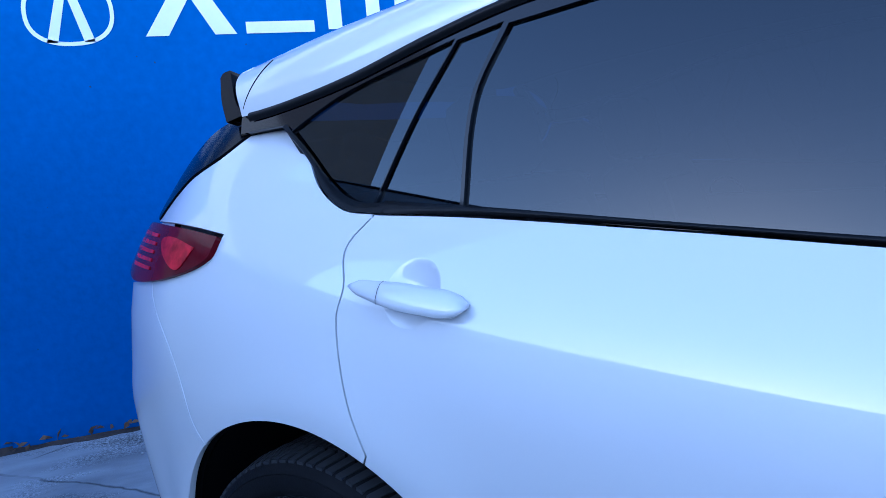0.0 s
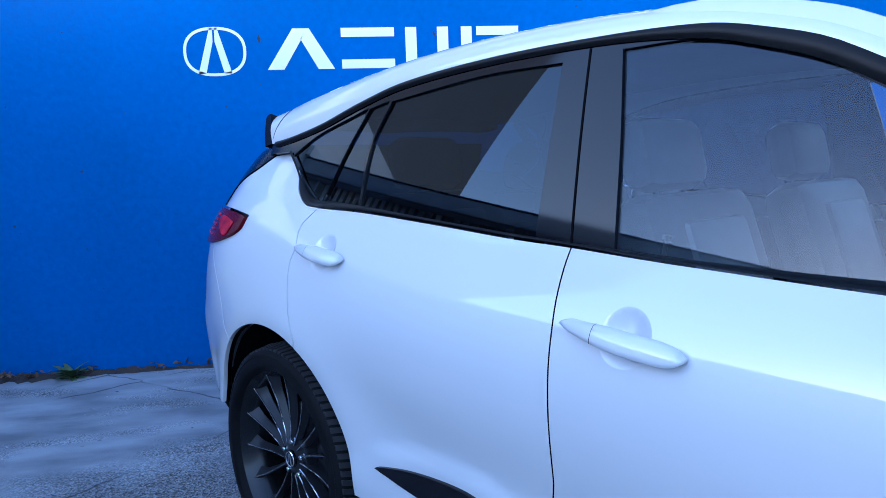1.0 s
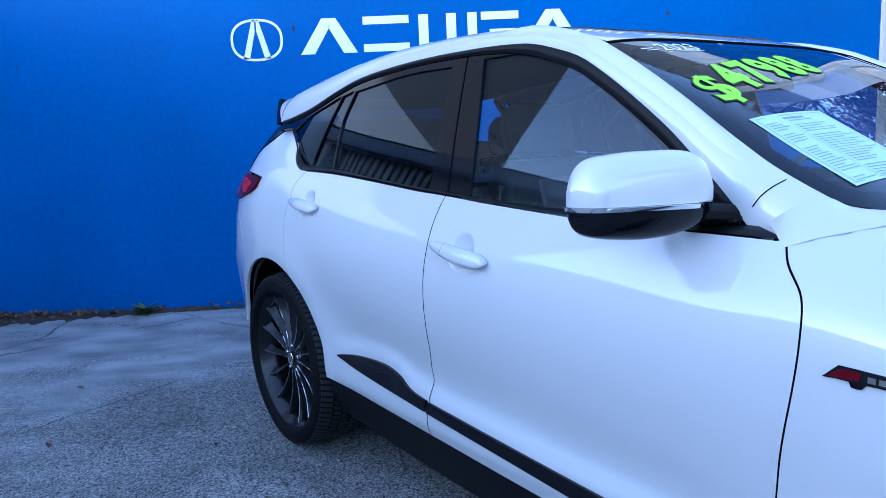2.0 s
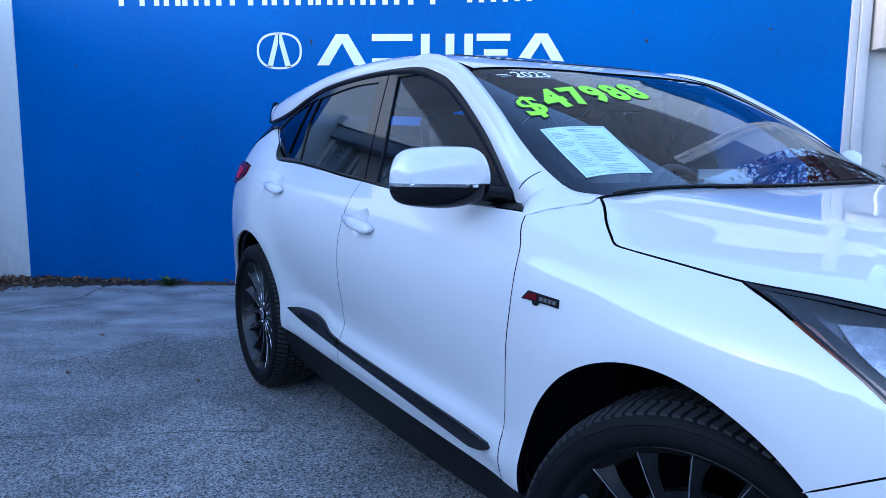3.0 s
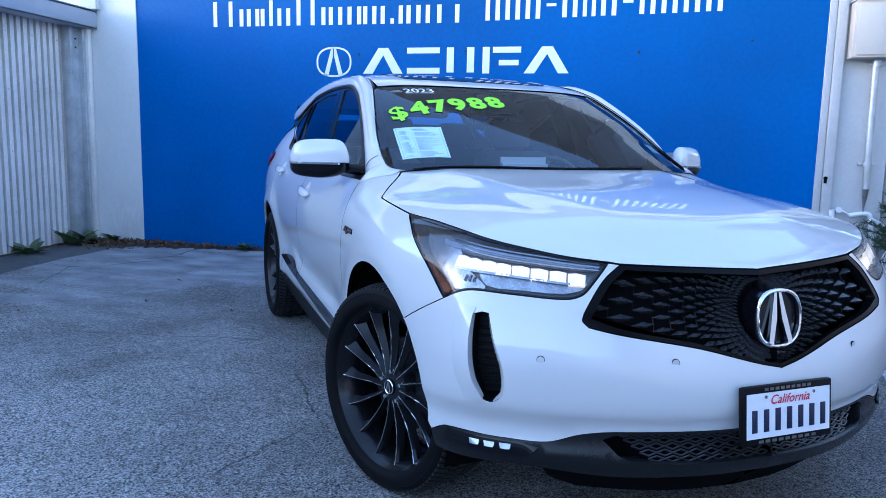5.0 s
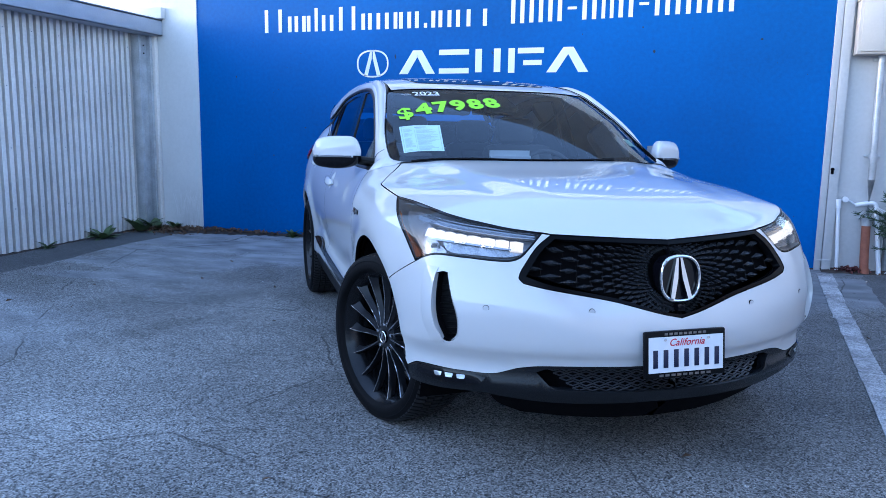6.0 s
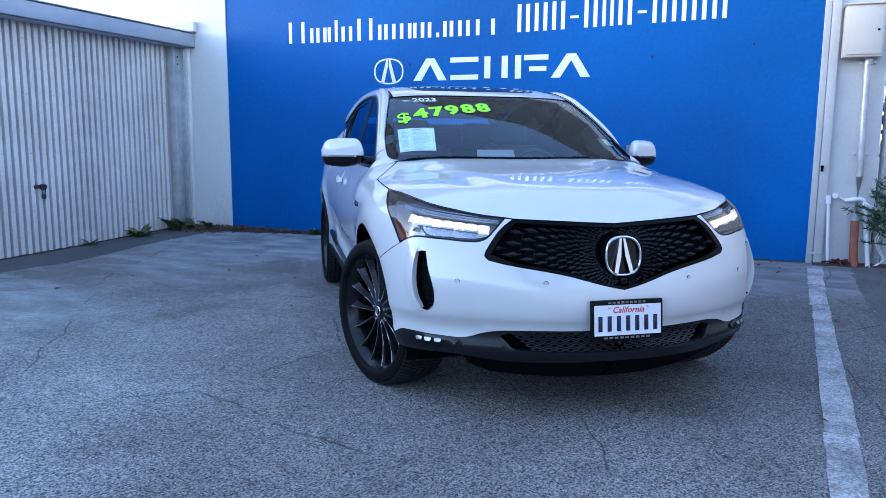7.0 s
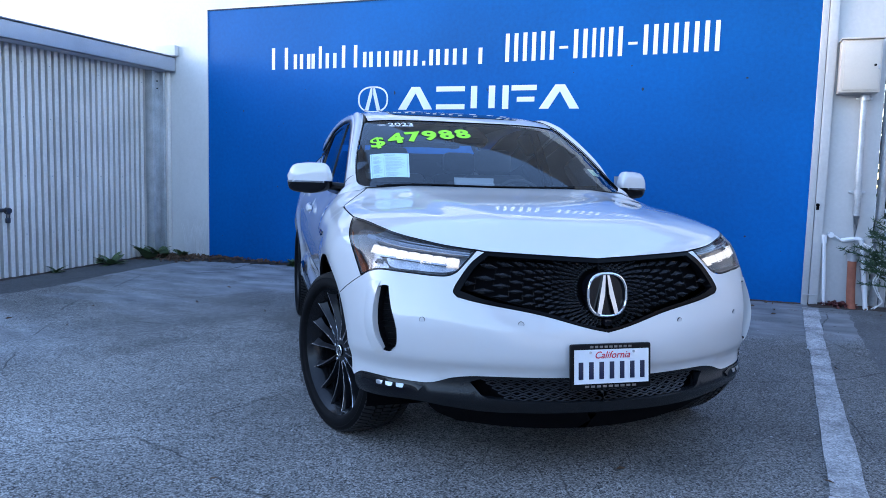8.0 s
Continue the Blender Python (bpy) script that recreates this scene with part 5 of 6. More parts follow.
    for host, o in ((fd, loop([(.296, .486), (-.2, .466), (-.60, .452), (-.733, .446)], [(-.733, .446), (-.745, .434), (-.722, .419), (-.646, .402)], [(-.646, .402), (-.2, .428), (.296, .453)], [(.296, .453), (.296, .486)])),
                    (rd, loop([(.304, .487), (.40, .500), (.47, .528), (.56, .541), (.724, .532), (.86, .509), (.872, .502)], [(.872, .502), (.75, .484), (.571, .470), (.304, .454)], [(.304, .454), (.304, .487)]))):
        patch("door_moulding", o, raised(skin, .012), GLOSS_BLACK, host, side=side, step=.03, lip=.014, gap=.001, label="gloss black moulding")
    # fender badge as plain shapes
    bd = patch("badge", loop([(-.876, .861), (-.90, .884)], [(-.90, .884), (-1.012, .881)], [(-1.012, .881), (-1.014, .861)], [(-1.014, .861), (-.945, .862), (-.938, .854), (-.922, .854), (-.918, .862), (-.876, .861)], n=2), raised(skin, .004), GLOSS_BLACK, car, side=side, step=.02, gap=0, lip=.004)
    patch("badge_accent", [(-.884, .864), (-.905, .880), (-.936, .880), (-.934, .866)], raised(skin, .005), RED_LENS, bd, side=side, step=.02, gap=0, lip=.001)
    for k in range(4):
        s = -.946 - .016*k
        patch("badge_mark", [(s, .867), (s - .012, .867), (s - .012, .876), (s, .876)], raised(skin, .0048), STEEL, bd, side=side, step=.02, gap=0, lip=.0008)
    # side glass, black frame and belt trim
    frame_out = loop([(-.66, 1.072), (-.3, 1.070), (.09, 1.080), (.321, 1.092), (.758, 1.118), (1.077, 1.144), (1.283, 1.157), (1.36, 1.164), (1.440, 1.203), (1.520, 1.273), (1.592, 1.326)], [(1.592, 1.326), (1.65, 1.325), (1.735, 1.320)],
                     [(1.735, 1.318)] + rail_curve(1.735, -.645))
    frame_ob = patch("window_frame", frame_out, over(glazed, .012), GLOSS_BLACK, step=.035, gap=0, lip=.01, holes=[shrink(g, -.004) for g in (Q_GLASS, FIX_GLASS, R_GLASS, F_GLASS)], **panel)
    for nm, o, g, host in (("quarter_glass", Q_GLASS, GLASS_DARK, car), ("fixed_pane", FIX_GLASS, GLASS_DARK, rd), ("rear_window", R_GLASS, GLASS_DARK, rd), ("front_window", F_GLASS, GLASS_DOOR, fd)):
        ob = patch(nm, shrink(o, -.006), over(glazed, .004), g, host, side=side, step=.05, gap=0, lip=0)
        if g is GLASS_DOOR:
            ob.visible_shadow = False
    for nm, y0, y1 in (("pillar_gap", .379, .337),):
        a = [over(glazed, .0135)(y0 + (y1-y0)*k/10 + .0025, 1.50 - .408*k/10) for k in range(11)]
        b = [over(glazed, .0135)(y0 + (y1-y0)*k/10 - .0025, 1.50 - .408*k/10) for k in range(11)]
        loft(nm, a, b, DARK, frame_ob, side, 1)
    up = [(y, z + .006 + .007*step(.3, .9, y)) for y, z in resample(spline([(-.66, 1.066), (-.3, 1.066), (.09, 1.076), (.321, 1.089), (.758, 1.115), (1.077, 1.141), (1.283, 1.155)], 8), 60)]
    low = resample(cut(BELT, -.749, 1.283), 60)
    loft("belt_trim", [(lambda p: (p[0] - .004, p[1], p[2]))(skin(s, z + .001)) for s, z in low], [over(glazed, .014)(y, z + .001) for y, z in up], TRIM_BLACK, car, side, 5, .006)
    outer_c = spline([(1.270, 1.150), (1.357, 1.160), (1.44, 1.201), (1.525, 1.271), (1.600, 1.322)], 6)
    inner_c = spline([(1.270, 1.166), (1.355, 1.171), (1.430, 1.207), (1.510, 1.273), (1.578, 1.328)], 6)
    loft("belt_corner", [(max(skin(*p)[0], house(*p) + .0165), *skin(*p)[1:]) for p in outer_c], [over(glazed, .0155)(*p) for p in inner_c], TRIM_BLACK, car, side, 4, .004)
    loft("corner_cap", [skin(1.596 + .143*k/8, 1.321 - .004*k/8) for k in range(9)], [over(glazed, .012)(1.57 + .165*k/8, 1.332 - .008*k/8) for k in range(9)], TRIM_BLACK, car, side, 3, .003)
    ys = [-.635 + 2.34*k/70 for k in range(71)]
    deep = [.036 - .020*step(-.2, .4, y) for y in ys]
    loft("roof_moulding", [over(glazed, .015)(y, lerp_table(RAIL_Z, y) + .006 - d) for y, d in zip(ys, deep)],
         [over(glazed, .021)(y, lerp_table(RAIL_Z, y) + .009) for y in ys], TRIM_BLACK, car, side, 4, .005)
    # pillar, rail and roof ditch
    inner = [(.738, -.795), (.732, -.69), (.714, -.546), (.666, -.33), (.622, -.13), (.596, .06), (.580, .5), (.572, 1.0), (.556, 1.5), (.53, 1.86)]
    top_edge = [(turn_at(h, y), y) for h, y in spline(inner, 6)]
    patch("roof_rail", [(math.pi/2 - .002, -.70), *[(math.pi/2 - .002, -.70 + 2.43*k/60) for k in range(1, 61)], (1.2, 1.775), (.9, 1.815), *top_edge[::-1]], canopy, PAINT, step=.05, gap=0, lip=.016, lift=.006, **panel)
    loft("roof_ditch", [canopy(t, y) for t, y in top_edge[24:]], [canopy(max(t - .055, 0), y) for t, y in top_edge[24:]], TRIM_BLACK, car, side, 2, -.004)
    foot = [raised(skin, .0005)(p[0], p[1] - .011) for p in resample(spline(COWL_LINE, 8), 26)]
    brow = [vault(.675, -.874), vault(.70, -.852), vault(.720, -.828), vault(.731, -.805)]
    brow += [tuple(Vector(canopy(turn_at(.738, -.795) + (math.pi/2 - turn_at(.738, -.795) - .002)*k/9, -.778 + .098*k/9)) + Vector((.006, -.003, .0065))) for k in range(9)]
    loft("cowl_corner", foot, resample(brow, 26), PAINT, car, side, 8, .006, out=(.5, -.3, .81))
    bm = bmesh.new()
    tube(bm, [(x*side, y, z) for x, y, z in (over(pillar_face, .0015)(q, w) for q, w in spline([(-.655, 1.104), (-.667, 1.124), (-.683, 1.142), (-.697, 1.154)], 6))], .0012, 6)
    part("pillar_seam", bm, DARK, car)
    bm = bmesh.new()
    tube(bm, [((x + .005)*side, y, z + .0045) for x, y, z in (canopy(1.08 + .47*k/14, 1.672 + .052*(k/14)**2) for k in range(15))], .0013, 6)
    part("spoiler_seam", bm, DARK, car)
    crown = [(t, y) for t, y in top_edge if y < .4]
    loft("pillar_crown", [canopy(t - .004, y) for t, y in crown], [canopy(t + (math.pi/2 - t)*.86, y) for t, y in crown], PAINT, car, side, 10,
         [.004 + .027*step(-.78, -.5, y)*(1 - step(.1, .4, y)) for t, y in crown], out=(.2, -.3, .93))
    # black fin under the spoiler's end
    patch("spoiler_fin", loop([(1.728, 1.362), (1.766, 1.392), (1.808, 1.468)], [(1.808, 1.468), (1.834, 1.464), (1.842, 1.454)], [(1.842, 1.454), (1.822, 1.40), (1.79, 1.35)], [(1.79, 1.35), (1.728, 1.362)]), over(glazed, .016), GRILLE_BLACK, step=.03, gap=0, lip=.03, **panel)
    bm = bmesh.new()
    rod(bm, (.735*side, .160, 1.05), (.735*side, .148, 1.108), .0045, n=10)
    rod(bm, (.735*side, .148, 1.108), (.735*side, .146, 1.117), .009, n=10)
    part("lock_knob", bm, SEAT, fd)
    mirror(side, fd)
    headlamp(side)
    # wheel house lining
    for yc in (ARCH_F, ARCH_R):
        verts, faces, n = [], [], 28
        for k in range(n+1):
            a = math.radians(-20 + 220*k/n)
            y = yc + ARCH_RAD*math.cos(a)
            out = next(h for h, b in PLAN[20:] if b >= y) - .035 - .05*step(.5, .25, ARCH_Z + ARCH_RAD*math.sin(a))
            for x in (out, .55, .45):
                r = ARCH_RAD + (.006 if x > .6 else 0) - (.2 if x < .5 else 0)
                verts.append((x*side, yc + r*math.cos(a), ARCH_Z + r*math.sin(a)))
        for k in range(n):
            for i in range(2):
                faces.append((k*3+i, k*3+i+1, k*3+4+i, k*3+3+i))
        raw("wheel_house", verts, faces, DARK, car)


def mirror(side, door):
    """Door mirror: painted cap above, black below, with a bright repeater line, on a black foot."""
    cx, cy, cz = .958, -.50, 1.150
    def shell(name, z0, z1, mat, parent, grow=0.0, x0=-.115, x1=.118):
        verts, faces, n, m = [], [], 40, 30
        for i in range(n+1):
            u = -1 + 2*i/n
            x = (x0+x1)/2 + u*(x1-x0)/2
            end = (1 - abs(u)**6)**.4
            depth = (.052 + .02*(u*-.5+.5)) * end + .001
            hi = (.071 - .011*max(u, 0)**1.5) * (1 - abs(u)**8)**.35 + .001
            for k in range(m):
                t = 2*math.pi*k/m
                c, q = math.cos(t), math.sin(t)
                zz = cz + (hi+grow)*math.copysign(abs(q)**.75, q)*(1.0 if q > 0 else 1.38 - .42*max(-u, 0)**2)
                yy = cy + (depth+grow)*math.copysign(abs(c)**.7, c)*(1.0 if c < 0 else .55) - .10*(-u*.5+.5)*.35 + .035*u
                lean = (zz - cz)/.07
                verts.append(((cx + x - .020*max(lean, 0)*u + .005*max(-lean, 0)*u)*side, yy, min(max(zz, z0), z1)))
        for i in range(n):
            for k in range(m):
                faces.append((i*m+k, i*m+(k+1) % m, (i+1)*m+(k+1) % m, (i+1)*m+k))
        ob = raw(name, verts, faces, mat, parent)
        bm = bmesh.new()
        bm.from_mesh(ob.data)
        bmesh.ops.remove_doubles(bm, verts=bm.verts, dist=.0004)
        bmesh.ops.recalc_face_normals(bm, faces=bm.faces)
        bm.to_mesh(ob.data)
        bm.free()
        ob.data.set_sharp_from_angle(angle=radians(40))
        return ob
    cap = shell("door_mirror", 1.122, 1.4, PAINT, door)
    shell("lower_shell", 1.0, 1.1205, GLOSS_BLACK, cap, -.001)
    shell("repeater_line", 1.1135, 1.1215, CHROME, cap, .0045, -.08, .119)
    bm = bmesh.new()
    rod(bm, (.765, -.60, 1.085), (.87, -.545, 1.102), .035, .028, 10)
    block(bm, .75, .80, -.63, -.50, 1.066, 1.082, .006)
    for v in bm.verts:
        v.co.x *= side
        v.co.z = 1.09 + (v.co.z - 1.09)*.75
    bmesh.ops.recalc_face_normals(bm, faces=bm.faces)
    part("mirror_foot", bm, TRIM_BLACK, cap)
    bm = bmesh.new()
    block(bm, .878, 1.030, -.462, -.458, 1.095, 1.190, .0)
    for v in bm.verts:
        v.co.x *= side
    bmesh.ops.recalc_face_normals(bm, faces=bm.faces)
    part("mirror_glass", bm, CHROME, cap)


def headlamp(side):
    out = loop(LAMP_SIDE, LAMP_LOW, LAMP_TOP)
    hl = patch("headlamp", out, skin, GLASS_CLEAR, car, side=side, step=.03, lip=0, gap=.002, label="clear headlamp with a lit row of square lamps")
    hl.visible_shadow = False
    rim = resample(shrink(out, .002) + shrink(out, .002)[:1], 120)
    loft("lamp_rim", [raised(skin, .0008)(*p) for p in rim], [raised(skin, .0008)(*p) for p in resample(shrink(out, .006) + shrink(out, .006)[:1], 120)], GLOSS_BLACK, hl, side, 1)
    back = shrink(out, .003)
    patch("lamp_bowl", back, raised(skin, -.055), LAMP_DARK, hl, side=side, step=.04, lip=0, gap=0)
    bb = resample(back + back[:1], 100)
    loft("bowl_wall", [raised(skin, -.002)(*p) for p in bb], [raised(skin, -.056)(*p) for p in bb], LAMP_DARK, hl, side, 2)
    patch("reflector_tray", loop([(-1.885, .846), (-1.93, .812), (-2.05, .805), (-2.17, .803), (-2.225, .812)], [(-2.225, .812), (-2.24, .832), (-2.05, .844), (-1.93, .852), (-1.885, .846)]), raised(skin, -.026), LAMP_SILVER, hl, side=side, step=.02, lip=.02, gap=0, label="polished reflector below the lamps")
    patch("lamp_base", loop([(-1.80, .859), (-2.0, .848), (-2.19, .834)], [(-2.19, .834), (-2.19, .829), (-2.0, .8425), (-1.80, .853), (-1.80, .859)]), raised(skin, -.010), LAMP_BODY, hl, side=side, step=.02, lip=.02, gap=0)
    patch("upper_blade", loop([(-1.69, .925), (-1.87, .913), (-2.07, .896), (-2.27, .880)], [(-2.27, .880), (-2.27, .873), (-2.07, .886), (-1.87, .901), (-1.71, .912), (-1.69, .925)]), raised(skin, -.012), LAMP_BLADE, hl, side=side, step=.025, lip=.03, gap=0)
    for k in range(3):
        d = .0105*k
        patch("lamp_line", loop([(-1.735 - .02*k, .934 - d), (-1.87, .9215 - d), (-2.07, .9045 - d), (-2.275, .887 - d*.8)], [(-2.275, .887 - d*.8), (-2.275, .8845 - d*.8), (-2.07, .902 - d), (-1.87, .919 - d), (-1.735 - .02*k, .9315 - d)]), raised(skin, -.006 - .003*k), LAMP_BODY, hl, side=side, step=.03, lip=.004, gap=0)
    patch("side_marker", loop([(-1.50, .928), (-1.56, .905), (-1.66, .845), (-1.765, .775)], [(-1.765, .775), (-1.805, .790), (-1.722, .838), (-1.63, .892), (-1.56, .930), (-1.50, .928)]), raised(skin, -.008), AMBER, hl, side=side, step=.025, lip=.02, gap=0, label="amber side reflector")
    patch("side_reflector", loop([(-1.60, .934), (-1.655, .893), (-1.735, .843), (-1.812, .795)], [(-1.812, .795), (-1.93, .806), (-1.84, .858), (-1.775, .905), (-1.70, .934), (-1.60, .934)]), raised(skin, -.016), LAMP_SILVER, hl, side=side, step=.025, lip=.02, gap=0)
    for k in range(8):
        s = -1.788 - .0565*k
        z = .889 - .0042*k
        o = [(s, z - .001), (s - .026, z + .0005), (s - .052, z - .004), (s - .051, z - .033), (s - .002, z - .031)]
        patch("led_lens", o, raised(skin, -.012 + .002*(k % 2)), LED, hl, side=side, step=.02, lip=.02, gap=0, label="lit square lamp")
    for s in (-1.845, -1.862, -1.880):
        patch("lamp_vent", [(s, .822), (s - .007, .840), (s - .013, .838), (s - .008, .820)], raised(skin, -.011), GLOSS_BLACK, hl, side=side, step=.02, lip=.004, gap=0)


body_side(-1)
body_side(1)

# hood, windshield and roof, across the whole car
RIM = [skin(*p) for p in spline([(S_FRONT, .868), (-2.57, .879), (-2.335, .889)], 24) + spline([(-2.301, .893), *LAMP_TOP[1:]], 20) + spline(FENDER_TOP, 16)[1:]]
DROP = [(h, y, z - bonnet(h, y)) for h, y, z in RIM]


RIM_PTS = np.array(DROP[::2])


def hood_skin(h, y):
    """The hood's height, drawn down or up to its neighbours along the rim."""
    q = (RIM_PTS[:, 0] - abs(h))**2 + (RIM_PTS[:, 1] - y)**2
    w = 1 / (q + .0003)**2
    return (h, y, bonnet(h, y) + float((w*RIM_PTS[:, 2]).sum()/w.sum())*(1 - step(0, .24, math.sqrt(float(q.min())))))


COWL = [(.65, -.872), (.6, -.880), (.4, -.908), (.2, -.930), (0, -.938)]
hood_half = [(max(h, 0), y) for h, y, z in RIM] + spline(COWL, 6)
hood_half[0] = (0, hood_half[0][1])
hood_out = hood_half + [(-h, y) for h, y in hood_half[::-1] if h > 1e-6]
patch("hood", hood_out, hood_skin, PAINT, car, step=.035, gap=.0022, hint=(0, 0, 1))


def full(half):
    return half + [(-h, y) for h, y in half[::-1] if h > 1e-6]


WS = loop([(0, -.968), (.3, -.950), (.55, -.904), (.68, -.866), (.722, -.81)], [(.722, -.81), (.732, -.76), (.728, -.69), (.708, -.546), (.66, -.33), (.618, -.15)], [(.618, -.15), (.59, -.125), (.45, -.125), (.2, -.13), (0, -.132)])
glass = patch("windshield", full(WS), vault, GLASS_FRONT, car, step=.05, gap=0, lip=0, lift=-.004, hint=(0, -1, 1))
glass.visible_shadow = False
band_in = loop([(0, -.915), (.3, -.898), (.55, -.852), (.655, -.815), (.69, -.76)], [(.69, -.76), (.672, -.55), (.628, -.34), (.59, -.20)], [(.59, -.20), (.55, -.172), (.42, -.165), (.2, -.168), (0, -.17)])
patch("black_border", full(WS), vault, GLOSS_BLACK, glass, step=.05, gap=.002, lip=0, lift=-.008, holes=[full(band_in)], hint=(0, -1, 1))
ROOF = loop([(0, -.126), (.2, -.124), (.45, -.119), (.592, -.118)], [(.592, -.118), (.582, .10), (.570, .5), (.562, 1.0), (.546, 1.5), (.52, 1.86)], [(.52, 1.86), (0, 1.93)])
SUN = loop([(0, .0), (.30, .01), (.40, .03), (.43, .09)], [(.43, .09), (.43, .55), (.41, .62), (0, .64)])
roof = patch("roof", full(ROOF), vault, PAINT, car, step=.05, gap=.002, holes=[full(SUN)], hint=(0, 0, 1))
patch("sunroof", full(SUN), vault, GLOSS_BLACK, roof, step=.05, gap=.006, lift=.003, lip=.02, hint=(0, 0, 1), label="dark glass sunroof panel")
patch("rear_spoiler", full(loop([(0, 1.93), (.52, 1.86), (.535, 1.855)], [(.535, 1.855), (.53, 1.91), (.48, 1.955), (0, 2.02)])), vault, PAINT, car, step=.05, gap=.002, lip=.05, hint=(0, 0, 1))
loft("rear_glass", [(.50 - 1.0*k/12, 1.95 - .02*abs(k-6)/6, 1.36) for k in range(13)], [(.62 - 1.24*k/12, 2.16 - .05*abs(k-6)/6, 1.13) for k in range(13)], GLOSS_BLACK, car, 1, 3)
patch("sensor_cover", [(-.11, -.33), (.11, -.33), (.085, -.15), (-.085, -.15)], vault, PLASTIC, glass, step=.05, gap=0, lift=-.022, lip=.03, hint=(0, -1, 1))
bm = bmesh.new()
block(bm, -.60, .60, -.98, -.90, 1.00, 1.04, .01)
part("cowl_panel", bm, PLASTIC, car)

# grille with a frame, facets that fan out from the middle, emblem and camera
grille_half = loop(GRILLE_TOP, GRILLE_SIDE, GRILLE_LOW)
for side in (-1, 1):
    gf = patch("grille_frame", grille_half, raised(skin, -.002), GRILLE_BLACK, car, side=side, step=.025, gap=.0015, lip=.03, holes=[loop([(S_FRONT + .001, .851), (-2.57, .863), (-2.350, .873)], [(-2.350, .873), (-2.300, .828), (-2.252, .745)], [(-2.252, .745), (-2.34, .718), (-2.57, .676), (-2.745, .628), (S_FRONT + .001, .615)])])
    patch("grille_back", loop([(S_FRONT, .86), (-2.3, .87)], [(-2.3, .87), (-2.22, .75)], [(-2.22, .75), (S_FRONT, .61)]), raised(skin, -.055), DARK, gf, side=side, step=.06, lip=0, gap=0)
    bm = bmesh.new()
    rows = 13
    inner_o = loop([(S_FRONT, .853), (-2.57, .865), (-2.346, .876)], [(-2.346, .876), (-2.296, .828), (-2.246, .744)], [(-2.246, .744), (-2.34, .715), (-2.57, .673), (-2.74, .625), (S_FRONT, .612)])
    emb_z = .742

    def facet(s, z, w, t, ang):
        c, q = math.cos(ang), math.sin(ang)
        pts = []
        for a2, b2, d in ((-w, 0, -.030), (0, -t, -.030), (w, 0, -.030), (0, t, -.030), (0, t*.25, -.010)):
            p = raised(skin, d)(max(s + a2*c - b2*q, S_FRONT + .002), z + a2*q + b2*c)
            pts.append(bm.verts.new((p[0]*side, p[1], p[2])))
        for i in range(4):
            bm.faces.new((pts[i], pts[(i+1) % 4], pts[4]))
    for ring in range(13):
        r = .104*1.165**ring
        n = 15
        for k in range(-n, n+1):
            a2 = math.radians(k*11.4 + (5.7 if ring % 2 else 0))*.52
            if abs(a2) > 1.65:
                continue
            s, z = S_FRONT + r*math.cos(a2), emb_z + r*math.sin(a2)*.92
            if inside((s, z), inner_o) and math.hypot((s - S_FRONT)/.093, (z - emb_z)/.085) > 1:
                facet(s, z, .010 + .036*r/.5, .0045 + .0065*r/.5, math.sin(a2)*.75)
    bmesh.ops.recalc_face_normals(bm, faces=bm.faces)
    tagged(part("grille_pattern", bm, FACET, gf, smooth=False), "", kind="stuff")
    bm = bmesh.new()
    for k in range(13):
        r = .104*1.165**(k + .5)
        for i in range(26):
            a0, a1 = -1.5 + 3.0*i/26, -1.5 + 3.0*(i+1)/26
            s0, z0, s1, z1 = S_FRONT + r*math.cos(a0), emb_z + r*math.sin(a0)*.92, S_FRONT + r*math.cos(a1), emb_z + r*math.sin(a1)*.92
            if inside((s0, z0), inner_o) and inside((s1, z1), inner_o):
                p, q = raised(skin, -.034)(s0, z0), raised(skin, -.034)(s1, z1)
                rod(bm, (p[0]*side, p[1], p[2]), (q[0]*side, q[1], q[2]), .0016, n=4)
    tagged(part("grille_lattice", bm, GRILLE_BLACK, gf, smooth=False), "", kind="stuff")

NOSE_Y, CAMERA_Y = -2.172, -2.200
bm = bmesh.new()
ring = []
n = 56
for k in range(n):
    c, s = math.cos(2*math.pi*k/n), math.sin(2*math.pi*k/n)
    cx, cz = .076*math.copysign(abs(c)**.8, c), .079*math.copysign(abs(s)**.8, s)
    ring.append((cx, cz))
bmv = []
for k in range(n):
    row = []
    for i in range(8):
        t = 2*math.pi*i/8
        g = 1 + .078*math.cos(t)
        row.append(bm.verts.new((ring[k][0]*g, NOSE_Y - .008*math.sin(t) - .005 + .1*(ring[k][1]), .742 + ring[k][1]*g)))
    bmv.append(row)
for k in range(n):
    for i in range(8):
        bm.faces.new((bmv[k][i], bmv[k][(i+1) % 8], bmv[(k+1) % n][(i+1) % 8], bmv[(k+1) % n][i]))
bmesh.ops.recalc_face_normals(bm, faces=bm.faces)
emb = part("emblem", bm, CHROME, car, label="chrome oval ring with slim tapered bars")
bm = bmesh.new()
prism(bm, [(c*.97, s*.97) for c, s in ring], lambda u, v, d: (u, NOSE_Y + .004 + d + .1*v, .742 + v), .05)
bmesh.ops.recalc_face_normals(bm, faces=bm.faces)
part("emblem_back", bm, GLOSS_BLACK, emb)
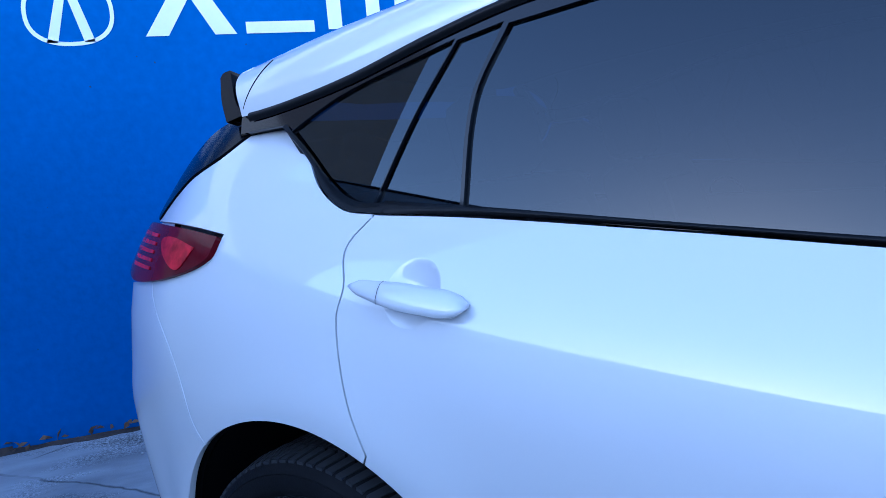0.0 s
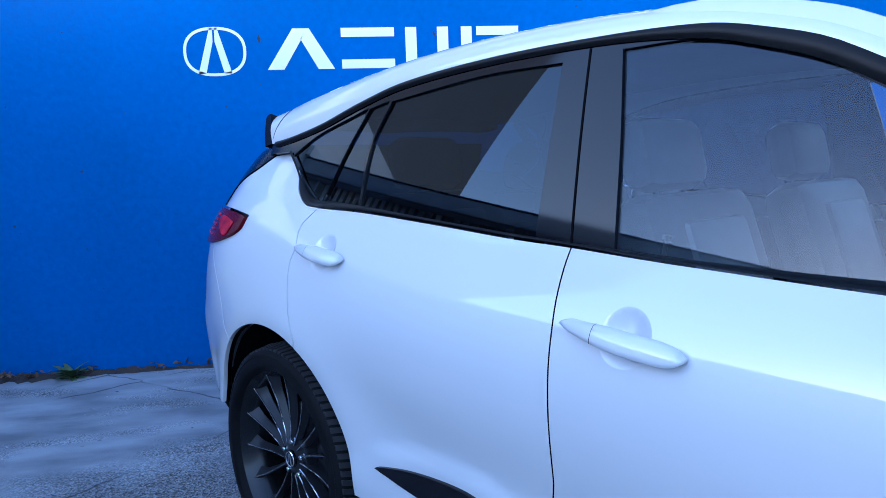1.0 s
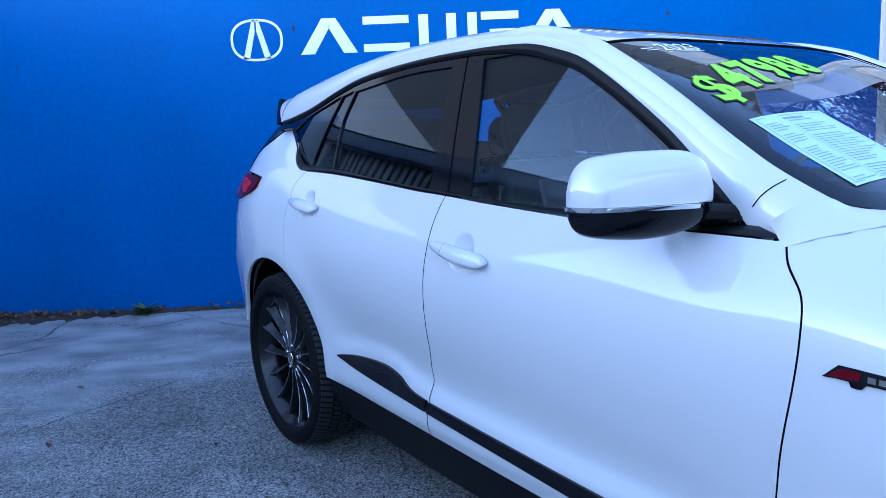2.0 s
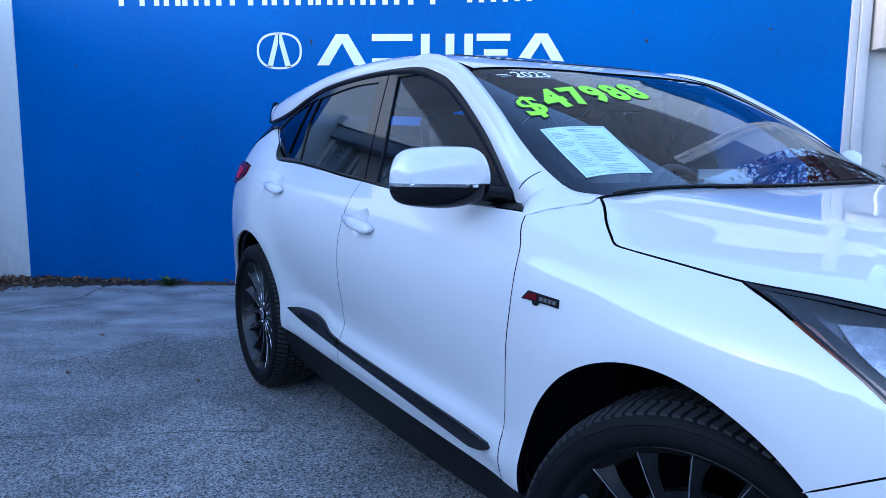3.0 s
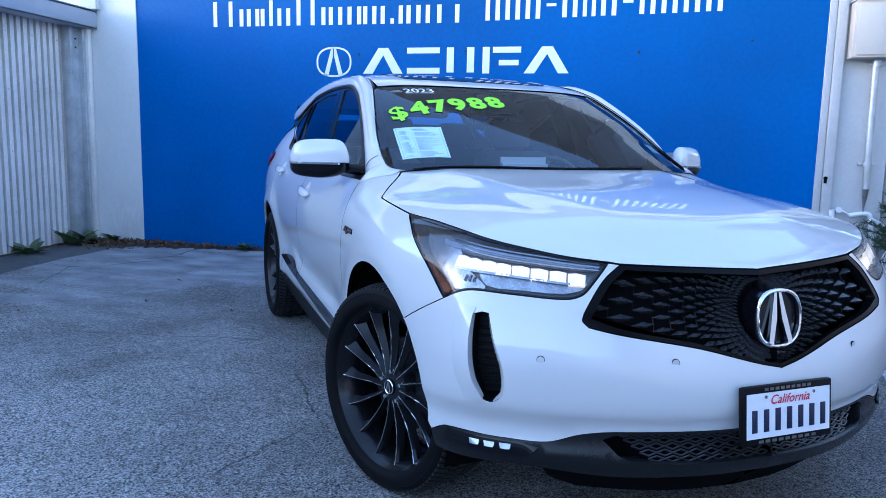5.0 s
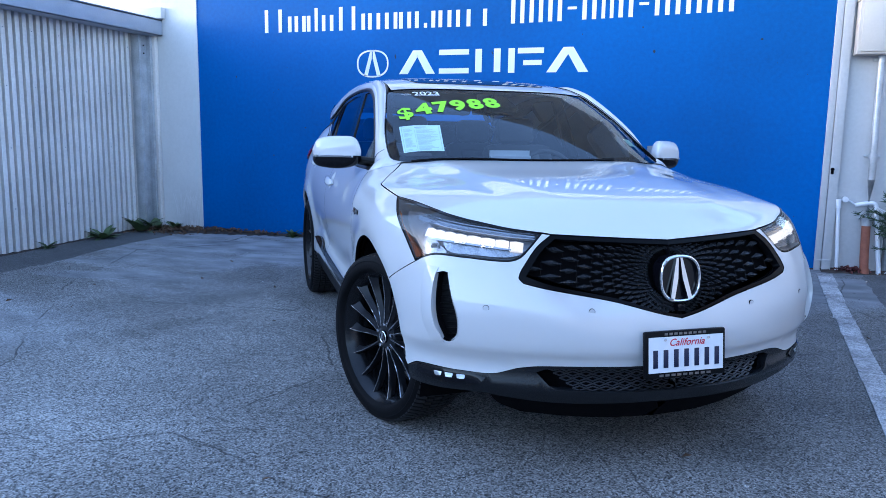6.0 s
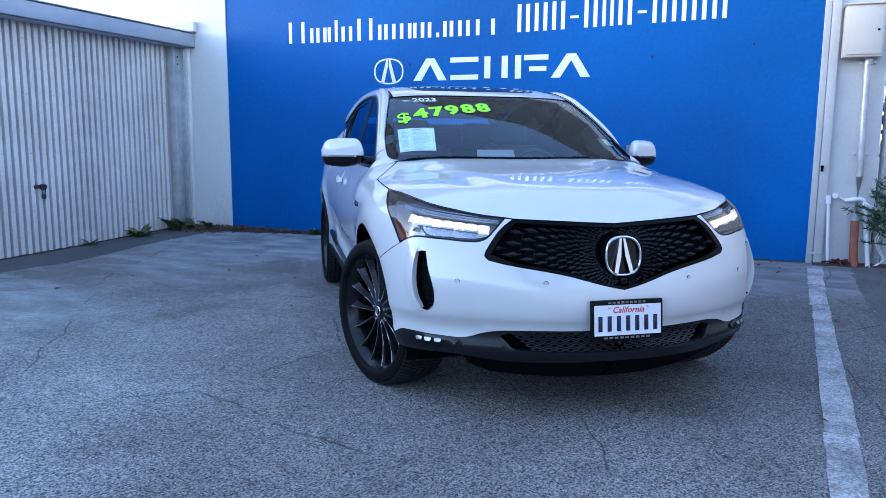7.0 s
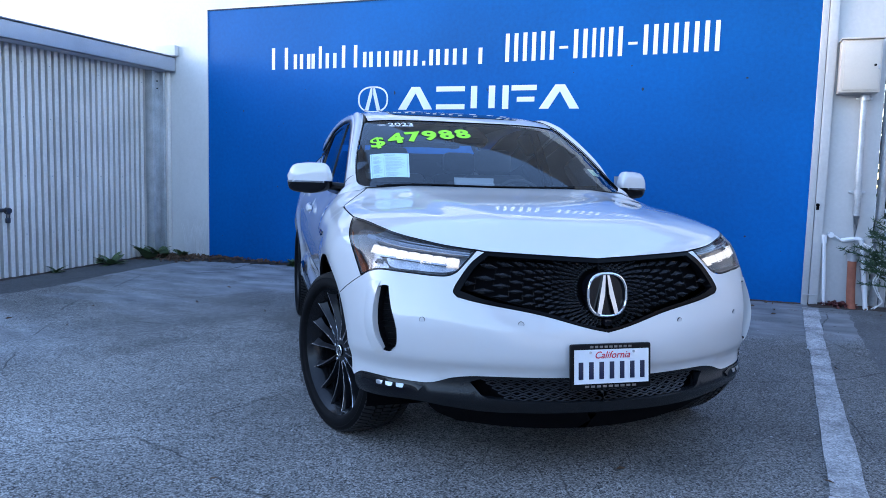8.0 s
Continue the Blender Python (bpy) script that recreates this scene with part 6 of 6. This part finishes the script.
for sgn in (-1, 1):
    bm = bmesh.new()
    prism(bm, [(sgn*.042, -.066), (sgn*.027, -.071), (sgn*.009, .0), (sgn*.003, .074), (sgn*.012, .073)], lambda u, v, d: (u, NOSE_Y - .010 + d + .20*v, .742 + v), .010)
    bmesh.ops.recalc_face_normals(bm, faces=bm.faces)
    part("emblem_bar", bm, CHROME, emb)
bm = bmesh.new()
block(bm, -.014, .014, CAMERA_Y, CAMERA_Y + .05, .627, .652, .004)
rod(bm, (0, CAMERA_Y - .004, .64), (0, CAMERA_Y + .004, .64), .008)
part("front_camera", bm, GLOSS_BLACK, car)

# lower grille, lip and small lamps
for side in (-1, 1):
    patch("front_lip", loop(BUMP_LOW, [(-1.758, .36), (-1.752, .30)], [(-1.752, .30), (-1.92, .306), (-2.09, .310), (-2.335, .288), (-2.57, .288), (S_MID, .292)], [(S_MID, .290), (S_MID, .428)]), raised(skin, -.004), LIP_BLACK, car, side=side, step=.03, gap=.001, lip=.04,
          holes=[loop([(S_FRONT, .418), (-2.67, .418), (-2.345, .414), (-2.30, .40)], [(-2.30, .40), (-2.375, .345), (S_FRONT, .338)], [(S_FRONT, .338), (S_FRONT, .418)], n=3)])
    patch("lower_back", loop([(S_FRONT, .43), (-2.24, .42)], [(-2.24, .42), (-2.3, .32), (S_FRONT, .32)]), raised(skin, -.06), DARK, car, side=side, step=.06, lip=0, gap=0)
    bm = bmesh.new()
    for r in range(5):
        for k in range(11):
            s = S_FRONT + .0 + k*.048 + (.024 if r % 2 else 0)
            z = .347 + r*.0165
            if s + .05 > -2.375 + (r-1)*.02:
                continue
            pts = [raised(skin, -.02)(s + a2, z + b2) for a2, b2 in ((-.0, .0), (.024, .008), (.048, .0))]
            pts = [(p[0]*side, p[1], p[2]) for p in pts]
            rod(bm, pts[0], pts[1], .003, n=5)
            rod(bm, pts[1], pts[2], .003, n=5)
            pts2 = [raised(skin, -.02)(s + a2, z + b2) for a2, b2 in ((-.0, .0), (.024, -.008), (.048, .0))]
            pts2 = [(p[0]*side, p[1], p[2]) for p in pts2]
            rod(bm, pts2[0], pts2[1], .003, n=5)
            rod(bm, pts2[1], pts2[2], .003, n=5)
    part("lower_mesh", bm, MESH, car, "metallic honeycomb mesh", smooth=False)
    fog = patch("fog_lamp", loop([(-1.82, .380), (-2.06, .379), (-2.12, .370)], [(-2.12, .370), (-2.09, .345), (-1.97, .340), (-1.82, .350)], [(-1.82, .350), (-1.82, .380)]), raised(skin, .001), GLOSS_BLACK, car, side=side, step=.03, gap=0, lip=.004)
    for k in range(3):
        s = -1.912 - .048*k
        patch("fog_led", loop([(s, .372), (s - .034, .372)], [(s - .034, .372), (s - .032, .358), (s - .005, .358)], [(s - .005, .358), (s, .372)], n=2), raised(skin, .003), LED_SMALL, fog, side=side, step=.02, gap=0, lip=.003, label="small white lamp")

# licence plate: number shown as plain bars
plate = part("plate_frame", (lambda b: (block(b, -.159, .159, -2.2430, -2.2230, .402, .568, .006), b)[1])(bmesh.new()), PLASTIC, car, "black licence plate frame")
TILT = Matrix.Translation((0, -2.2330, .485)) @ Matrix.Rotation(radians(-6), 4, "X") @ Matrix.Translation((0, 2.233, -.485))
plate.matrix_local = TILT
bar_box("plate", -.147, .147, -2.2455, -2.2430, .423, .548, PLATE_WHITE, plate, .0, "white licence plate with dark blue bars")
for k in range(7):
    x = -.122 + k*.0405
    bar_box("plate_bar", x - .009, x + .009, -2.2475, -2.2455, .440, .503, PLATE_BLUE, plate, .0005)
v, f = lettering("California", .036, .0004)
wd = max(p[0] for p in v)
raw("plate_word", [(p[0] - wd/2 + .3*p[1], -2.2472, .516 + p[1]) for p in v], f, PLATE_RED, plate, "red word across the plate's top", smooth=False)
for z, w in ((.5575, .085), (.4125, .105)):
    for k in range(9):
        x = -w + 2*w*k/9
        bar_box("frame_bar", x, x + w*.15, -2.2440, -2.2431, z - .004, z + .004, STEEL, plate)
for x in (-.085, .085):
    bm = bmesh.new()
    rod(bm, (x, -2.2490, .538), (x, -2.2430, .538), .005)
    part("plate_screw", bm, CHROME, plate)

# inner shell seen through the joints, floor and engine bay cover
for side in (-1, 1):
    patch("inner_shell", loop([(-.95, .28), (.98, .28)], arch(ARCH_R, 182, 20), [(1.85, .5), (2.0, .5)], [(2.0, .5), (2.0, .98), (1.0, 1.0), (-1.3, .93)], [(-1.3, .93), (-1.6, .85), (-1.75, .7), (-1.75, .45)], arch(ARCH_F, 170, 8)), raised(skin, -.028), DARK, car, side=side, step=.1, lip=0, gap=0)
bar_box("floor_pan", -.74, .74, -.9, 2.0, .215, .26, DARK, car)
bar_box("engine_cover", -.44, .44, -1.95, -.98, .26, .84, DARK, car)
for side in (-1, 1):
    patch("air_dam", loop([(S_MID, .32), (-2.4, .32), (-2.12, .33)], [(-2.12, .33), (-2.16, .25), (-2.24, .21)], [(-2.24, .21), (-2.5, .196), (S_MID, .190)], [(S_MID, .190), (S_MID, .32)]), raised(skin, -.02), DARK, car, side=side, step=.05, gap=0, lip=.02)
bar_box("under_tray", -.46, .46, -1.98, -.95, .225, .26, DARK, car, .01)

# ---- cabin ----
def seat(x, y, parent_car):
    bm = bmesh.new()
    def cushion(bm, c, dims, bevel, m):
        block(bm, -dims[0]/2, dims[0]/2, -dims[1]/2, dims[1]/2, -dims[2]/2, dims[2]/2, bevel, Matrix.Translation(c) @ m)
    cushion(bm, (x, y - .05, .62), (.50, .50, .14), .05, Matrix.Rotation(radians(-8), 4, "X"))
    cushion(bm, (x, y + .24, .90), (.48, .14, .58), .055, Matrix.Rotation(radians(-18), 4, "X"))
    st = part("seat", bm, SEAT, parent_car, "black leather seat")
    bm = bmesh.new()
    cushion(bm, (x, y + .175, .90), (.26, .05, .46), .02, Matrix.Rotation(radians(-18), 4, "X"))
    part("seat_insert", bm, SEAT_LIGHT, st)
    bm = bmesh.new()
    cushion(bm, (x, y + .37, 1.27), (.27, .10, .18), .045, Matrix.Rotation(radians(-12), 4, "X"))
    rod(bm, (x - .06, y + .34, 1.12), (x - .06, y + .36, 1.22), .007)
    rod(bm, (x + .06, y + .34, 1.12), (x + .06, y + .36, 1.22), .007)
    part("headrest", bm, SEAT, st)
    return st


for x, y in ((-.37, .02), (.37, .02), (-.37, .92), (.37, .92)):
    seat(x, y, car)
bm = bmesh.new()
verts = []
prof = [(-.95, 1.07), (-.82, 1.105), (-.58, 1.105), (-.44, 1.06), (-.38, .98), (-.34, .80), (-.45, .6), (-.9, .5)]
rowsv = [[bm.verts.new((x, y + .06*abs(x), z - .02*abs(x))) for y, z in prof] for x in (-.68, -.4, -.1, .1, .4, .68)]
for a2, b2 in zip(rowsv, rowsv[1:]):
    for i in range(len(prof)-1):
        bm.faces.new((a2[i], a2[i+1], b2[i+1], b2[i]))
bmesh.ops.recalc_face_normals(bm, faces=bm.faces)
part("dashboard", bm, DASH, car)
bm = bmesh.new()
n = 32
wheel_m = Matrix.Translation((.37, -.20, .98)) @ Matrix.Rotation(radians(68), 4, "X")
curve = [wheel_m @ Vector((.18*math.cos(2*math.pi*k/n), .18*math.sin(2*math.pi*k/n), 0)) for k in range(n+1)]
tube(bm, curve, .014, 8)
rod(bm, wheel_m @ Vector((-.17, 0, 0)), wheel_m @ Vector((.17, 0, 0)), .014)
rod(bm, wheel_m @ Vector((0, 0, -.03)), wheel_m @ Vector((0, 0, .02)), .055)
part("steering_wheel", bm, SEAT, car)
patch("headliner", full(loop([(0, -.09), (.60, -.06)], [(.60, -.06), (.60, .6), (.585, 1.2), (.55, 1.6), (.50, 1.84), (0, 1.86)])), vault, HEADLINER, car, step=.12, gap=0, lip=0, lift=-.035, hint=(0, 0, 1))
bm = bmesh.new()
block(bm, -.13, .13, -.215, -.19, 1.355, 1.42, .012)
rod(bm, (0, -.20, 1.40), (0, -.17, 1.47), .012)
part("inside_mirror", bm, GLOSS_BLACK, car)
bar_box("cargo_cover", -.60, .60, 1.28, 1.95, 1.02, 1.04, DASH, car)
for side in (-1, 1):
    bar_box("door_card", .70*side, .745*side, -.62, 1.25, .5, 1.035, DASH, car, .01)
bm = bmesh.new()
for y0, x0 in ((-.93, -.05), (-.90, .42)):
    cv = [(x0 - .60*k/12, 0, 0) for k in range(13)]
    cv = [(x, -.925 + .12*(x*x), 0) for x, _, _ in cv]
    tube(bm, [(x, y, roofline(min(abs(x), .7), y) - .003) for x, y, _ in cv], .0045, 6)
part("wiper", bm, PLASTIC, car, "black windshield wiper arms")

# ---- wheels ----
def build_wheel():
    """One wheel about the origin, its outer face towards +x."""
    bm = bmesh.new()
    lathe(bm, [(.262, -.115), (.272, -.11), (.272, -.09), (.256, -.07), (.250, .03), (.264, .075), (.276, .090), (.286, .106), (.291, .104), (.291, -.12), (.262, -.115)], 72)
    wheel = part("wheel", bm, BARREL, car)
    bm = bmesh.new()
    R = .365
    prof = [(.285, -.105), (.295, -.122), (.320, -.126), (.345, -.119), (.358, -.104)]
    for g in (-.062, -.022, .022, .062):
        prof += [(R - .003*abs(g)/.06, g - .005), (R - .010, g - .003), (R - .010, g + .003), (R - .003*abs(g)/.06, g + .005)]
    prof += [(.358, .104), (.345, .119), (.335, .1235), (.333, .1225), (.320, .126), (.306, .1262), (.298, .122), (.292, .114), (.286, .105)]
    lathe(bm, prof, 96)
    tyre = part("tyre", bm, RUBBER, wheel, "black rubber tyre with a fine tread")
    bm = bmesh.new()
    for k in range(92):
        a = 2*math.pi*k/92
        for lo, hi, sk in ((.066, .112, .06), (-.112, -.066, -.06), (.026, .058, .05), (-.058, -.026, -.05), (-.018, .018, .03)):
            q = []
            for x, da, r in ((lo, 0, R + .0015), (hi, sk*.5, R - (.009 if abs(hi) > .1 else 0)), (hi, sk*.5 + .044, R - (.009 if abs(hi) > .1 else 0)), (lo, .044, R + .0015)):
                if abs(lo) > .1 and x == lo:
                    r = R - .009
                q.append(bm.verts.new((x, (r+.001)*math.cos(a+da), (r+.001)*math.sin(a+da))))
            f = bm.faces.new(q)
    bmesh.ops.recalc_face_normals(bm, faces=bm.faces)
    geom = bmesh.ops.extrude_face_region(bm, geom=list(bm.faces))
    for v in geom["geom"]:
        if isinstance(v, bmesh.types.BMVert):
            d = Vector((0, v.co.y, v.co.z)).normalized()
            v.co -= d*.006
    tagged(part("tread", bm, TREAD, tyre, smooth=False), "", kind="stuff")
    # fifteen blades, each flared on one side towards the rim
    def blade(u):
        r = .050 + .231*u
        left, right = .006 + .008*u, .005 + .005*u + .020*step(.68, .99, u)
        skew = .002*math.sin(math.pi*u) + .012*u*u
        front = .070 - .008*math.sin(math.pi*u*.9) + .020*u*u
        return r, skew - left, skew + right, front
    bm = bmesh.new()
    rows = []
    n = 14
    for k in range(n+1):
        r, y0, y1, xf = blade(k/n)
        m = y0 + (y1 - y0)*.22
        rows.append([bm.verts.new(v) for v in ((xf - .010, y0, r), (xf, m, r), (xf - .014 - .012*k/n, y1, r), (xf - .030, y1*.6 + y0*.4, r), (xf - .034, y0*.8 + y1*.2, r))])
    for p, q in zip(rows, rows[1:]):
        for i in range(5):
            bm.faces.new((p[i], p[(i+1) % 5], q[(i+1) % 5], q[i]))
    bm.faces.new(rows[-1])
    bmesh.ops.recalc_face_normals(bm, faces=bm.faces)
    spoke = part("spoke", bm, GUNMETAL, wheel)
    bm = bmesh.new()
    edge = []
    for k in range(n+1):
        r, y0, y1, xf = blade(k/n)
        edge.append((xf + .0006, y0 + (y1 - y0)*.22, r))
    r, y0, y1, xf = blade(1)
    edge += [(xf - .007, (y0+y1)/2, r), (xf - .024, y1, r - .002)]
    tube(bm, edge, .0021, 5)
    line_ob = part("spoke_edge", bm, CUT_METAL, wheel, "bright machined edge")
    for k in range(1, 15):
        for o in (spoke, line_ob):
            c = o.copy()
            scene.collection.objects.link(c)
            c.parent = wheel
            c.matrix_local = Matrix.Rotation(2*math.pi*k/15, 4, "X")
    bm = bmesh.new()
    lathe(bm, [(.0, .068), (.03, .070), (.05, .064), (.072, .060), (.078, .045), (.078, .0)], 40)
    part("hub", bm, GUNMETAL, wheel)
    bm = bmesh.new()
    lathe(bm, [(.0, .0785), (.02, .078), (.028, .075), (.030, .066)], 32)
    cap = part("hub_cap", bm, GLOSS_BLACK, wheel)
    bm = bmesh.new()
    lathe(bm, [(.021, .0785), (.0235, .0800), (.026, .0778)], 32)
    for sgn in (-1, 1):
        prism(bm, [(sgn*.012, -.016), (sgn*.006, -.017), (sgn*.001, .018), (sgn*.005, .018)], lambda u, v, d: (.0805 - d, u, v), .004)
    bmesh.ops.recalc_face_normals(bm, faces=bm.faces)
    part("cap_emblem", bm, CHROME, cap)
    for k in range(5):
        a = 2*math.pi*(k + .25)/5
        bm = bmesh.new()
        lathe(bm, [(.0, .074), (.007, .073), (.0095, .068), (.0095, .05)], 10)
        lathe(bm, [(.0125, .0605), (.0135, .0625), (.0145, .0605)], 16)
        bmesh.ops.translate(bm, vec=(0, .054*math.cos(a), .054*math.sin(a)), verts=bm.verts)
        bmesh.ops.recalc_face_normals(bm, faces=bm.faces)
        part("lug_nut", bm, CHROME, wheel)
    bm = bmesh.new()
    lathe(bm, [(.06, .012), (.165, .012), (.165, -.012), (.06, -.012)], 48)
    part("brake_disc", bm, GUNMETAL, wheel)
    bm = bmesh.new()
    block(bm, -.04, .035, .085, .185, -.07, .09, .015)
    part("brake_caliper", bm, GUNMETAL, wheel)
    return wheel


wheel = build_wheel()
STEER = 20
wheel.matrix_local = Matrix.Translation((-.812, -1.328, .362)) @ Matrix.Rotation(radians(180 + STEER), 4, "Z")
for x, y, turn in ((-.795, 1.395, 180), (.765, -1.318, STEER), (.795, 1.395, 0)):
    m = Matrix.Translation((x, y, .362)) @ Matrix.Rotation(radians(turn), 4, "Z")
    copy_thing(wheel, m)

# ---- things on the windshield and dashboard ----
def on_glass(h, y, lift=.002):
    p = Vector(vault(h, y))
    e = .005
    nrm = (Vector(vault(h+e, y)) - Vector(vault(h-e, y))).cross(Vector(vault(h, y+e)) - Vector(vault(h, y-e))).normalized()
    if nrm.z < 0:
        nrm = -nrm
    return CAR @ (p + nrm*lift)


def glass_text(name, body, x, y, size, slant, material, label, bold=0.0, lift=.002, rise=None, squeeze=1.0, spacing=1.0):
    """Writing laid on the windshield: x across, y up the glass."""
    v, f = lettering(body, size, bold, spacing)
    out = []
    for p in v:
        u = x + p[0]*squeeze
        yy = y + slant*(p[0]*squeeze) + p[1]*.80
        out.append(on_glass(u, yy, lift))
    return tagged(raw(name, out, f, material, None, "", smooth=False), label, "sticker")


price = glass_text("price_lettering", "47988", -.512, -.462, .213, .185, GREEN, "bright green price lettering with a dark edge on the windshield", .010, -.0015, squeeze=.80, spacing=1.22)
edge_ob = glass_text("price_edge", "47988", -.512, -.462, .213, .185, INK, "", .0155, -.0027, squeeze=.80, spacing=1.22)
edge_ob.parent = price
signs = [glass_text("price_sign", "$", -.624, -.490, .195, .185, GREEN, "", .0045, -.0015, squeeze=.84), glass_text("price_sign_edge", "$", -.624, -.490, .195, .185, INK, "", .0095, -.0027, squeeze=.84)]
for ob in signs:
    ob.parent = price
for ob in (edge_ob, *signs):
    for key in ("label", "category"):
        if key in ob:
            del ob[key]
year = glass_text("year_lettering", "2023", -.480, -.212, .088, .0, WHITE_VINYL, "white year lettering at the windshield's top", .0012, -.0028, squeeze=.90)


def quad_on_glass(name, corners, material, lift, u0=0.0, u1=1.0, v0=0.0, v1=1.0, n=6):
    """A sheet between four places (half width, y) of the windshield: top left, top right, bottom right, bottom left."""
    verts = []
    for j in range(n+1):
        for i in range(n+1):
            u, v = u0 + (u1-u0)*i/n, v0 + (v1-v0)*j/n
            a, b, c, d = (Vector(k) for k in corners)
            p = a.lerp(b, u).lerp(d.lerp(c, u), v)
            verts.append(on_glass(p.x, p.y, lift))
    faces = [(j*(n+1)+i, (j+1)*(n+1)+i, (j+1)*(n+1)+i+1, j*(n+1)+i+1) for j in range(n) for i in range(n)]
    return raw(name, verts, faces, material)


for y0, y1, x0, x1 in ((-.186, -.191, -.545, -.500), (-.199, -.203, -.535, -.492), (-.219, -.222, -.475, -.33)):
    quad_on_glass("year_mark", ((x0, y0), (x1, y0), (x1, y1), (x0, y1)), WHITE_VINYL, -.0028, n=2).parent = year
SHEET = ((-.640, -.552), (-.430, -.588), (-.472, -.833), (-.668, -.790))
sheet = tagged(quad_on_glass("window_sheet", SHEET, PAPER, -.0028), "pale blue printed price sheet on the windshield", "paper sheet")
rnd = random.Random(4)
for args in ((.04, .96, .03, .036), (.04, .96, .964, .97), (.04, .047, .03, .97), (.953, .96, .03, .97), (.36, .64, .07, .095), (.35, .355, .2, .95)):
    quad_on_glass("print_line", SHEET, PRINT, -.0018, *args, n=2).parent = sheet
for k in range(26):
    v = .12 + .033*k
    for a, b in ((.08, .33), (.39, .92)):
        if rnd.random() < .85:
            e = a + (b-a)*rnd.uniform(.5, 1)
            quad_on_glass("print_line", SHEET, PRINT, -.0018, a, e, v, v + .009, n=1).parent = sheet
tagged(quad_on_glass("oil_sticker", ((.615, -.640), (.660, -.630), (.668, -.70), (.622, -.712)), STICKER, -.006, n=2), "small pale service sticker inside the windshield", "sticker")
bm = bmesh.new()
block(bm, -.215, .005, -.768, -.762, 1.112, 1.160, .0)
block(bm, -.215, .005, -.79, -.77, 1.112, 1.132, .002)
card = part("folded_card", bm, WHITE_VINYL)
card.matrix_world = CAR
tagged(card, "white folded card lying on the dashboard", "card")
